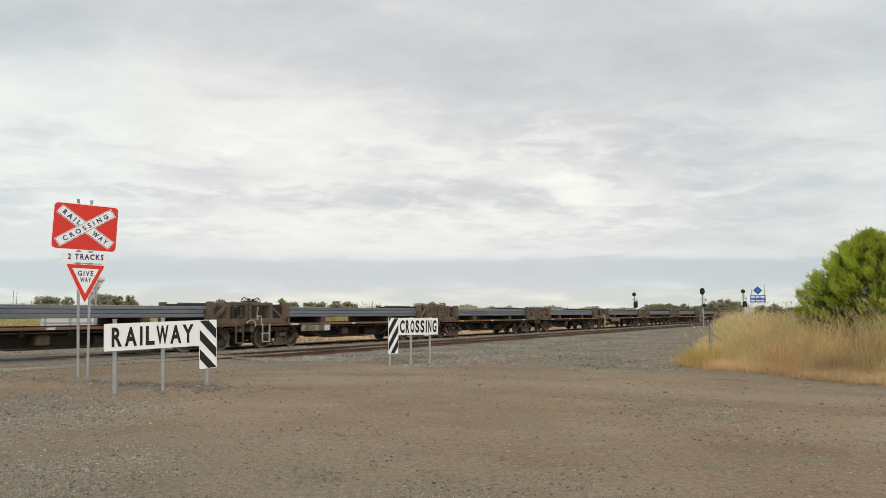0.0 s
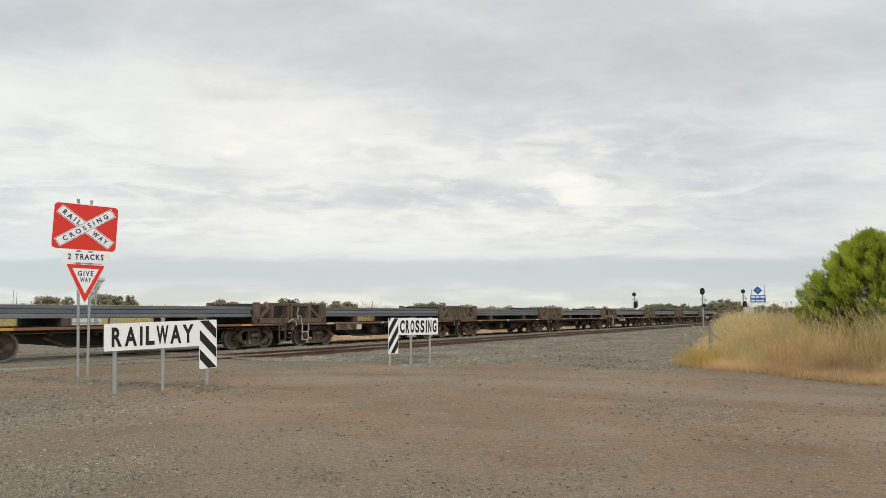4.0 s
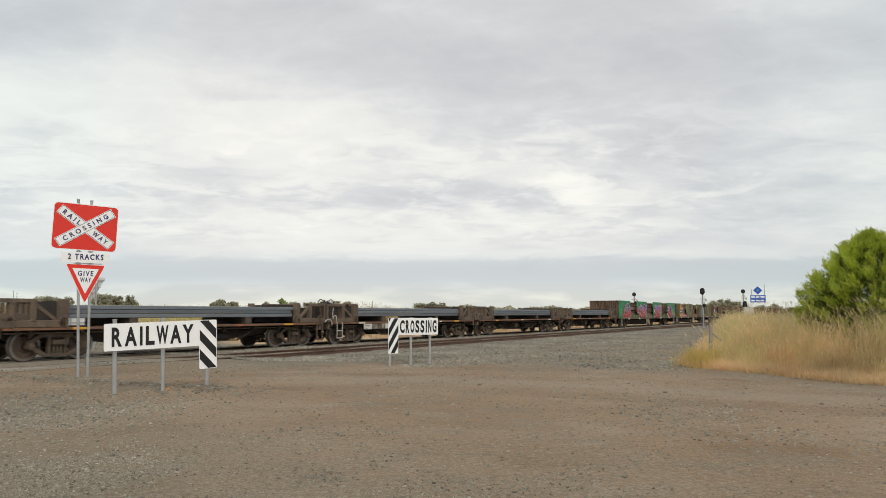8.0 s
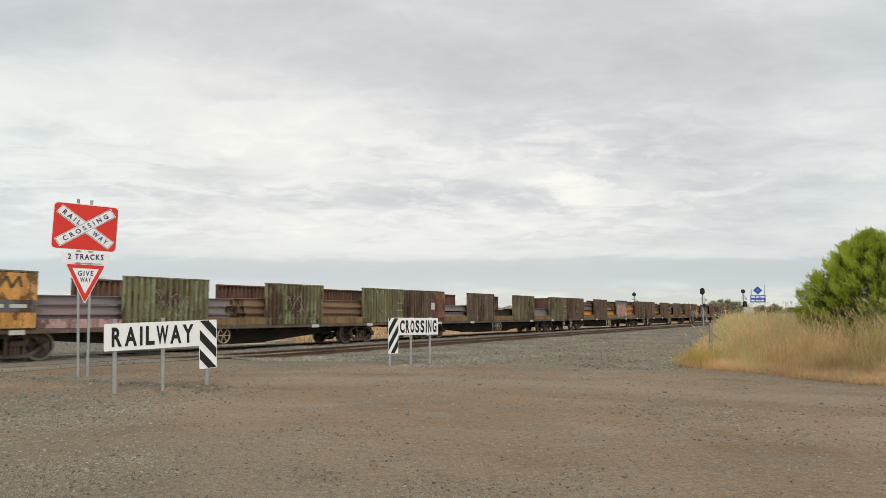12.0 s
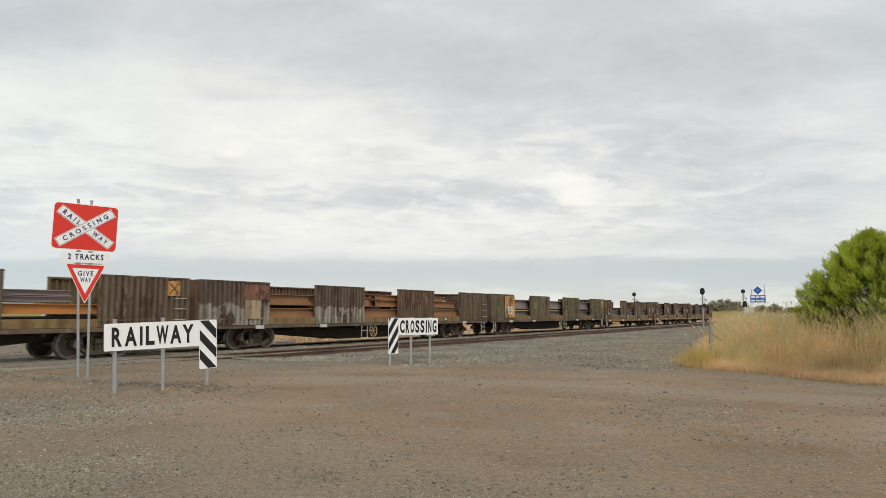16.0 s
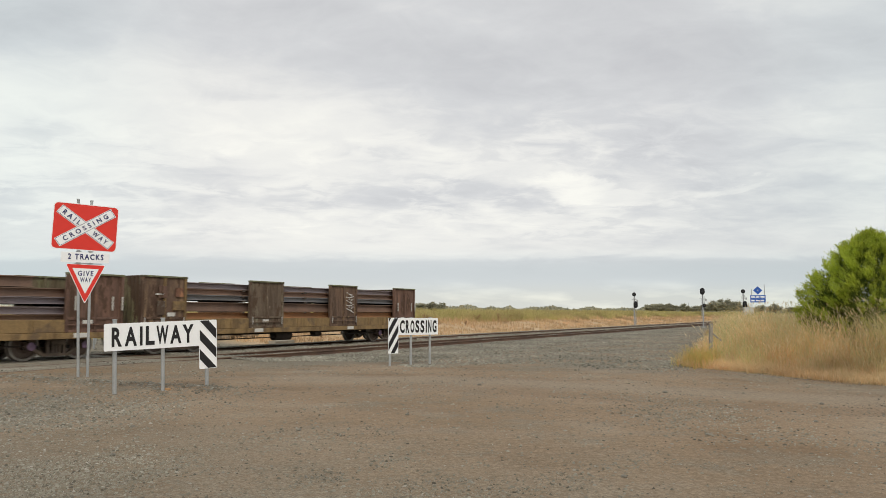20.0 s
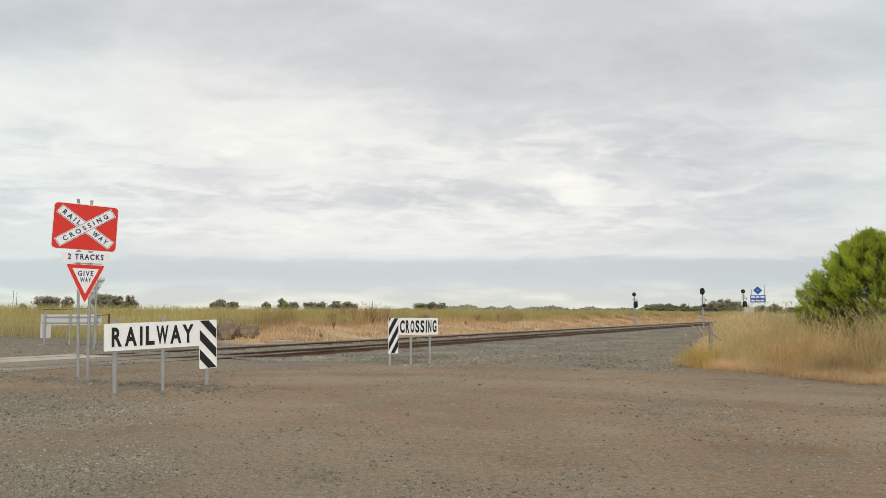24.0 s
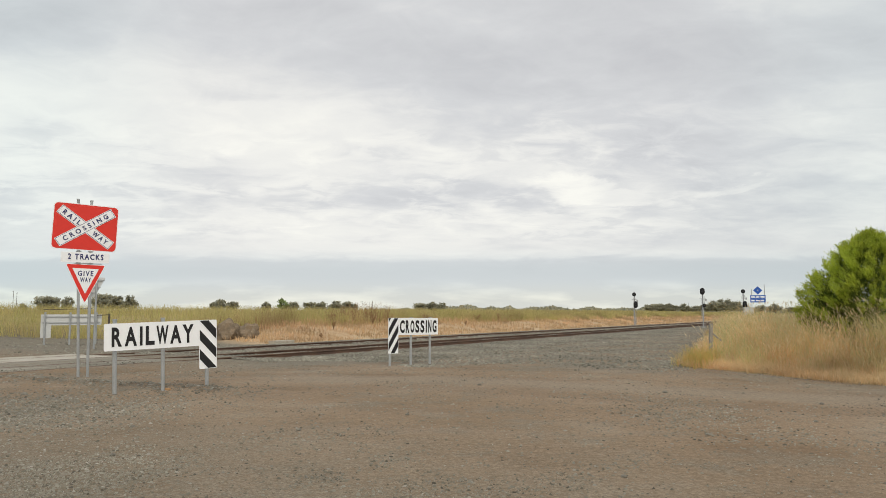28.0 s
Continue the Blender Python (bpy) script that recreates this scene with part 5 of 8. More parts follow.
def open_wagon(label, length, panels, mats, sill, top=2.47, base=0.86, sill_top=1.19, framed=False, bogies=(2.95, 2.95), tint=None, extras=None):
    w = thing("open_wagon", label, "rail wagon", "open wagons of the train")
    ft = base + 0.08
    bm = box(bmesh.new(), 0.04, length - 0.04, -1.38, 1.38, ft - 0.03, ft + 0.03)
    part("floor", bm, M_IRON, w)
    for k in (-1, 1):
        bm = box(bmesh.new(), 0.02, length - 0.02, k * 1.40 - 0.05, k * 1.40 + 0.05, base - (0.07 if not framed else 0.12), base + 0.06, 0.012)
        part("side_sill", bm, M_FRAME if not framed else M_OCHRE, w)
    if not framed:
        belly(w, 0.3, length - 0.3, base - 0.02, 0.70, 0.20, 0.42, None, 8.3)
        for i in range(11):
            x = 1.0 + i * (length - 2.0) / 10
            part("cross_bearer", box(bmesh.new(), x - 0.05, x + 0.05, -1.36, 1.36, base - 0.16, base + 0.02), M_IRON, w)
    else:
        bm = bmesh.new()
        for k in (-1, 1):
            slab(bm, [(0.5, base), (length - 0.5, base), (length - 0.5, 0.62), (length - 3.2, 0.60), (length - 4.2, 0.52), (4.2, 0.52), (3.2, 0.60), (0.5, 0.62)], k * 0.25 - 0.03, k * 0.25 + 0.03)
        rod(bm, (2.5, -1.0, 0.40), (length - 2.5, -1.0, 0.44), 0.02, 6)
        part("centre_sill", bm, M_IRON, w)
        part("air_reservoir", rod(bmesh.new(), (6.3, -0.9, 0.47), (7.2, -0.9, 0.47), 0.19, 14), M_IRON, w)
        part("brake_cylinder", rod(bmesh.new(), (8.6, -0.9, 0.52), (9.0, -0.9, 0.52), 0.15, 12), M_IRON, w)
    coupler(w, 0.05, -1)
    coupler(w, length - 0.05, 1)
    gaps = [(a[1], b[0]) for a, b in zip(panels, panels[1:])]
    for k in (-1, 1):
        for i, (x0, x1) in enumerate(panels):
            mt = mats[i] if k < 0 else mats[-1]
            side_panel(w, x0, x1, base + 0.065, top, k, mt, framed or (i in (extras or {}).get("framed", ()) and k < 0))
        for x0, x1 in gaps:
            bm = box(bmesh.new(), x0 + 0.005, x1 - 0.005, k * 1.39 - 0.03, k * 1.39 + 0.03, base + 0.065, sill_top, 0.01)
            ob = part("low_side_board", bm, sill, w)
            for q in range(2):
                x = x0 + (x1 - x0) * (0.3 + 0.4 * q)
                bm = box(bmesh.new(), x - 0.03, x + 0.03, k * 1.43 - 0.012, k * 1.43 + 0.012, base + 0.08, sill_top - 0.02)
                part("hinge_strap", bm, sill, ob)
    end_wall(w, 0.06, -1, base + 0.03, top, mats[-2] if len(mats) > len(panels) + 1 else mats[-1])
    end_wall(w, length - 0.06, 1, base + 0.03, top, mats[-1])
    bogie(w, bogies[0], tint)
    bogie(w, length - bogies[1], tint)
    # markings, ladder, steps
    for i, (x0, x1) in enumerate(panels):
        at = x1 - 0.7 if i % 2 == 0 else x0 + 0.25
        bm = box(bmesh.new(), at, at + 0.42, -1.468, -1.455, base - 0.09, base + 0.045)
        part("marking", bm, M_TAG, w, "small off-white marking plate")
    if not framed:
        x = (extras or {}).get("ladder", panels[-1][1] - 0.62)
        bm = bmesh.new()
        for z in (1.15, 1.5, 1.85):
            rod(bm, (x, -1.50, z), (x + 0.42, -1.50, z), 0.016, 6)
            for xx in (x, x + 0.42):
                rod(bm, (xx, -1.50, z), (xx, -1.40, z), 0.016, 6)
        part("ladder", bm, M_RUNG if "ladder" in (extras or {}) else M_PIPE, w, "steel ladder rungs")
        step_iron(w, length - 0.75)
        step_iron(w, (extras or {}).get("step", panels[1][1] - 0.15), -1.42, 0.25, 0.86, 0.42)
        hand_wheel(w, (extras or {}).get("wheel", panels[1][1] + 0.75), -1.40, 0.56, 0.27)
        step_iron(w, 0.35, -1.42, 0.30, 0.86, 0.3)
    else:
        for i in (0, 1, 2):
            x0, x1 = panels[i]
            bm = bmesh.new()
            for xx in (x0 + 0.10, x1 - 0.14):
                rod(bm, (xx, -1.50, base + 0.20), (xx, -1.50, base + 0.48), 0.016, 6)
            part("door_latch", bm, M_PIPE, w, "pale steel latch bars")
        x0, x1 = panels[-1]
        bm = bmesh.new()
        for xx in (x0 + 0.22, x1 - 0.42, x1 - 0.10):
            box(bm, xx, xx + 0.05, -1.515, -1.475, 1.44, 1.86, 0.01)
        part("door_latch", bm, M_PIPE, w, "pale steel latch bars")
        step_iron(w, 0.3, -1.42, 0.25, 0.8, 0.3)
        bm = bmesh.new()
        for y in (-1.38, -1.04):
            rod(bm, (length + 0.02, y, 0.26), (length + 0.02, y, 0.80), 0.024, 6)
        for zz in (0.28, 0.52):
            rod(bm, (length + 0.02, -1.38, zz), (length + 0.02, -1.04, zz), 0.024, 6)
        part("step_iron", bm, M_IRON, w, "dark steel step at the wagon's end")
    return w


def i_beam(bm, x0, x1, y, z, w, h, t=0.022):
    box(bm, x0, x1, y - w / 2, y + w / 2, z, z + t)
    box(bm, x0, x1, y - w / 2, y + w / 2, z + h - t, z + h)
    box(bm, x0, x1, y - t / 2, y + t / 2, z + t, z + h - t)
    return bm


def beam_load(label, rows, seed):
    """rows: (x0, x1, z, height, beams across, material)."""
    rnd = random.Random(seed)
    load = thing("steel_beam_load", label, "steel load", "steel loads of the train")
    for x0, x1, z, h, n, mat in rows:
        n = int(n * 1.6)
        wid = 2.46 / n
        for k in range(n):
            y = -1.23 + wid * (k + 0.5)
            e0, e1 = rnd.uniform(0, 0.25), rnd.uniform(0, 0.25)
            bm = i_beam(bmesh.new(), x0 + e0, x1 - e1, y + rnd.uniform(-0.015, 0.015), z, wid - 0.03, h)
            part("steel_beam", bm, mat, load)
    heights = sorted({round(r[2], 3) for r in rows})
    x0, x1 = min(r[0] for r in rows), max(r[1] for r in rows)
    for zz in heights:
        for q in range(5):
            x = x0 + 0.8 + (x1 - x0 - 1.6) * q / 4
            bm = box(bmesh.new(), x - 0.06, x + 0.06, -1.25, 1.25, zz - 0.07, zz - 0.004, 0.006)
            part("timber_spacer", bm, M_TIMBER, load)
    return load


def plate_on(parent, name, x0, x1, z0, z1, mat, label="", y=-1.52):
    bm = box(bmesh.new(), x0, x1, y, y + 0.012, z0, z1, 0.003)
    return part(name, bm, mat, parent, label)


def emblem(parent, x, z, s, mat, y=-1.526):
    """A plain zigzag mark, painted."""
    bm = bmesh.new()
    for a, b in (((-1, -0.5), (-0.4, 0.5)), ((-0.4, 0.5), (0.1, -0.5)), ((0.1, -0.5), (0.7, 0.5)), ((0.7, 0.5), (0.95, -0.45))):
        bar(bm, (x + a[0] * s, y, z + a[1] * s), (x + b[0] * s, y, z + b[1] * s), 0.006, 0.085)
    return part("emblem", bm, mat, parent, "dark zigzag mark")


def crossed_square(parent, x0, x1, z0, z1):
    """A small faded orange square with a brown cross on a panel's rear corner."""
    sq = plate_on(parent, "painted_square", x0, x1, z0, z1, M_ORANGE, "small faded orange square with a cross")
    for a, b in (((x0 + 0.06, z0 + 0.06), (x1 - 0.06, z1 - 0.06)), ((x0 + 0.06, z1 - 0.06), (x1 - 0.06, z0 + 0.06))):
        part("cross_bar", bar(bmesh.new(), (a[0], -1.524, a[1]), (b[0], -1.524, b[1]), 0.005, 0.055), M_EMBLEM, sq)


LONG = 21.15
LONG_PANELS = [(0.0, 3.25), (5.9, 9.15), (11.9, 15.15), (17.9, 21.15)]
SHORT = 15.60
SHORT_PANELS = [(0.0, 1.72), (4.55, 6.30), (9.08, 10.93), (13.80, 15.60)]
TRAIN = []                               # (thing, distance of its front ahead of the tail)
FLOOR = 0.98


def build_flats():
    makes = [flat_wagon(0), flat_wagon(1), flat_wagon(2)]
    loads = [billet_load(3), billet_load(8), billet_load(5)]
    used = set()
    for k in range(16):
        u = 414.185 - FLAT * k
        place = (k + 2) % 3
        if place in used:
            w, l = copy_thing(makes[place], pose(0, 0, 0)), copy_thing(loads[place], pose(0, 0, 0))
        else:
            w, l = makes[place], loads[place]
            used.add(place)
        if k == 4:
            # the one wagon with yellow brake gear and a pale sill board
            bm = bmesh.new()
            bar(bm, (0.95, -1.24, 0.30), (1.55, -1.24, 0.58), 0.05, 0.08)
            bar(bm, (1.55, -1.24, 0.58), (2.35, -1.24, 0.58), 0.05, 0.07)
            bar(bm, (0.85, -1.24, 0.22), (1.75, -1.24, 0.22), 0.05, 0.07)
            part("brake_gear", bm, M_LAMPYEL, w, "yellow painted brake gear")
            part("sill_board", box(bmesh.new(), 2.75, 5.3, -1.38, -1.34, 0.62, 0.90, 0.01), M_PALE, w, "pale dusty sill board")
        if k == 13:
            card = part("data_panel", box(bmesh.new(), 2.60, 3.20, -1.392, -1.375, 0.62, 0.87, 0.004), M_TAG, w, "clean white card on the sill")
            for i in range(3):
                part("data_bar", box(bmesh.new(), 2.68, 3.05 - 0.08 * i, -1.396, -1.3925, 0.79 - 0.07 * i, 0.81 - 0.07 * i), M_SLATE, card)
        TRAIN.append((w, u))
        TRAIN.append((l, u))


build_flats()


def add_wagon(w, load, u):
    TRAIN.append((w, u))
    TRAIN.append((load, u))


def build_open_wagons():
    z = FLOOR + 0.08
    # A: spray painted
    w = open_wagon("open wagon with green, violet and red spray-painted side panels", LONG, LONG_PANELS, GRAFFITI + [M_DARKBROWN, M_RUSTBROWN], M_SILLGREEN, top=2.475)
    plate_on(w, "data_panel", 1.7, 2.75, 1.55, 2.0, M_SLATE, "dark grey data panel")
    for i in range(3):
        plate_on(w, "data_bar", 1.8, 2.3 - 0.1 * i, 1.85 - 0.12 * i, 1.89 - 0.12 * i, M_TAG, y=-1.527)
    l = beam_load("rusty brown steel beams stacked in two tiers", [(0.4, 6.6, z, 0.48, 6, M_BEAM_RUST), (0.4, 6.4, z + 0.62, 0.42, 6, M_BEAM_RUST), (7.2, 16.8, z, 0.45, 6, M_BEAM_RUST),
                   (7.4, 13.6, z + 0.55, 0.20, 6, M_BEAM_RUST), (7.4, 13.2, z + 0.77, 0.20, 6, M_BEAM_RUST), (17.0, 20.6, z, 0.30, 6, M_BEAM_UMBER)], 21)
    add_wagon(w, l, 199.97)
    # B: flaking green with an orange painted corner
    w = open_wagon("open wagon with flaking green-brown side panels and an orange corner", LONG, LONG_PANELS, [M_OLIVE, M_GREENBROWN, M_GREENBROWN, M_GREENBROWN, M_REDBROWN], M_OCHRE, top=2.465)
    plate_on(w, "painted_square", 1.72, 3.22, 0.95, 2.45, M_ORANGE, "faded orange painted square")
    emblem(w, 2.5, 2.2, 0.30, M_EMBLEM)
    plate_on(w, "dark_band", 1.75, 3.2, 1.38, 1.72, M_SLATE, y=-1.528)
    for i in range(2):
        plate_on(w, "data_bar", 1.9 + 0.6 * i, 2.35 + 0.6 * i, 1.5, 1.60, M_TAG, y=-1.535)
    plate_on(w, "painted_sill", 3.3, 5.85, 0.93, 1.185, M_PINKSILL, "faded pink painted sill board", y=-1.445)
    l = beam_load("purple-grey and brown steel beams", [(0.5, 10.4, z, 0.27, 7, M_BEAM_PURPLE), (0.5, 10.4, z + 0.28, 0.27, 7, M_BEAM_PURPLE), (0.5, 10.4, z + 0.56, 0.26, 7, M_BEAM_PURPLE), (10.9, 20.5, z, 0.28, 7, M_BEAM_UMBER), (10.9, 20.5, z + 0.29, 0.28, 7, M_BEAM_UMBER), (10.9, 20.5, z + 0.58, 0.28, 7, M_BEAM_UMBER)], 22)
    add_wagon(w, l, 178.23)
    # white looping scrawls on the ribs of both middle panels
    for cx, cz, k in ((6.9, 1.85, 0.8), (7.6, 1.62, 1.15), (8.2, 1.70, 0.7), (12.9, 1.85, 0.6), (13.4, 1.72, 0.95)):
        bm = bmesh.new()
        last = None
        for i in range(26):
            a = i * 0.62
            p = Vector((cx + k * (0.30 * math.cos(a) + 0.012 * i), -1.500, cz + k * 0.34 * math.sin(a * 1.31 + cx)))
            if last is not None:
                bar(bm, last, p, 0.006, 0.013)
            last = p
        part("scrawl", bm, M_WORNWHITE, w, "thin white spray scrawl")
    # C
    w = open_wagon("grey-brown open wagon with a patchy orange panel corner", LONG, LONG_PANELS, [M_GREYBROWN, M_GREYBROWN, M_OLIVE, M_OLIVE, M_DARKBROWN, M_REDBROWN], M_OCHRE, top=2.465)
    plate_on(w, "painted_square", 1.75, 3.2, 1.12, 2.40, M_RUSTORANGE, "rusty orange painted square")
    plate_on(w, "white_card", 1.8, 2.15, 1.55, 1.9, M_TAG, y=-1.528)
    l = beam_load("purple-grey steel beams with a low dark bundle", [(0.4, 9.2, z, 0.36, 7, M_BEAM_PURPLE), (0.4, 9.2, z + 0.42, 0.32, 7, M_BEAM_PURPLE), (9.4, 14.9, z, 0.50, 6, M_IRON), (15.4, 20.6, z, 0.62, 6, M_BEAM_PURPLE)], 23)
    add_wagon(w, l, 156.50)
    # D: one framed blue-grey panel
    w = open_wagon("dark brown open wagon with one framed blue-grey panel", LONG, LONG_PANELS, [M_DARKBROWN, M_DARKBROWN, PINK_PANEL, M_DARKBROWN, M_RUSTBROWN], M_OCHRE, top=2.47, tint=M_PLUM, extras={"framed": (2,)})
    plate_on(w, "white_card", 1.3, 1.95, 1.35, 2.05, M_PALE, "pale worn card", y=-1.53)
    part("panel_rail", box(bmesh.new(), 11.95, 15.1, -1.52, -1.498, 1.62, 1.67, 0.005), M_PINKTAG, w)
    plate_on(w, "white_patch", 14.25, 14.62, 1.12, 1.36, M_TAG, y=-1.50)
    l = beam_load("orange lower beams under grey and rusty upper beams", [(0.4, 20.6, z, 0.12, 6, M_IRON), (0.4, 20.6, z + 0.16, 0.34, 6, M_BEAM_ORANGE), (0.5, 11.4, z + 0.58, 0.34, 6, M_BEAM_PURPLE), (0.5, 11.2, z + 0.98, 0.22, 6, M_BEAM_RUST), (11.8, 18.8, z + 0.56, 0.50, 6, M_BEAM_BROWN)], 24)
    add_wagon(w, l, 134.90)
    # E
    w = open_wagon("brown open wagon with weathered ribbed panels and ladder rungs", LONG, LONG_PANELS, [M_DARKBROWN, M_GREYBROWN, M_GREYBROWN, M_GREYBROWN, M_DARKBROWN, M_OLIVE], M_OCHRE, top=2.475, tint=M_PLUM)
    plate_on(w, "painted_square", 2.0, 3.2, 1.15, 2.4, M_RUSTORANGE, "rusty orange painted square")
    for i in range(3):
        plate_on(w, "data_bar", 2.2, 2.9, 1.32 + 0.2 * i, 1.42 + 0.2 * i, M_PALE, y=-1.53)
    crossed_square(w, 20.22, 20.70, 1.93, 2.41)
    l = beam_load("orange lower beams under short purple-grey upper beams", [(0.4, 20.6, z, 0.20, 6, M_IRON), (0.4, 20.6, z + 0.27, 0.30, 6, M_BEAM_ORANGE), (3.3, 4.9, z + 0.66, 0.34, 8, M_TIMBER), (4.9, 17.2, z + 0.62, 0.16, 6, M_BEAM_PURPLE), (4.9, 17.2, z + 0.80, 0.16, 6, M_BEAM_PURPLE), (1.2, 9.6, z + 1.06, 0.12, 6, M_BEAM_PURPLE)], 25)
    add_wagon(w, l, 113.13)
    # F
    w = open_wagon("brown open wagon with pale flaking paint on its front panels", LONG, LONG_PANELS, [M_TWOTONE, M_TWOTONE, M_DARKBROWN, M_GREYBROWN, M_DARKBROWN, M_DARKBROWN], M_OCHRE, top=2.475)
    plate_on(w, "painted_square", 1.9, 3.15, 1.85, 2.40, M_RUSTORANGE, "rusty orange painted square")
    plate_on(w, "painted_square", 1.95, 2.75, 1.15, 1.84, M_TAN, "tan painted square")
    bm = bmesh.new()
    slab(bm, [(20.62 + r * math.cos(a) * 0.8, 2.02 + r * math.sin(a)) for a, r in [(math.pi * (i / 5 + 0.1), 0.34 if i % 2 == 0 else 0.13) for i in range(10)]], 1.290, 1.298)
    part("spray_shape", bm, M_CYAN, w, "pale blue spray-painted star")
    bm = bmesh.new()
    slab(bm, [(16.22, 0.99), (16.46, 0.99), (16.34, 1.14)], -1.446, -1.438)
    part("marking", bm, M_TAG, w, "small white triangle")
    l = beam_load("brown steel beams in two tiers", [(0.4, 20.6, z, 0.50, 6, M_BEAM_BROWN), (1.2, 10.0, z + 0.62, 0.42, 6, M_BEAM_BROWN), (10.2, 17.8, z + 0.60, 0.32, 6, M_BEAM_BROWN), (10.2, 16.9, z + 0.95, 0.22, 6, M_BEAM_BROWN)], 26)
    add_wagon(w, l, 91.53)
    # G
    w = open_wagon("olive-brown open wagon with an orange square and white card", LONG, LONG_PANELS, [M_OLIVE] * 4 + [M_DARKBROWN, M_OLIVE], M_OCHRE, top=2.49, extras={"ladder": 12.15, "step": 11.92, "wheel": 11.30})
    plate_on(w, "painted_square", 1.78, 3.2, 1.08, 2.42, M_ORANGE, "faded orange painted square")
    emblem(w, 2.55, 2.2, 0.28, M_EMBLEM)
    plate_on(w, "white_card", 2.2, 2.85, 1.28, 1.78, M_TAG, "white printed card", y=-1.528)
    for i in range(4):
        plate_on(w, "data_bar", 2.26, 2.7 - 0.07 * (i % 2), 1.66 - 0.1 * i, 1.70 - 0.1 * i, M_SLATE, y=-1.535)
    crossed_square(w, 20.28, 20.76, 1.93, 2.41)
    l = beam_load("deep purple-grey steel beams in two tiers", [(0.4, 20.6, z, 0.46, 4, M_BEAM_PURPLE), (0.5, 20.4, z + 0.60, 0.58, 4, M_BEAM_PURPLE)], 27)
    add_wagon(w, l, 69.89)
    # H, I, J: shorter wagons with framed flat panels
    rows_h = [(0.3, 15.2, z + 0.08, 0.26, 6, M_BEAM_GREY), (0.3, 15.2, z + 0.36, 0.2, 6, M_BEAM_GREY), (0.4, 13.0, z + 0.64, 0.16, 6, M_BEAM_BROWN)]
    rows_i = [(0.3, 15.2, z + 0.06, 0.20, 5, M_BEAM_UMBER), (0.4, 15.2, z + 0.27, 0.21, 5, M_BEAM_PURPLE), (0.4, 15.2, z + 0.56, 0.20, 5, M_BEAM_PURPLE), (0.5, 15.0, z + 0.77, 0.24, 5, M_BEAM_RUST), (0.5, 13.2, z + 1.03, 0.30, 5, M_BEAM_RUST)]
    rows_j = [(0.3, 15.2, z + 0.08, 0.24, 5, M_BEAM_BROWN), (0.4, 15.2, z + 0.36, 0.32, 5, M_BEAM_RUST), (0.4, 14.9, z + 0.76, 0.18, 5, M_BEAM_GREY), (0.4, 14.9, z + 0.95, 0.20, 5, M_BEAM_RUST), (0.4, 14.9, z + 1.16, 0.20, 5, M_BEAM_PURPLE)]
    for label, rows, u, seed, mt in (("rusty brown open wagon with framed flat panels, low load", rows_h, 48.33, 28, M_GREYBROWN), ("rusty brown open wagon with framed flat panels, full load", rows_i, 32.15, 29, M_GREYBROWN),
                                     ("last rusty brown open wagon of the train, framed panels", rows_j, 15.93, 30, M_RUSTBROWN)):
        w = open_wagon(label, SHORT, SHORT_PANELS, [mt, M_GREYBROWN, mt, M_REDBROWN, M_OLIVE, M_OLIVE], M_OCHRE, top=2.46 if rows is rows_h else 2.48 if rows is rows_i else 2.52, base=0.74, sill_top=1.17, framed=True, bogies=(1.80, 1.80), tint=M_PLUM)
        plate_on(w, "faded_patch", 0.55, 0.85, 1.3, 1.75, M_PALE, y=-1.475)
        plate_on(w, "faded_patch", 1.15, 1.6, 1.45, 1.75, M_OCHRE, y=-1.475)
        if label.startswith("last"):
            for i in range(24):
                part("scrawl", bar(bmesh.new(), (10.12 + 0.10 * (i % 5), -1.47, 2.24 - 0.034 * i), (10.20 + 0.11 * ((i * 3) % 5), -1.47, 2.28 - 0.036 * i - 0.07 * (i % 2)), 0.006, 0.026), M_TAG, w, "white paint scrawl")
        if rows is rows_i:
            for cx, cz, k in ((5.75, 1.85, 0.45), (5.95, 1.55, 0.35), (9.75, 1.50, 0.5), (10.2, 1.40, 0.4)):
                bm = bmesh.new()
                last = None
                for i in range(22):
                    a = i * 0.62
                    p = Vector((cx + k * (0.30 * math.cos(a) + 0.012 * i), -1.470, cz + k * 0.5 * math.sin(a * 1.31 + cx)))
                    if last is not None:
                        bar(bm, last, p, 0.006, 0.022)
                    last = p
                part("scrawl", bm, M_TAG, w, "white paint scrawl")
        for x, z0, z1, mt2 in ((0.62, 1.85, 2.25, M_REDBROWN), (0.50, 1.95, 2.0, M_TAG), (2.0, 1.0, 1.08, M_PALE), (0.95, 1.25, 1.38, M_TAG), (1.25, 1.9, 2.2, M_RUSTORANGE), (5.2, 1.0, 1.12, M_TAG), (14.3, 1.05, 1.16, M_TAG)):
            plate_on(w, "faded_patch", x, x + 0.30, z0, z1, mt2, y=-1.468)
        l = beam_load("rusty and grey steel beams in an open wagon", rows, seed)
        add_wagon(w, l, u)


build_open_wagons()

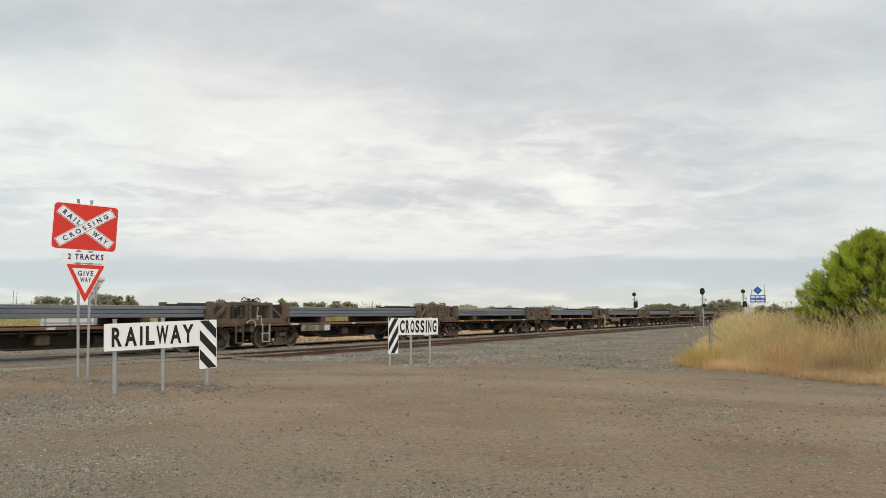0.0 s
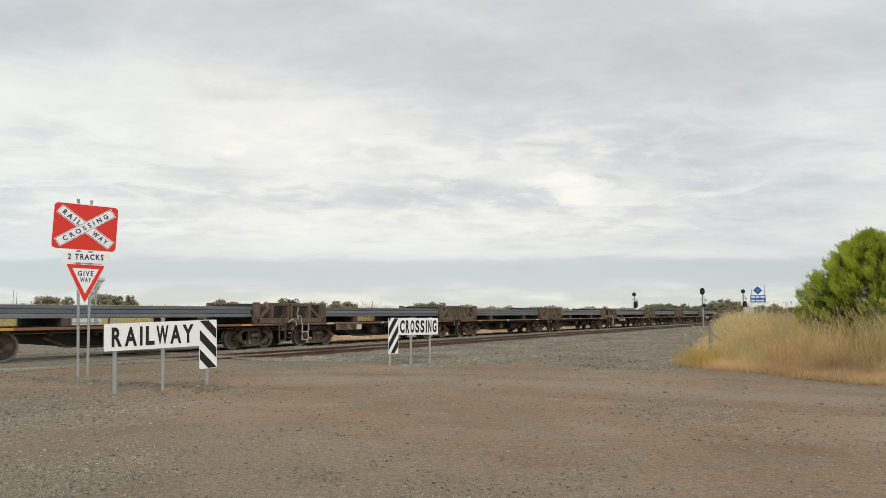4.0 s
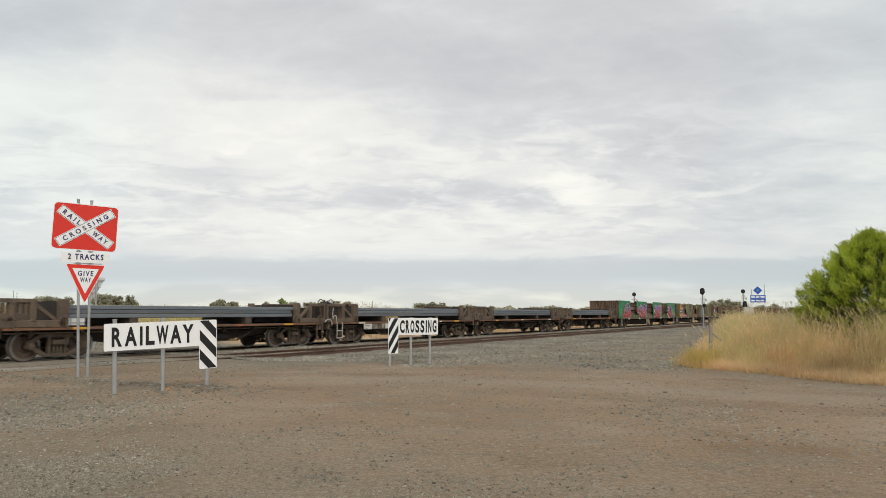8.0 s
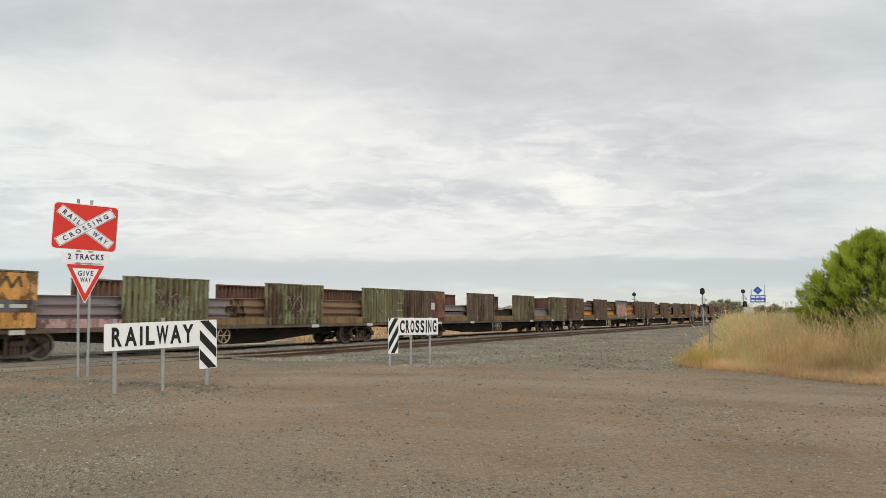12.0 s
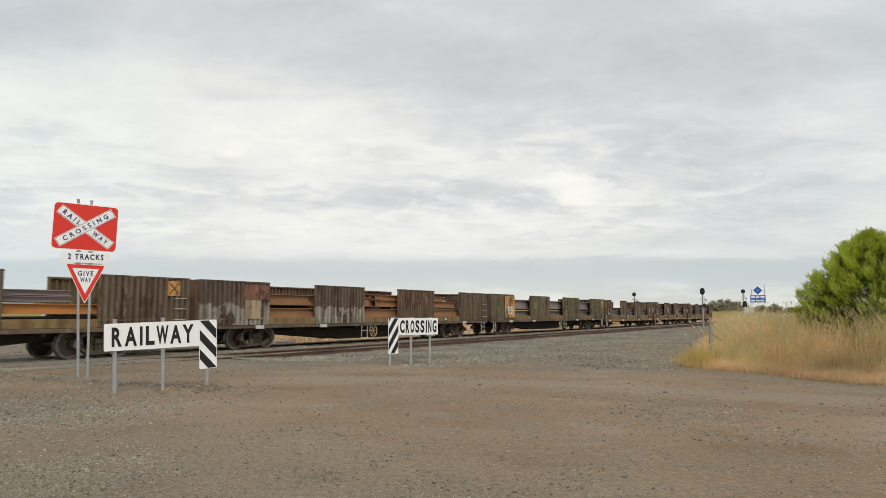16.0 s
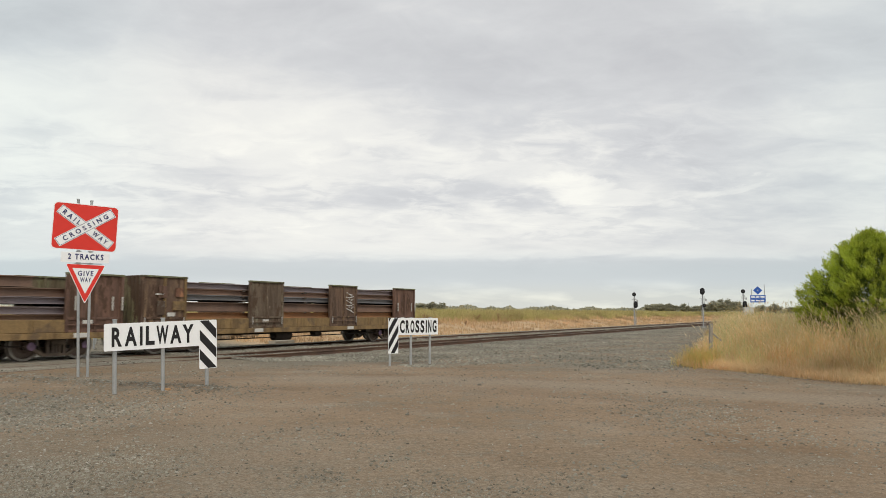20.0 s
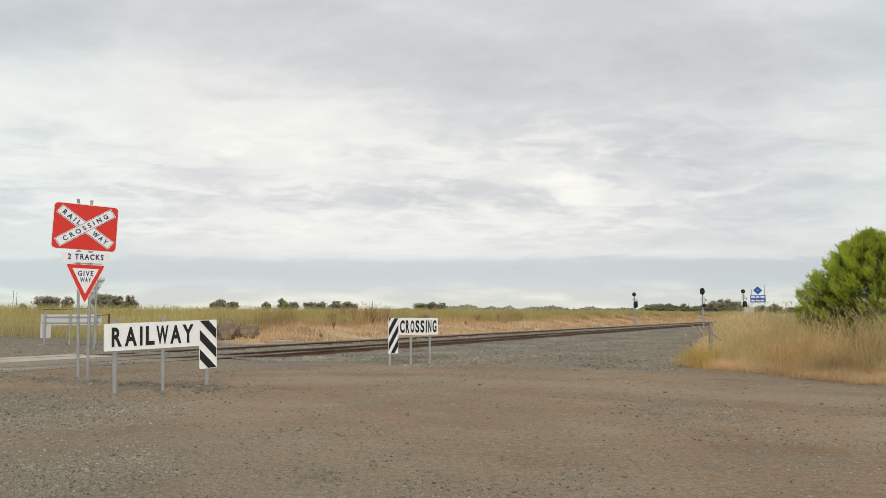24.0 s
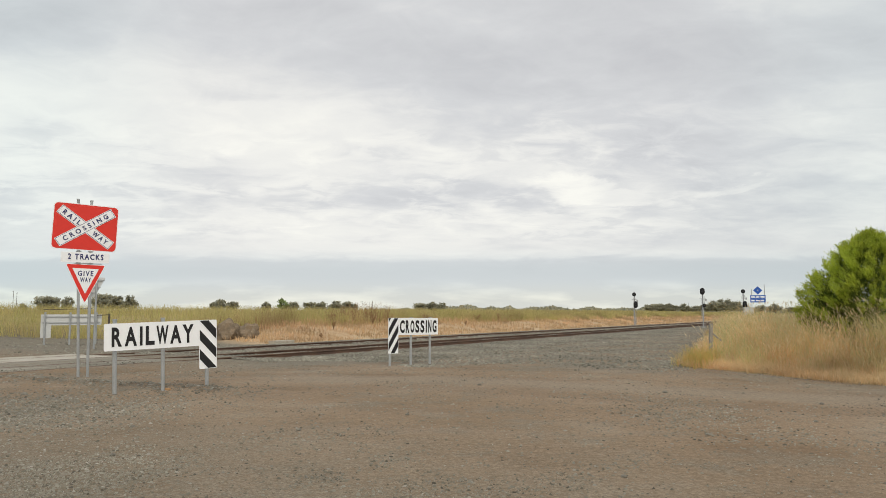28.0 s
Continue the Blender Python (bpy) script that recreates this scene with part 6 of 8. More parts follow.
# ---- plants ----
def blades(name, pts, heights, widths, lean, mat, label, category, seed, bend=0.5, heads=0.0):
    """Grass: one tapered, bent blade at each place; some carry a seed head."""
    rng = np.random.default_rng(seed)
    n = len(pts)
    pts = np.asarray(pts, float)
    a = rng.uniform(0, 2 * np.pi, n)
    side = np.stack([np.cos(a), np.sin(a), np.zeros(n)], 1)
    b = rng.uniform(0, 2 * np.pi, n)
    out = np.stack([np.cos(b), np.sin(b), np.zeros(n)], 1) * (rng.uniform(0.2, 1.0, n) * lean * heights)[:, None]
    up = np.stack([np.zeros(n), np.zeros(n), heights], 1)
    w = (widths / 2)[:, None]
    v = np.stack([pts - side * w, pts + side * w, pts + up * 0.55 + out * bend * 0.5 + side * w * 0.75, pts + up * 0.55 + out * bend * 0.5 - side * w * 0.75,
                  pts + up + out], 1)
    verts = [v.reshape(-1, 3)]
    i = np.arange(n) * 5
    quads = np.stack([i, i + 1, i + 2, i + 3], 1).tolist()
    tris = np.stack([i + 3, i + 2, i + 4], 1).tolist()
    faces = quads + tris
    if heads > 0:
        k = np.where(rng.random(n) < heads)[0]
        tip = v[k, 4]
        ln = 0.05 + 0.08 * rng.random(len(k))
        hw = (0.006 + 0.008 * rng.random(len(k)))[:, None]
        d = np.stack([np.zeros(len(k)), np.zeros(len(k)), ln], 1) + out[k] * 0.15
        sd = side[k]
        h = np.stack([tip - d * 0.1, tip + sd * hw + d * 0.45, tip + d, tip - sd * hw + d * 0.45], 1)
        base = n * 5
        verts.append(h.reshape(-1, 3))
        j = base + np.arange(len(k)) * 4
        faces += np.stack([j, j + 1, j + 2, j + 3], 1).tolist()
    me = mesh_of(name, np.concatenate(verts).tolist(), faces)
    me.materials.append(mat)
    ob = new(name, me)
    return tagged(ob, label, category, kind="stuff")


M_TALL = foliage("tall_seeding_grass", [(0.80, 0.55, 0.30), (0.60, 0.48, 0.24), (0.92, 0.74, 0.50), (0.46, 0.43, 0.21), (0.78, 0.50, 0.26), (0.64, 0.51, 0.27), (0.84, 0.58, 0.34)], 0.75, 0.6, (0.52, 0.505, 0.225))
M_DRY = foliage("dry_orange_grass", [(0.72, 0.47, 0.23), (0.80, 0.57, 0.33), (0.60, 0.38, 0.18), (0.88, 0.68, 0.45), (0.54, 0.40, 0.20)], 0.75, 0.55, (0.72, 0.58, 0.35))
M_FIELD = foliage("paddock_grass", [(0.50, 0.44, 0.17), (0.42, 0.40, 0.14), (0.55, 0.47, 0.21), (0.38, 0.38, 0.125), (0.53, 0.44, 0.20), (0.46, 0.42, 0.155)], 0.75, 0.4, (0.50, 0.39, 0.20))
M_BANK = foliage("dry_bank_grass", [(0.66, 0.45, 0.27), (0.58, 0.38, 0.22), (0.72, 0.53, 0.34), (0.62, 0.43, 0.25)], 0.75, 0.4, (0.50, 0.36, 0.20))
M_WEED = foliage("brown_dry_weed", [(0.30, 0.19, 0.10), (0.38, 0.24, 0.13), (0.24, 0.15, 0.08)])
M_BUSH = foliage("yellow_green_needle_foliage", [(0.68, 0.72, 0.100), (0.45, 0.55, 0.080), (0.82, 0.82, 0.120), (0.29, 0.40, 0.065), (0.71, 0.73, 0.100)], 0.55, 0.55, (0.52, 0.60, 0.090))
# the bush's needles again in a darker copy, painting the shade inside its crown
M_BUSH_SHADE = foliage("shade_dark_inner_needles", [(0.17, 0.21, 0.038), (0.12, 0.16, 0.030), (0.22, 0.26, 0.045)], 0.6, 0.3)
M_STRAW = foliage("pale_straw_stems", [(0.80, 0.64, 0.38), (0.70, 0.54, 0.28), (0.84, 0.70, 0.45), (0.62, 0.52, 0.24), (0.78, 0.50, 0.24)], 0.7, 0.4)
M_LUSH = foliage("green_grass_tuft", [(0.50, 0.44, 0.15), (0.70, 0.46, 0.19), (0.40, 0.41, 0.12), (0.74, 0.44, 0.18)], 0.7, 0.4)
# gum leaf tones paled so that distance haze is painted into them
M_GUM = foliage("hazed_grey_green_gum_leaves", [(0.40, 0.39, 0.29), (0.33, 0.34, 0.27), (0.46, 0.44, 0.34), (0.48, 0.42, 0.27)], 0.8, 0.5)
M_GREENTREE = foliage("dark_green_leaves", [(0.25, 0.31, 0.13), (0.29, 0.35, 0.15), (0.21, 0.27, 0.11)], 0.7, 0.2)
M_BARK = surface("grey_brown_bark", (0.16, 0.125, 0.095), (0.11, 0.085, 0.065), 0.95, 0, 3, 20, 0.5, 0.3)


def clump_edge(d):
    """Front edge of the roadside grass, in metres along the tracks, for each distance across."""
    return 19.5 - (4.4 - d) * 0.72


def roadside_grass():
    rng = np.random.default_rng(5)
    tall, th, dry, dh = [], [], [], []
    while len(tall) < 50000:
        d = rng.uniform(-16, 12.5)
        deep = rng.exponential(5.5) if rng.random() < 0.75 else rng.uniform(0, 60)
        s = clump_edge(min(d, 4.4)) + deep
        if d > 4.4:
            s = 19.5 + (d - 4.4) / 0.17 + rng.exponential(9.0)
        p = spot(s, d)
        if p.x > 0.76 * p.y and rng.random() > 0.12:
            continue
        wob = 0.7 * noise.noise((p.x * 0.5, p.y * 0.5, 2.0)) + 0.35 * noise.noise((p.x * 1.7, p.y * 1.7, 5.0))
        # distance inside the edges
        e1 = s - clump_edge(d) + wob
        e2 = (4.1 + 0.17 * (s - 19.5) - d) + wob
        e = min(e1 * 0.85, e2 * 1.9)
        if e < 0:
            continue
        # one tuft: its stems share a height and spread from the root
        clump = (0.92 + 0.40 * noise.noise((p.x * 0.35, p.y * 0.35, 9.0)) + 0.22 * noise.noise((p.x * 1.1, p.y * 1.1, 4.0))) * rng.uniform(0.70, 1.10)
        clump *= 1 + 0.55 * math.exp(-((p.x - 11.2) / 2.6) ** 2 - ((p.y - 17.2) / 2.2) ** 2)
        stems = rng.integers(8, 22)
        for _ in range(stems):
            x, y = p.x + rng.normal(0, 0.09), p.y + rng.normal(0, 0.09)
            z = ground_z(x, y) - 0.02
            if e < 1.5 or rng.random() < 0.10:
                dry.append((x, y, z))
                dh.append((0.15 + 0.28 * min(e, 1.5)) * rng.uniform(0.55, 1.15))
            if e > 0.7:
                tall.append((x, y, z))
                th.append(min(min(0.40 + 0.55 * (e - 0.7), 1.42) * clump * rng.uniform(0.60, 1.15), 1.72))
    th, dh = np.array(th), np.array(dh)
    far = np.array([math.hypot(p[0], p[1]) for p in tall])
    blades("roadside_grass", tall, th, (0.005 + 0.0004 * far) * rng.uniform(0.6, 1.5, len(th)), 0.62, M_TALL, "tall straw and green seeding grass beside the yard", "grass", 51, heads=0.45)
    # bent and broken straw through the whole stand
    pick = rng.choice(len(tall), 19000, replace=False)
    bent = [(tall[i][0] + rng.normal(0, 0.1), tall[i][1] + rng.normal(0, 0.1), tall[i][2] + rng.uniform(0, 0.35) * th[i]) for i in pick]
    blades("roadside_grass", bent, th[pick] * rng.uniform(0.35, 0.75, len(pick)), (0.005 + 0.0003 * far[pick]) * rng.uniform(0.6, 1.3, len(pick)), 1.7, M_STRAW, "bent pale straw stems among the tall grass", "grass", 53, heads=0.2)
    # flattened pale straw along the front edge
    mat_p, mat_h = [], []
    while len(mat_p) < 7000:
        d = rng.uniform(-4.5, 4.6)
        s = clump_edge(d) + rng.uniform(-0.5, 1.3)
        p = spot(s, d)
        if noise.noise((p.x * 1.3, p.y * 1.3, 7.0)) < (clump_edge(d) - s) * 0.8 - 0.15:
            continue
        mat_p.append((p.x, p.y, ground_z(p.x, p.y) + rng.uniform(0, 0.10)))
        mat_h.append(rng.uniform(0.05, 0.20))
    blades("roadside_grass", mat_p, np.array(mat_h), 0.011 * rng.uniform(0.6, 1.4, len(mat_h)), 2.6, M_DRY, "flattened pale straw along the yard's edge", "grass", 55)
    # a low green and orange tuft at the corner by the post
    tuft, fh = [], []
    for _ in range(1100):
        p = spot(19.8 + rng.normal(0, 0.42), 3.98 + rng.normal(0, 0.24))
        tuft.append((p.x, p.y, ground_z(p.x, p.y) - 0.02))
        fh.append(rng.uniform(0.20, 0.60))
    blades("roadside_grass", tuft, np.array(fh), 0.012 * rng.uniform(0.6, 1.4, len(fh)), 0.9, M_LUSH, "low green and orange grass tuft beside a grey post", "grass", 54, heads=0.1)
    more = len(dry)
    extra, eh = [], []
    for (x, y, z), h in zip(dry, dh):
        for _ in range(2):
            extra.append((x + rng.normal(0, 0.12), y + rng.normal(0, 0.12), z))
            eh.append(h * rng.uniform(0.5, 1.0))
    blades("roadside_grass", dry + extra, np.concatenate([dh, np.array(eh)]), np.full(more + len(extra), 0.011) * rng.uniform(0.7, 1.5, more + len(extra)), 1.0, M_DRY, "short dry orange grass along the yard's edge", "grass", 52)


roadside_grass()


def paddock_grass():
    rng = np.random.default_rng(6)
    pts, hs, ws, bank, bh, bw = [], [], [], [], [], []
    while len(pts) < 118000:
        s = -4 + 280 * rng.random() ** 1.8
        p0 = 30.0
        if s < road_edge(31.0) + 3:
            p0 = min(31.0 + (road_edge(31.0) + 3 - s) * 2.2, 54.0)
        d = p0 + (rng.exponential(3.2) if rng.random() < 0.5 else rng.uniform(2.0, 56.0))
        p = spot(s, d)
        edge = d - p0 + 2.2 * noise.noise((p.x * 0.16, p.y * 0.16, 1.0)) + 0.8 * noise.noise((p.x * 0.6, p.y * 0.6, 2.0))
        if edge < 0:
            continue
        far = math.hypot(p.x, p.y)
        k = 0.90 + 0.22 * noise.noise((p.x * 0.12, p.y * 0.12, 3.0)) + 0.15 * noise.noise((p.x * 0.6, p.y * 0.6, 6.0))
        pts.append((p.x, p.y, ground_z(p.x, p.y) - 0.03))
        hs.append((0.55 + 0.45 * min(edge / 1.5, 1)) * 1.18 * k * rng.uniform(0.65, 1.12) * (1.0 + 0.32 * ease(36.0, 44.0, d) * (1 - ease(18.0, 34.0, s))))
        ws.append((0.0045 + 0.00029 * far) * rng.uniform(0.6, 1.5))
    while len(bank) < 26000:
        s = 20 + 220 * rng.random() ** 1.8
        d = rng.uniform(24.0, 32.5)
        p = spot(s, d)
        cover = noise.noise((p.x * 0.3, p.y * 0.3, 8.0)) + 0.5 * noise.noise((p.x * 1.2, p.y * 1.2, 8.0))
        if cover < -0.35 or (d < 24.8 + 0.8 * cover) or s < road_edge(d) + 2.5 + 2 * cover:
            continue
        far = math.hypot(p.x, p.y)
        bank.append((p.x, p.y, ground_z(p.x, p.y) - 0.02))
        bh.append(rng.uniform(0.10, 0.30) * (1 + 0.6 * max(cover, 0)) * (1.0 + 0.9 * ease(28.5, 32, d)))
        bw.append((0.012 + 0.0006 * far) * rng.uniform(0.7, 1.5))
    blades("paddock_grass", pts, np.array(hs), np.array(ws), 0.55, M_FIELD, "waist-high green and straw grass beyond the tracks", "grass", 61, heads=0.25)
    blades("bank_grass", bank, np.array(bh), np.array(bw), 0.8, M_BANK, "short sun-dried orange grass on the bank behind the tracks", "grass", 62)


paddock_grass()


def weed(x, y, h, seed):
    rnd = random.Random(seed)
    z = ground_z(x, y)
    w = thing("dry_weed", "brown dried weed with upright branching stems on the bank", "weed", "dry weeds on the bank")
    w.location = (x, y, z - 0.03)
    bm = bmesh.new()
    tips = []
    for i in range(9):
        a = rnd.uniform(0, 6.28)
        top = Vector((math.cos(a) * h * rnd.uniform(0.08, 0.4), math.sin(a) * h * rnd.uniform(0.08, 0.4), h * rnd.uniform(0.7, 1.0)))
        midp = Vector((top.x * 0.3, top.y * 0.3, top.z * 0.5))
        rod(bm, (0, 0, 0), midp, 0.009, 4)
        rod(bm, midp, top, 0.007, 4, 0.003)
        tips.append((midp, top))
    part("stem", bm, M_WEED, w)
    bm = bmesh.new()
    for midp, top in tips:
        for k in range(16):
            q = midp.lerp(top, rnd.uniform(0.15, 1.0)) + Vector((rnd.gauss(0, 0.03), rnd.gauss(0, 0.03), rnd.gauss(0, 0.03)))
            m = Matrix.Translation(q) @ Euler((rnd.uniform(0, 6), rnd.uniform(0, 6), 0)).to_matrix().to_4x4() @ Matrix.Diagonal((0.020, 0.009, 0.02, 1))
            bmesh.ops.create_grid(bm, x_segments=1, y_segments=1, size=1.0, matrix=m)
    part("seed_head", bm, M_WEED, w)


for i, (s, d, h) in enumerate(((33.5, 28.5, 0.95), (35.5, 30.5, 1.5), (36.5, 31.0, 1.6), (39.5, 30.0, 1.3), (42.0, 29.0, 1.0), (47.5, 30.5, 1.2), (30.0, 26.4, 0.5), (56.0, 30.5, 1.2), (50.0, 28.4, 0.8), (22.0, 31.0, 1.5), (23.0, 32.0, 1.6), (63.0, 30.6, 1.1), (39.0, 31.3, 2.5), (40.6, 31.0, 2.9), (41.2, 31.8, 2.6), (43.0, 31.2, 2.4), (38.0, 31.6, 2.2), (46.0, 29.8, 1.6), (54.0, 29.6, 1.5), (59.0, 30.0, 1.6))):
    p = spot(s, d)
    weed(p.x, p.y, h * 0.6, 70 + i)


def dock_weeds():
    """Tall red-brown dock in loose patches along the edge of the paddock grass."""
    rng = np.random.default_rng(15)
    pts, hs = [], []
    while len(pts) < 2200:
        s = 22 + 75 * rng.random() ** 1.3
        d = rng.uniform(30.5, 36.0)
        p = spot(s, d)
        if noise.noise((p.x * 0.22, p.y * 0.22, 21.0)) < 0.12:
            continue
        pts.append((p.x, p.y, ground_z(p.x, p.y) - 0.02))
        hs.append(rng.uniform(0.6, 1.25))
    for _ in range(420):
        p = spot(rng.normal(40.8, 2.0), rng.normal(31.6, 0.5))
        pts.append((p.x, p.y, ground_z(p.x, p.y) - 0.02))
        hs.append(rng.uniform(0.7, 1.55))
    blades("dock_weeds", pts, np.array(hs), 0.018 * rng.uniform(0.6, 1.4, len(hs)), 0.35, M_WEED, "red-brown dried dock standing in the paddock grass", "weeds", 63, heads=0.9)


dock_weeds()


def bush():
    rnd = random.Random(12)
    cx, cy = 11.93, 19.3
    z0 = ground_z(cx, cy)
    b = thing("roadside_bush", "dense rounded yellow-green needle-leaved shrub standing in dry grass", "shrub")
    b.location = (cx, cy, z0)
    bm = bmesh.new()
    rod(bm, (0, 0, -0.2), (0.05, 0, 0.9), 0.11, 8, 0.08)
    for i in range(11):
        a, el = 2.4 * i, rnd.uniform(0.5, 1.3)
        p1 = Vector((0, 0, rnd.uniform(0.3, 0.9)))
        rod(bm, p1, p1 + Vector((math.cos(a) * math.cos(el), math.sin(a) * math.cos(el), math.sin(el))) * rnd.uniform(1.0, 2.0), 0.045, 6, 0.012)
    part("trunk", bm, M_BARK, b)
    # upswept plumes of needle sprigs on an egg-shaped crown: shade painted as dark needles at their roots, lit bright
    # ones at the tips
    lit_tips, shaded = ([], []), ([], [])

    def leaf(store, p, way, side, ln, wd):
        verts, faces = store
        i = len(verts)
        verts.extend((tuple(p), tuple(p + way * ln * 0.5 + side * wd), tuple(p + way * ln), tuple(p + way * ln * 0.5 - side * wd)))
        faces.append((i, i + 1, i + 2, i + 3))

    def sprig(store, st, way, ln, turn0):
        q = way.orthogonal().normalized()
        for m in range(7):
            f = (m + 0.5) / 7
            sd = Matrix.Rotation(m * 2.4 + turn0, 3, way) @ q
            leaf(store, st + way * ln * f, (way * 0.85 + sd * 0.6).normalized(), way.cross(sd), 0.055 + 0.035 * (1 - f), 0.008)
        leaf(store, st + way * ln * 0.3, way, q, ln * 0.85, 0.008)

    def crown(u):
        """Crown radius by height share u."""
        return 1.80 * (max(1 - abs((u - 0.28) / 0.72) ** 2.0, 0.0) ** 0.78 if u > 0.28 else 0.88 + 0.12 * u / 0.28)

    top = 3.66
    count = 430
    for k in range(count):
        u = ((k + rnd.random()) / count) ** 0.86
        a = 2.399963 * k + rnd.uniform(-0.35, 0.35)
        out = Vector((math.cos(a), math.sin(a), 0))
        r = crown(u) * (1 + 0.10 * noise.noise((math.cos(a) * 2, math.sin(a) * 2, u * 5)) + rnd.uniform(-0.20, 0.09))
        tip = out * r + Vector((0, 0, 0.30 + u * (top - 0.32)))
        axis = (out * (1.0 - 0.55 * u) + Vector((rnd.gauss(0, 0.16), rnd.gauss(0, 0.16), 0.18 + 0.95 * u + rnd.gauss(0, 0.12)))).normalized()
        ln = rnd.uniform(0.42, 0.80) * (1.0 if u < 0.8 else 0.8)
        root = tip - axis * ln
        q = axis.orthogonal().normalized()
        for j in range(46):
            f = rnd.random() ** 0.8
            ang = rnd.uniform(0, 2 * math.pi)
            sd = Matrix.Rotation(ang, 3, axis) @ q
            st = root + axis * ln * f + sd * (0.13 * (1 - f) ** 0.8 + 0.015) * math.sqrt(rnd.random())
            way = (axis * (0.75 + 0.5 * f) + sd * rnd.uniform(0.35, 0.95) * (1 - 0.55 * f) + Vector((0, 0, 0.12))).normalized()
            sprig(lit_tips if f + rnd.gauss(0, 0.10) > 0.40 else shaded, st, way, rnd.uniform(0.10, 0.22) * (1.5 if j % 12 == 0 else 1.0), j)
        # dark filling behind the plume: the crown's inner shade put into needle colour
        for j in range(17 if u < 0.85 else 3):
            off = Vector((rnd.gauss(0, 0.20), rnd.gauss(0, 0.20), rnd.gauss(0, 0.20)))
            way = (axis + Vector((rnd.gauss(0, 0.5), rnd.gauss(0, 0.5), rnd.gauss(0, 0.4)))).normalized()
            sprig(shaded, root - axis * rnd.uniform(0.0, 0.4) + off, way, rnd.uniform(0.22, 0.40), j)
    part("crown", mesh_of("crown", *lit_tips), M_BUSH, b)
    part("inner_foliage", mesh_of("inner_foliage", *shaded), M_BUSH_SHADE, b, "dark green needles inside the crown, shade put into their colour")


bush()


def gum_tree(name, seed, leaf_mat, label, height=12.0, spread=6.0):
    """A broad paddock gum: short trunk, forked limbs, clumped crown with gaps."""
    rnd = random.Random(seed)
    t = thing(name, label, "tree", "paddock trees on the horizon")
    bm = bmesh.new()
    rod(bm, (0, 0, -0.3), (0.2, 0, height * 0.35), 0.34, 8, 0.24)
    for i in range(7):
        a = 2 * math.pi * i / 7 + rnd.uniform(-0.3, 0.3)
        e = Vector((math.cos(a) * spread * rnd.uniform(0.3, 0.8), math.sin(a) * spread * rnd.uniform(0.3, 0.8), height * rnd.uniform(0.25, 0.82)))
        rod(bm, (0.15, 0, height * rnd.uniform(0.2, 0.34)), e, 0.16, 6, 0.05)
    part("trunk", bm, M_BARK, t)
    verts, faces = [], []
    for i in range(40):
        a, b, r = rnd.uniform(0, 2 * math.pi), rnd.uniform(-1.0, 1.0), rnd.uniform(0.40, 1.0)
        k = math.sqrt(max(1 - b * b, 0.0)) * r
        c = Vector((math.cos(a) * k * spread * 0.80, math.sin(a) * k * spread * 0.80, height * max(0.52 + 0.45 * b * r, 0.28)))
        rad = rnd.uniform(0.8, 1.6) * spread / 6
        for _ in range(85):
            q = c + Vector((rnd.gauss(0, rad * 0.55), rnd.gauss(0, rad * 0.55), rnd.gauss(0, rad * 0.50)))
            s = rnd.uniform(0.40, 0.75)
            e = Euler((rnd.gauss(0, 1.0), rnd.gauss(0, 1.0), rnd.uniform(0, 6.3))).to_matrix()
            k = len(verts)
            verts.extend(tuple(q + e @ Vector(o)) for o in ((-s, 0, 0), (0, -s * 0.5, 0), (s, 0, 0), (0, s * 0.5, 0)))
            faces.append((k, k + 1, k + 2, k + 3))
    part("crown", mesh_of("crown", verts, faces), leaf_mat, t)
    return t


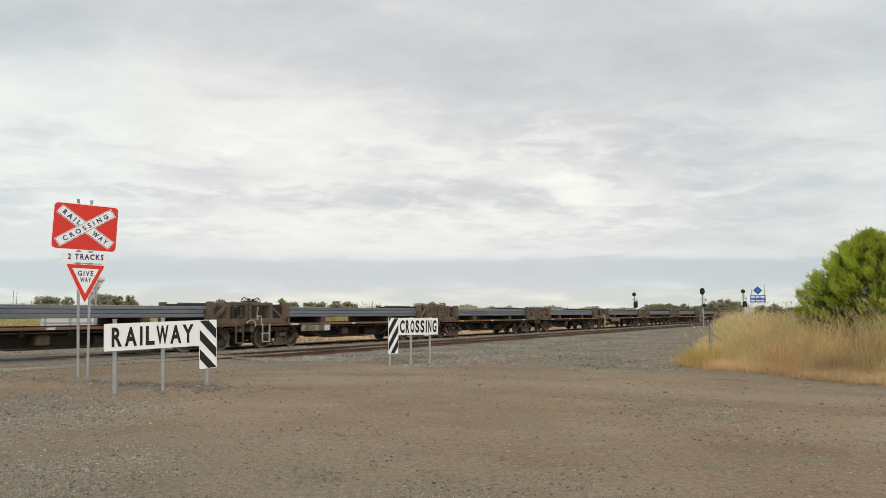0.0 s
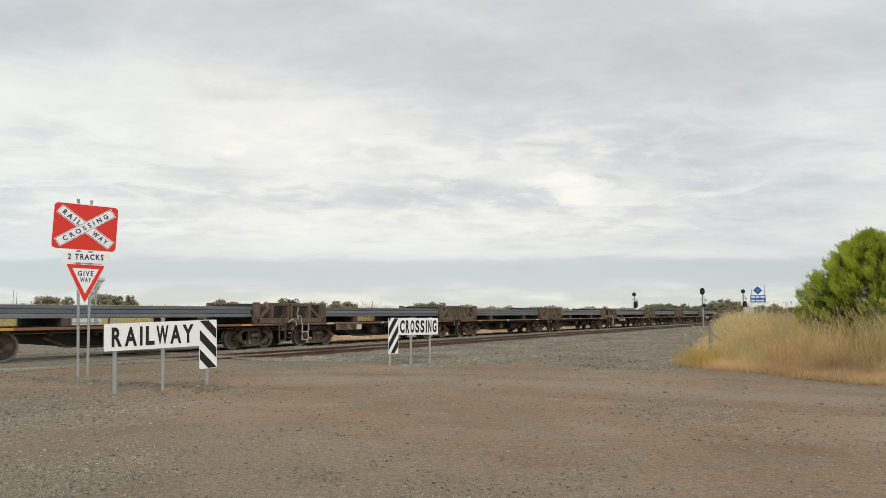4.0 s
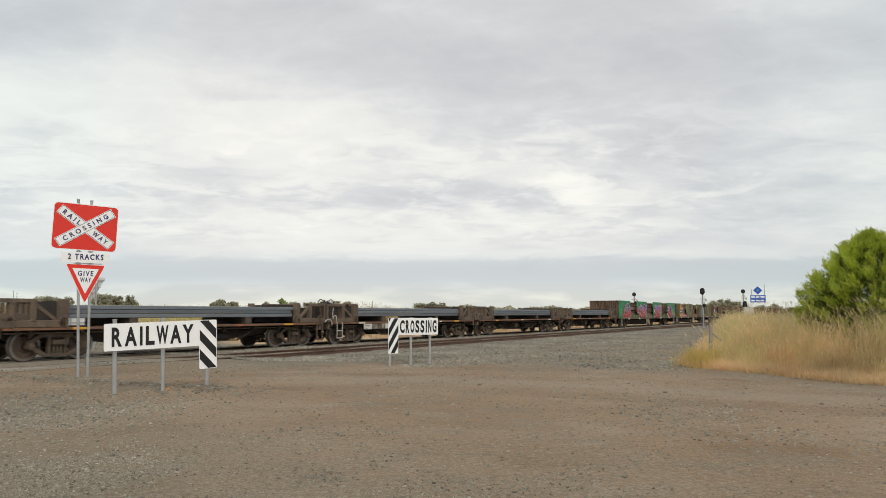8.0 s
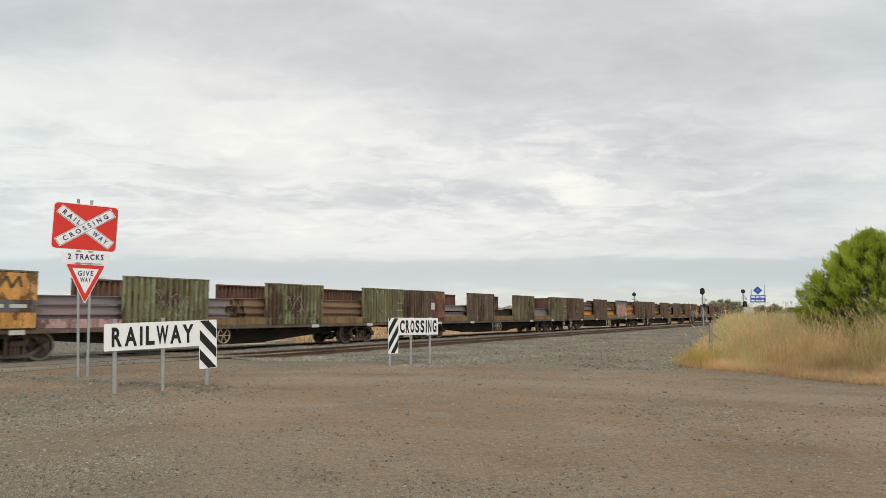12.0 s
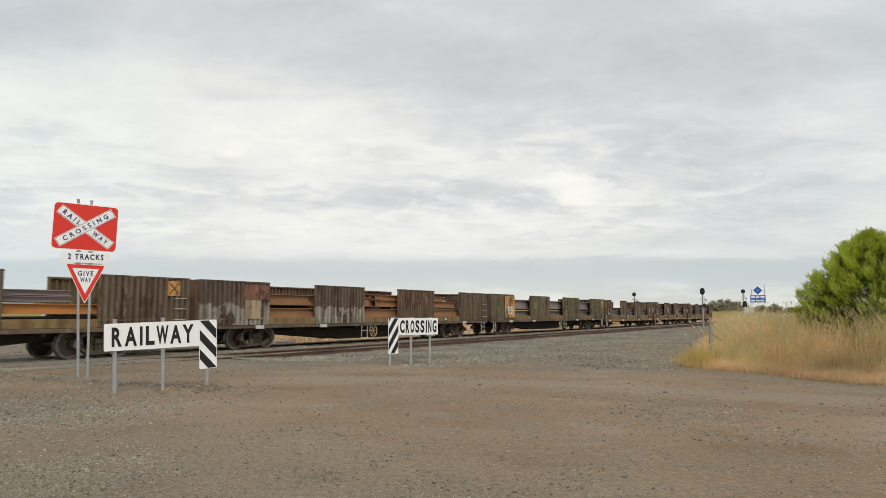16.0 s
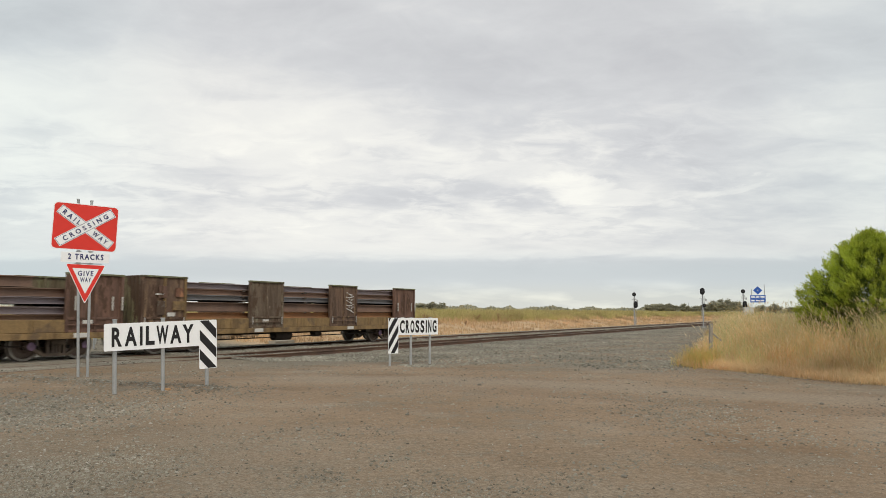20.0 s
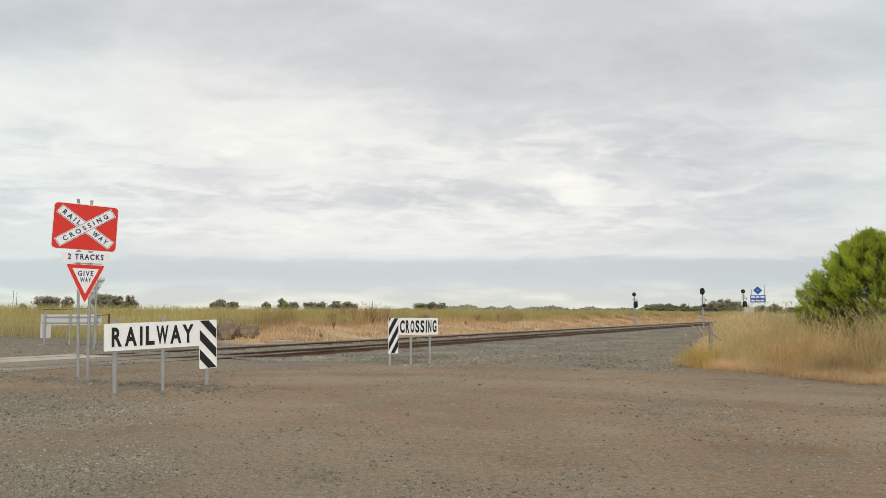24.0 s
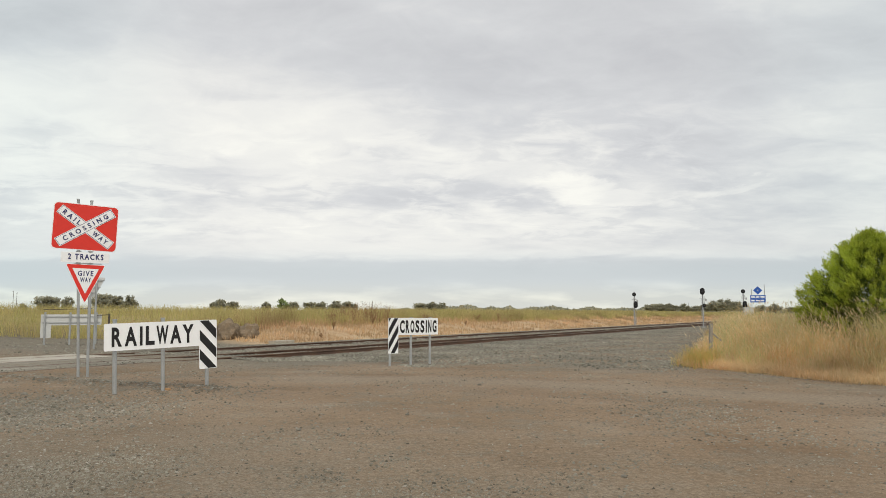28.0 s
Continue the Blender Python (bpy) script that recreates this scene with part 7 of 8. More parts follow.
def horizon_trees():
    gums = [gum_tree("gum_tree", 31 + i, M_GUM, "grey-green gum tree far across the paddock") for i in range(4)]
    green = gum_tree("leafy_tree", 40, M_GREENTREE, "dark green leafy tree far across the paddock")
    used = set()
    # bearing (tangent), distance, height, width
    spots = [(-0.602, 420, 6.0, 3.5), (-0.571, 420, 11.2, 9.5), (-0.560, 428, 9.6, 5), (-0.539, 440, 9.8, 5.5), (-0.490, 410, 11.8, 7.5), (-0.475, 415, 11.6, 8), (-0.464, 420, 9.6, 4), (-0.449, 430, 10.4, 5.6),
             (-0.322, 460, 9.4, 7.5), (-0.300, 455, 8.2, 5.6), (-0.253, 460, 7.6, 4.5), (-0.230, 440, 8.9, 5.2), (-0.215, 470, 7.8, 5.5), (-0.191, 480, 8.2, 6), (-0.177, 480, 8.0, 5.5), (-0.153, 500, 8.2, 7.5), (-0.134, 490, 8.4, 8),
             (-0.034, 520, 8.2, 7.5), (-0.017, 530, 8.6, 7.5), (-0.002, 520, 7.6, 5), (0.296, 620, 8.0, 7.5), (0.313, 620, 9.4, 8), (0.328, 600, 8.6, 7), (0.345, 610, 8.0, 7), (0.362, 580, 6.5, 8), (0.378, 560, 8.0, 8), (0.392, 540, 9.8, 9),
             (0.405, 520, 10.0, 9), (0.418, 520, 9.2, 8), (0.428, 540, 7.2, 7), (0.455, 560, 6.4, 6), (0.476, 560, 7.4, 7), (0.500, 600, 6.0, 7), (0.530, 600, 6.6, 7)]
    for i, (tan, dist, h, wd) in enumerate(spots):
        proto = green if i == 11 else gums[i % 4]
        m = pose(tan * dist, dist, ground_z(tan * dist, dist) + 0.3, 0, 0, 67 * i) @ Matrix.Diagonal((wd / 6.6, wd / 6.6, h / 12.0, 1))
        if proto.name not in used:
            used.add(proto.name)
            proto.matrix_world = m
        else:
            c = copy_thing(proto, pose(0, 0, 0))
            c.matrix_world = m
    # a low unbroken belt of woodland farther off
    rnd = random.Random(77)
    verts, faces = [], []
    for i in range(30000):
        tan = rnd.uniform(-0.70, 0.70)
        dens = 0.35 + 0.45 * noise.noise((tan * 14, 0.5, 0.2)) + (0.60 if tan > -0.08 else 0.1)
        if rnd.random() > dens:
            continue
        dist = rnd.uniform(1000, 1250)
        hh = (8.6 + 7.5 * max(noise.noise((tan * 52, 1.5, 0.7)), -0.4)) * (0.55 + 0.45 * ease(-0.12, -0.04, tan))
        q = Vector((tan * dist, dist, 0.4 + abs(hh) * rnd.random() ** 0.8))
        s = rnd.uniform(1.4, 3.2)
        e = Euler((rnd.uniform(0, 6.3), rnd.uniform(0, 6.3), rnd.uniform(0, 6.3))).to_matrix()
        k = len(verts)
        verts.extend(tuple(q + e @ Vector(o)) for o in ((-s, 0, 0), (0, -s * 0.7, 0), (s, 0, 0), (0, s * 0.7, 0)))
        faces.append((k, k + 1, k + 2, k + 3))
    me = mesh_of("far_woods", verts, faces)
    me.materials.append(M_GUM)
    tagged(new("far_woods", me), "low grey-green belt of woodland on the horizon", "woods", kind="stuff")


horizon_trees()

# ---- lineside things ----
M_MASTGREY = surface("painted_grey_mast", (0.40, 0.41, 0.42), (0.33, 0.34, 0.35), 0.6, 0.2, 2, 25, 0.2, 0.05)
M_LENS = surface("dark_signal_lens", (0.03, 0.03, 0.035), (0.05, 0.05, 0.05), 0.2, 0, 3, 20, 0.1, 0)
M_BOULDER = surface("weathered_basalt_boulder", (0.255, 0.190, 0.122), (0.150, 0.116, 0.080), 0.95, 0, 2.2, 14, 0.6, 0.6, third=(0.30, 0.25, 0.19))


def signal(s, d, height, heads, label):
    """heads: (height of its centre, half height, half width)."""
    p = spot(s, d)
    z = ground_z(p.x, p.y)
    g = thing("railway_signal", label, "railway signal", "lineside signals")
    g.matrix_world = pose(p.x, p.y, z, 0, 0, RZ - 90 + 8)
    bm = bmesh.new()
    rod(bm, (0, 0, -0.3), (0, 0, height), 0.075, 10)
    rod(bm, (0, 0, -0.05), (0, 0, 0.12), 0.16, 10)
    part("mast", bm, M_MASTGREY, g)
    for hz, hh, hw in heads:
        x = 0.0 if hz > height - 0.6 else 0.16
        bm = bmesh.new()
        pts = []
        for i in range(20):
            a = 2 * math.pi * i / 20
            pts.append((x + hw * math.cos(a), hz + (hh - hw) * (1 if math.sin(a) > 0 else -1) + hw * math.sin(a)))
        slab(bm, pts, -0.14, -0.10)
        head = part("signal_head", bm, M_BLACK, g, "black rounded signal backing board")
        n = max(int(round(hh * 2 / 0.30)) - 1, 1)
        for i in range(n):
            lz = hz + (i - (n - 1) / 2) * 0.24
            bm = rod(bmesh.new(), (x, -0.15, lz), (x, -0.30, lz + 0.0), 0.085, 10)
            part("lens_hood", bm, M_LENS, head)
        box_bm = box(bmesh.new(), x - 0.10, x + 0.10, -0.10, 0.06, hz - hh * 0.7, hz + hh * 0.7, 0.02)
        part("signal_case", box_bm, M_IRON, g)
    bm = bmesh.new()
    for k in (-0.16, 0.16):
        rod(bm, (k, 0.12, 0.0), (k, 0.12, height - 0.7), 0.015, 6)
    zz = 0.4
    while zz < height - 0.8:
        rod(bm, (-0.16, 0.12, zz), (0.16, 0.12, zz), 0.012, 6)
        zz += 0.32
    part("ladder", bm, M_MASTGREY, g)
    bm = bmesh.new()
    box(bm, -0.32, 0.32, -0.10, 0.20, height - 0.95, height - 0.91)
    box(bm, 0.24, 0.40, -0.06, 0.06, height - 1.25, height - 1.0, 0.01)
    part("platform", bm, M_MASTGREY, g)
    return g


signal(84.85, 24.5, 4.1, ((3.80, 0.24, 0.24), (2.55, 0.42, 0.25)), "grey signal mast with two black heads behind the tracks")
signal(78.0, 15.2, 4.05, ((3.85, 0.36, 0.24), (2.35, 0.20, 0.20)), "grey signal mast with a tall black head beside the near track")
signal(90.8, 13.0, 4.4, ((4.15, 0.24, 0.24), (2.55, 0.42, 0.26)), "grey signal mast with two black heads beyond the grass")


def blue_signs():
    p = spot(87.4, 11.0)
    g = thing("blue_information_sign", "blue and white information boards with a blue diamond on thin posts", "sign")
    g.matrix_world = pose(p.x, p.y, ground_z(p.x, p.y), 0, 0, 155 - 180)
    for x in (-0.60, 0.76):
        post(g, x, -0.3, 4.25 if x < 0 else 4.75, y=0.06, r=0.035)
    post(g, 0.06, 2.6, 3.7, y=0.06, r=0.03)
    part("diamond", slab(bmesh.new(), [(-0.42, 4.10), (0.06, 3.62), (0.54, 4.10), (0.06, 4.58)], -0.012, 0.0), M_BLUE, g, "blue diamond")
    part("symbol", box(bmesh.new(), -0.02, 0.12, -0.018, -0.013, 4.02, 4.18), M_MASTGREY, g)
    for i in range(2):
        z0 = 3.16 - i * 0.42
        b = part("board", plate(rounded(-0.76, 0.86, z0 - 0.03, z0 + 0.38, 0.03), -0.012, 0.0), M_BLUE, g, "blue board with white bars")
        for q in range(3):
            x = -0.67 + q * 0.50
            part("white_bar", box(bmesh.new(), x, x + 0.42 - 0.05 * ((i + q) % 2), -0.018, -0.013, z0 + 0.10, z0 + 0.27), M_WHITE, b)
    cab = thing("equipment_cabinet", "pale grey lineside equipment cabinet near the signs", "cabinet")
    p2 = spot(86.0, 11.8)
    cab.matrix_world = pose(p2.x, p2.y, ground_z(p2.x, p2.y), 0, 0, -20)
    part("body", box(bmesh.new(), -0.5, 0.5, -0.3, 0.3, 0.0, 2.1, 0.02), M_SIGNBACK, cab)
    part("roof", box(bmesh.new(), -0.56, 0.56, -0.36, 0.36, 2.1, 2.18, 0.02), M_SIGNBACK, cab)


blue_signs()


def boulder(s, d, size, seed):
    p = spot(s, d)
    bm = bmesh.new()
    bmesh.ops.create_icosphere(bm, subdivisions=3, radius=1.0)
    for v in bm.verts:
        n0 = v.co.normalized()
        k = 1 + 0.34 * noise.noise(n0 * 1.5 + Vector((seed, 0, 0))) + 0.16 * noise.noise(n0 * 3.6 + Vector((0, seed, 0))) - 0.10 * abs(noise.noise(n0 * 2.3 + Vector((0, 0, seed))))
        v.co = Vector((n0.x * size[0], n0.y * size[1], n0.z * size[2])) * k
    bmesh.ops.recalc_face_normals(bm, faces=bm.faces)
    me = bpy.data.meshes.new("boulder")
    bm.to_mesh(me)
    bm.free()
    me.materials.append(M_BOULDER)
    ob = new("boulder", me)
    ob.matrix_world = pose(p.x, p.y, ground_z(p.x, p.y) + size[2] * 0.45, 0, 0, seed * 40)
    tagged(ob, "brown weathered basalt boulder on gravel beside the tracks", "boulder", "boulders behind the tracks")


boulder(26.6, 30.1, (0.70, 0.58, 0.74), 1)
boulder(27.2, 29.1, (0.58, 0.52, 0.60), 2)
boulder(25.9, 31.4, (0.75, 0.6, 0.58), 3)


def kerb_slab():
    p = spot(25.5, 25.0)
    bm = box(bmesh.new(), -0.75, 0.75, -0.22, 0.22, 0.0, 0.20, 0.02)
    me = bpy.data.meshes.new("concrete_slab")
    bm.to_mesh(me)
    bm.free()
    me.materials.append(M_CONCRETE)
    ob = new("concrete_slab", me)
    ob.matrix_world = pose(p.x, p.y, ground_z(p.x, p.y) - 0.02, 0, 0, RZ + 6)
    tagged(ob, "grey concrete slab lying beside the far track", "concrete slab")


kerb_slab()


def utility_pole(x, y, h):
    g = thing("utility_pole", "thin grey timber utility pole far across the paddock", "pole", "far utility poles")
    g.location = (x, y, ground_z(x, y))
    part("pole", rod(bmesh.new(), (0, 0, -0.5), (0, 0, h), 0.11, 8, 0.07), M_TIMBER, g)
    part("cross_arm", box(bmesh.new(), -0.45, 0.45, -0.05, 0.05, h - 0.5, h - 0.40), M_TIMBER, g)


for tan, dist, h in ((-0.617, 300, 9.6), (-0.612, 330, 9.8), (-0.166, 430, 6.3), (-0.116, 420, 7.4), (-0.112, 430, 6.9), (-0.105, 425, 6.6), (-0.101, 440, 7.2), (0.352, 560, 8.6)):
    utility_pole(tan * dist, dist, h)


# ---- loose stones ----
def stones(name, places, sizes, mat, label, seed):
    """Small broken stones, each a bent octahedron with a cut top."""
    rng = np.random.default_rng(seed)
    n = len(places)
    base = np.array([(1, 0, -0.2), (0.3, 0.95, -0.1), (-0.8, 0.6, -0.2), (-0.8, -0.6, -0.1), (0.3, -0.95, -0.2), (0.45, 0.2, 0.55), (-0.35, 0.45, 0.5), (-0.3, -0.4, 0.6)])
    tri = [(0, 1, 5), (1, 2, 6), (1, 6, 5), (2, 3, 7), (2, 7, 6), (3, 4, 7), (4, 0, 5), (4, 5, 7), (5, 6, 7)]
    v = base[None] * (1 + rng.uniform(-0.28, 0.28, (n, 8, 3)))
    a = rng.uniform(0, 2 * np.pi, n)
    c, s = np.cos(a)[:, None], np.sin(a)[:, None]
    sx = rng.uniform(0.8, 1.9, n)[:, None]
    x, y = v[:, :, 0] * sx, v[:, :, 1]
    v = np.stack([x * c - y * s, x * s + y * c, v[:, :, 2] * rng.uniform(0.6, 1.5, n)[:, None]], 2) * np.asarray(sizes)[:, None, None]
    v += np.asarray(places)[:, None, :]
    off = (np.arange(n) * 8)[:, None, None]
    faces = (np.array(tri)[None] + off).reshape(-1, 3).tolist()
    me = mesh_of(name, v.reshape(-1, 3).tolist(), faces)
    me.materials.append(mat)
    return tagged(new(name, me), label, "gravel", kind="stuff")


def stone_tones(name, tones):
    return foliage(name, tones, 0.9, 0.0)


M_PEBBLE = stone_tones("mixed_grey_stones", [(0.255, 0.240, 0.196), (0.185, 0.168, 0.130), (0.300, 0.284, 0.236), (0.210, 0.190, 0.148), (0.265, 0.246, 0.200), (0.085, 0.075, 0.059), (0.235, 0.210, 0.163), (0.120, 0.105, 0.080), (0.37, 0.35, 0.305)])
M_RUBBLE = stone_tones("dark_and_pale_rubble", [(0.185, 0.172, 0.138), (0.24, 0.226, 0.186), (0.105, 0.096, 0.076), (0.270, 0.255, 0.212), (0.205, 0.182, 0.142), (0.145, 0.132, 0.104), (0.35, 0.33, 0.29)])
M_BALLAST = stone_tones("grey_ballast_stones", [(0.265, 0.250, 0.205), (0.135, 0.126, 0.102), (0.32, 0.305, 0.255), (0.22, 0.202, 0.163)])


def scatter():
    rng = np.random.default_rng(9)
    pl, sz = [], []
    while len(pl) < 68000:
        y = 3.2 + 17 * rng.random() ** 1.35
        x = rng.uniform(-0.72, 0.72) * (y + 1.0)
        n1 = noise.noise((x * 0.45, y * 0.45, 1.0)) + 0.6 * noise.noise((x * 1.3, y * 1.3, 2.0)) + 0.45 * noise.noise((x * 4.2, y * 4.2, 8.0))
        left = math.exp(-(((x + 6.2) / 2.4) ** 2 + ((y - 10.0) / 3.2) ** 2))
        # stones lie thick in drifts and thin between them
        keep = 0.036 + 0.42 * ease(0.0, 0.95, n1) * (0.40 + 0.50 * ease(9.0, 5.0, y)) + 0.12 * left
        keep += 0.26 * ease(-0.25, 0.5, n1) * (math.exp(-(((x + 2.6) / 2.4) ** 2 + ((y - 6.3) / 1.5) ** 2)) + math.exp(-(((x - 4.2) / 2.2) ** 2 + ((y - 10.5) / 1.4) ** 2)))
        s, d = plan(x, y)
        if d > 19.2 or 17.02 < d < 17.2 or 18.5 < d < 18.7:
            continue
        keep *= 1 - 0.8 * math.exp(-((y - lane(x)) / 0.8) ** 2) * ease(-5.0, -2.5, x)
        if rng.random() > keep:
            continue
        size = min((0.0036 + rng.exponential(0.0046 + 0.001 * left)) * (0.50 + 0.042 * y), 0.0095 + 0.0010 * y)
        pl.append((x, y, ground_z(x, y) + size * 0.10 + (0.058 - max(ground_z(x, y), 0.0) if 17.2 <= d <= 18.5 or d >= 18.7 else 0.0)))
        sz.append(size)
    stones("loose_stones", pl, sz, M_PEBBLE, "loose grey and tan stones scattered over the dirt", 91)
    # coarse dark rubble heaped at the yard's corner and along the foot of the signs
    pl, sz = [], []
    while len(pl) < 8000:
        x, y = rng.normal(-6.1, 0.95), rng.normal(10.3, 1.25)
        if noise.noise((x * 0.8, y * 0.8, 6.0)) < rng.uniform(-0.6, 0.3) or y < 3:
            continue
        size = 0.005 + rng.exponential(0.0062)
        pl.append((x, y, ground_z(x, y) + min(size, 0.026) * 0.08))
        sz.append(min(size, 0.026))
    while len(pl) < 11500:
        a, off = rng.uniform(-1.0, 6.0), rng.normal(0, 0.42)
        x, y = -8.9 + 0.9225 * a + 0.3875 * off, 14.95 - 0.3875 * a + 0.9225 * off
        if noise.noise((x * 1.5, y * 1.5, 2.0)) < rng.uniform(-0.7, 0.3):
            continue
        size = 0.005 + rng.exponential(0.006)
        pl.append((x, y, ground_z(x, y) + min(size, 0.032) * 0.15))
        sz.append(min(size, 0.032))
    stones("loose_stones", pl, sz, M_RUBBLE, "coarse grey rubble heaped at the foot of the signs", 93)
    pl, sz = [], []
    while len(pl) < 64000:
        s = 15.2 + 73 * rng.random() ** 2.3
        d = rng.uniform(4.0, 24.4)
        if d < 15.6 and (rng.random() > 0.30 + 0.5 * ease(10, 15.6, d) or s < 17.5 + 2.6 * noise.noise((d * 0.33, s * 0.5, 0.0)) + 1.2 * noise.noise((d * 1.6, s * 1.6, 5.0))):
            continue
        p = spot(s, d)
        off = min(abs(abs(d - c) - 0.7525) for c in (NEAR_TRACK, FAR_TRACK))
        if off < 0.09:
            continue
        size = rng.uniform(0.018, 0.042) if d > 15.6 else rng.uniform(0.014, 0.040)
        heap = 0.05 * noise.noise((p.x * 0.8, p.y * 0.8, 0.0)) * (1 if 15.5 < d < 23 else 0)
        pl.append((p.x, p.y, ground_z(p.x, p.y) + size * 0.2 + max(heap, -0.02)))
        sz.append(size)
    # rubble over the dirt road behind the tracks
    count = 0
    while count < 4500:
        s, d = rng.uniform(-6, 24), rng.uniform(23.0, 46.0)
        p = spot(s, d)
        if s > road_edge(d) + 3 or noise.noise((p.x * 0.3, p.y * 0.3, 4.0)) < rng.uniform(-0.5, 0.4):
            continue
        size = 0.015 + rng.exponential(0.012)
        pl.append((p.x, p.y, ground_z(p.x, p.y) + size * 0.2))
        sz.append(min(size, 0.08))
        count += 1
    stones("ballast", pl, sz, M_BALLAST, "crushed grey ballast around and between the tracks", 92)


scatter()


def rock(x, y, size, mat, label, seed):
    bm = bmesh.new()
    bmesh.ops.create_icosphere(bm, subdivisions=2, radius=1.0)
    for v in bm.verts:
        n0 = v.co.normalized()
        k = 1 + 0.30 * noise.noise(n0 * 1.6 + Vector((seed, 0, 0))) + 0.12 * noise.noise(n0 * 4.0 + Vector((0, seed, 0)))
        v.co = Vector((n0.x * 1.25, n0.y, n0.z * 0.7)) * k * size
    me = bpy.data.meshes.new("rock")
    bm.to_mesh(me)
    bm.free()
    me.materials.append(mat)
    ob = new("rock", me)
    ob.matrix_world = pose(x, y, ground_z(x, y) + size * 0.25, 0, 0, seed * 53)
    tagged(ob, label, "rock", "loose rocks in the yard")


M_SANDSTONE = surface("orange_sandstone", (0.42, 0.245, 0.115), (0.32, 0.185, 0.09), 0.95, 0, 9, 60, 0.4, 0.4)
M_GREYROCK = surface("grey_broken_rock", (0.24, 0.225, 0.185), (0.16, 0.145, 0.12), 0.95, 0, 9, 60, 0.5, 0.5)
for i, (x, y, size) in enumerate(((-5.05, 12.95, 0.050), (-5.98, 14.2, 0.045), (-4.62, 13.6, 0.035))):
    rock(x, y, size, M_SANDSTONE, "small orange sandstone rock near the sign posts", i)
for i, (x, y, size) in enumerate(((3.95, 12.55, 0.055), (2.45, 12.2, 0.045), (-3.3, 7.1, 0.036), (0.72, 13.9, 0.05), (-1.75, 8.6, 0.035), (5.9, 11.0, 0.045), (1.56, 6.15, 0.032), (-7.3, 12.3, 0.07), (-6.4, 11.6, 0.06), (-5.3, 13.1, 0.05), (3.1, 8.3, 0.035), (6.6, 10.3, 0.04), (-0.5, 9.9, 0.04), (-3.9, 8.9, 0.04), (4.9, 9.3, 0.035))):
    rock(x, y, size * 0.75, M_GREYROCK, "fist-sized broken grey rock lying on the dirt", 20 + i)


def corner_post():
    g = thing("timber_post", "short grey weathered timber post at the grass edge", "post")
    g.matrix_world = pose(7.74, 20.3, ground_z(7.74, 20.3), 0, 2, 12)
    bm = box(bmesh.new(), -0.045, 0.045, -0.04, 0.04, -0.4, 1.12, 0.008)
    part("post", bm, M_POST, g)
    part("broken_rail", bar(bmesh.new(), (0.03, -0.045, 0.84), (0.27, -0.10, 0.64), 0.025, 0.04), M_POST, g, "broken grey rail hanging from the post")


M_POST = surface("weathered_grey_post", (0.36, 0.33, 0.29), (0.26, 0.235, 0.20), 0.9, 0, 4, 40, 0.5, 0.3, streak=0.2)
corner_post()


# ---- crossing surface and sleepers ----
def crossing_panels():
    deck = thing("level_crossing", "pale worn concrete level crossing deck across the far track", "level crossing", kind="structure")
    rows = ((FAR_TRACK - 0.64, FAR_TRACK + 0.64, 0.064), (FAR_TRACK - 1.62, FAR_TRACK - 0.86, 0.062), (FAR_TRACK + 0.86, FAR_TRACK + 1.62, 0.062))
    for d0, d1, top in rows:
        bm = box(bmesh.new(), 0.0, 1.785, -(d1 - d0) / 2, (d1 - d0) / 2, -0.22, 0.0, 0.015)
        me = bpy.data.meshes.new("panel")
        bm.to_mesh(me)
        bm.free()
        me.materials.append(M_DIRTDECK if d1 < FAR_TRACK - 0.7 else M_CONCRETE)
        for i in range(15):
            p = spot(-13.5 + 1.8 * i, (d0 + d1) / 2, top + 0.004 * noise.noise((i * 3.1, d0, 0)))
            ob = new("panel", me)
            ob.parent = deck
            ob.matrix_basis = pose(p.x, p.y, p.z, 0, 0, RZ)


crossing_panels()


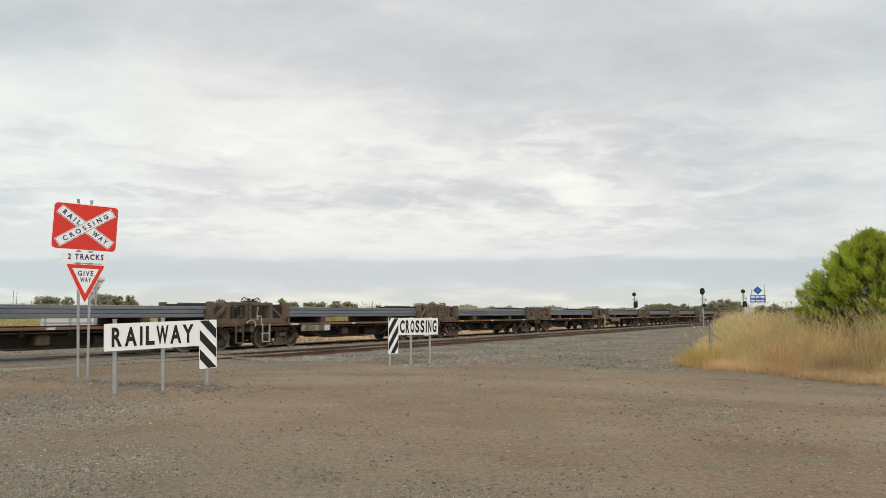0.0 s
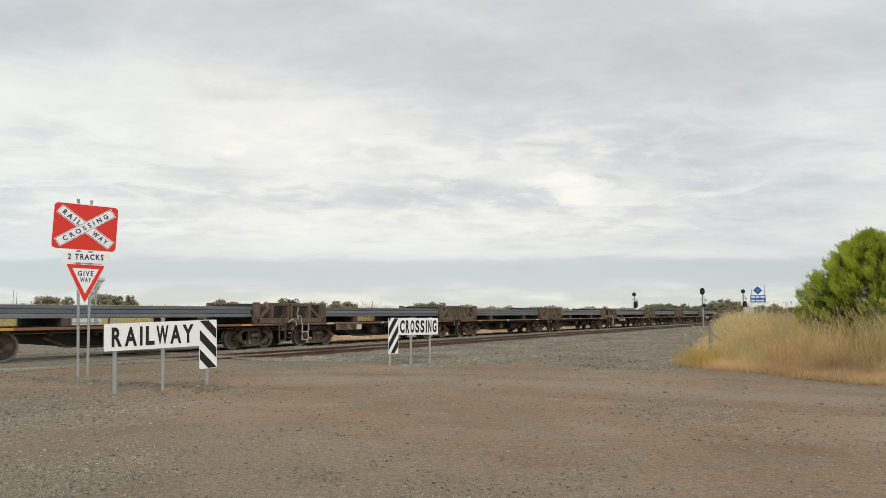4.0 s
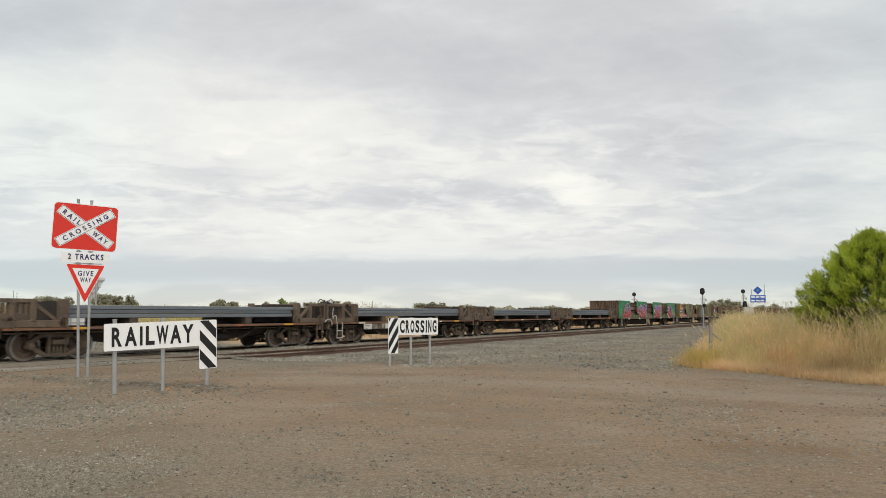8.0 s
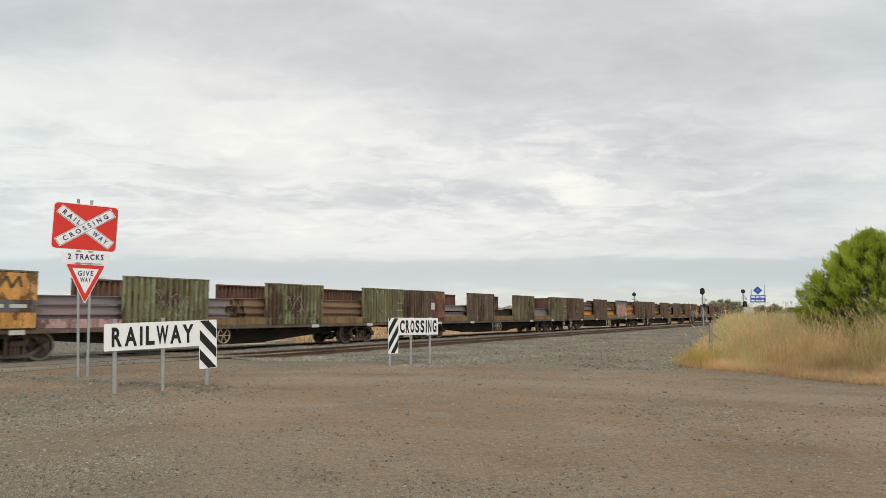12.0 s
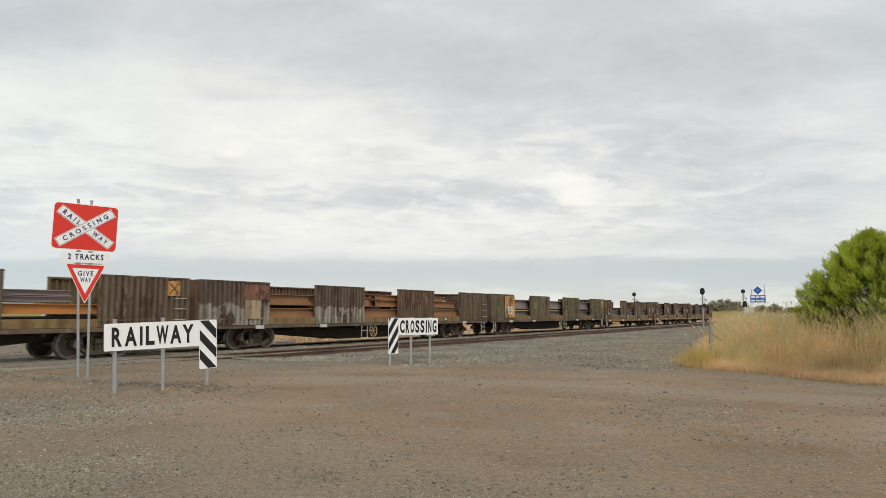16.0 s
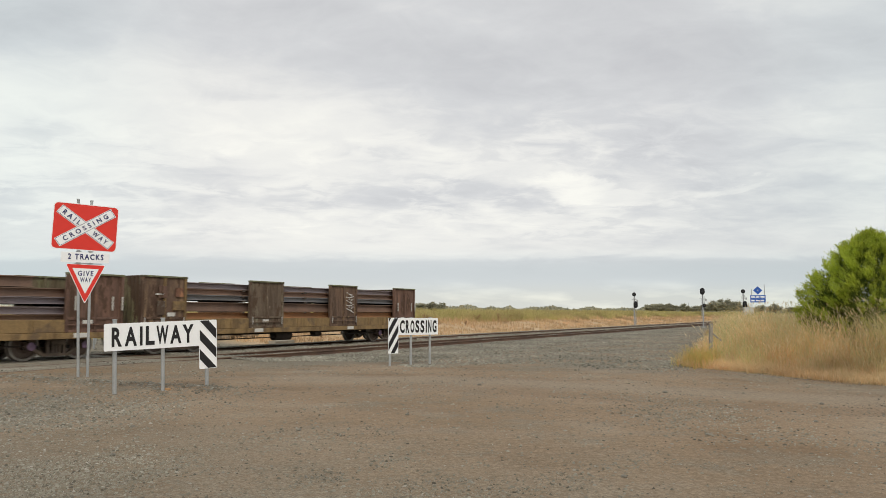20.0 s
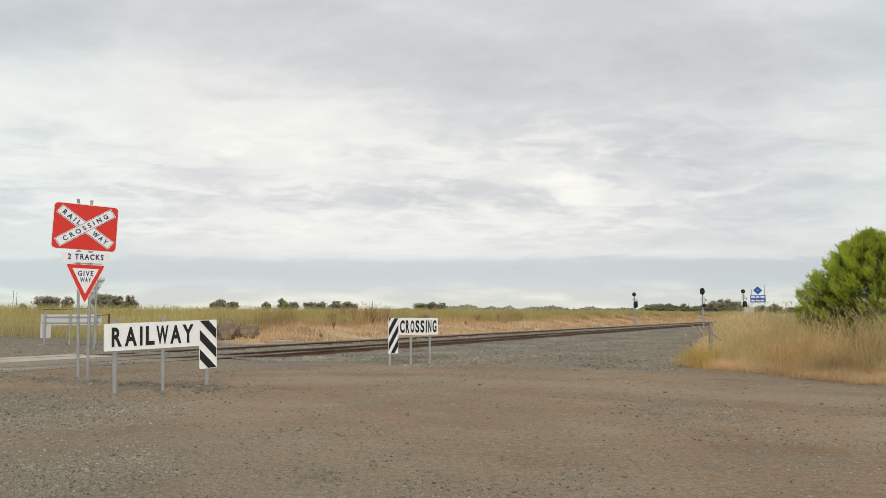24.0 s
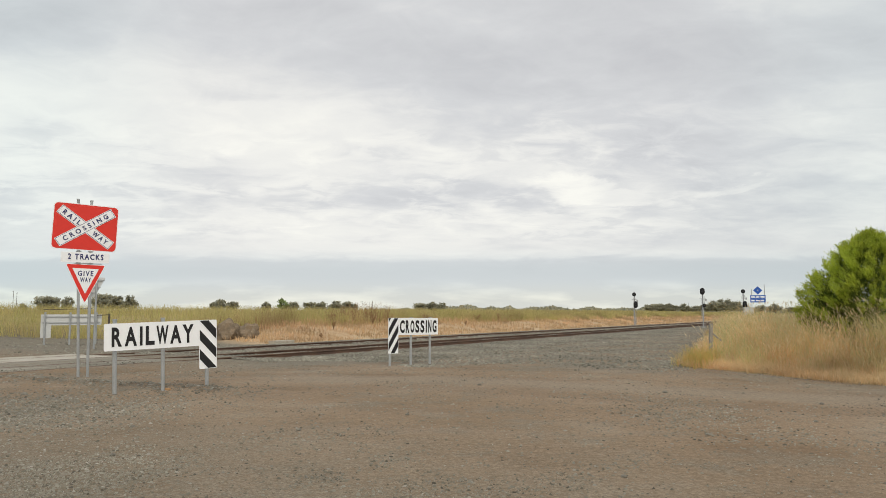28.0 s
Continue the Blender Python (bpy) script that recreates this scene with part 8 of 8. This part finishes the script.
def dirt_deck():
    """Level road surface over the near track, packed with dirt."""
    deck = thing("level_crossing", "dirt-packed grey level crossing deck across the near track", "level crossing", kind="structure")
    for d0, d1, top in ((NEAR_TRACK - 0.64, NEAR_TRACK + 0.64, 0.058), (NEAR_TRACK + 0.86, FAR_TRACK - 1.66, 0.056)):
        bm = box(bmesh.new(), 0.0, 1.785, -(d1 - d0) / 2, (d1 - d0) / 2, -0.22, 0.0, 0.015)
        me = bpy.data.meshes.new("panel")
        bm.to_mesh(me)
        bm.free()
        me.materials.append(M_DIRTDECK)
        for i in range(15):
            p = spot(-13.5 + 1.8 * i, (d0 + d1) / 2, top + 0.004 * noise.noise((i * 2.3, d0, 5.0)))
            ob = new("panel", me)
            ob.parent = deck
            ob.matrix_basis = pose(p.x, p.y, p.z, 0, 0, RZ)


dirt_deck()


def sleepers(track, centre):
    bm = box(bmesh.new(), -0.12, 0.12, -1.25, 1.25, -0.18, 0.0, 0.015)
    me = bpy.data.meshes.new("sleeper")
    bm.to_mesh(me)
    bm.free()
    me.materials.append(M_SLEEPER)
    for i in range(130):
        p = spot(14.0 + 0.62 * i, centre, RAIL_Z - 0.152)
        ob = new("sleeper", me)
        ob.parent = track
        ob.matrix_basis = pose(p.x, p.y, p.z, 0, 0, RZ)


sleepers(TRACK_NEAR, NEAR_TRACK)
sleepers(TRACK_FAR, FAR_TRACK)


# ---- what moves ----
def motions():
    last = 28.0
    step = 1.0 / FPS
    for ob, u in TRAIN:
        rows = []
        for t in (0.0, step, 14.0, last - step, last):
            p = spot(TAIL - u - SPEED * t, FAR_TRACK, RAIL_Z)
            rows.append((t, pose(p.x, p.y, p.z, 0, 0, RZ)))
        walk(ob, rows)
        for hub in ob.children:
            for w in hub.children:
                if not w.name.startswith("wheelset"):
                    continue
                at = w.location.copy()
                s0 = TAIL - u + hub.location.x + at.x
                # the axle turns as it rolls past the crossing
                a = max(int((s0 - 62.0) / SPEED * FPS), 0)
                b = min(int((s0 - 4.0) / SPEED * FPS), int(last * FPS))
                turn = [(0.0, 0.0)]
                if b > a:
                    for f in range(a, b + 1):
                        turn.append((f * step, -(f - a) * step * SPEED / WHEEL_R))
                if turn[-1][0] < last:
                    turn.append((last, turn[-1][1]))
                if len(turn) > 1 and turn[1][0] == 0.0:
                    turn.pop(0)
                walk(w, [(t, Matrix.Translation(at) @ Matrix.Rotation(g, 4, "Y")) for t, g in turn])


motions()
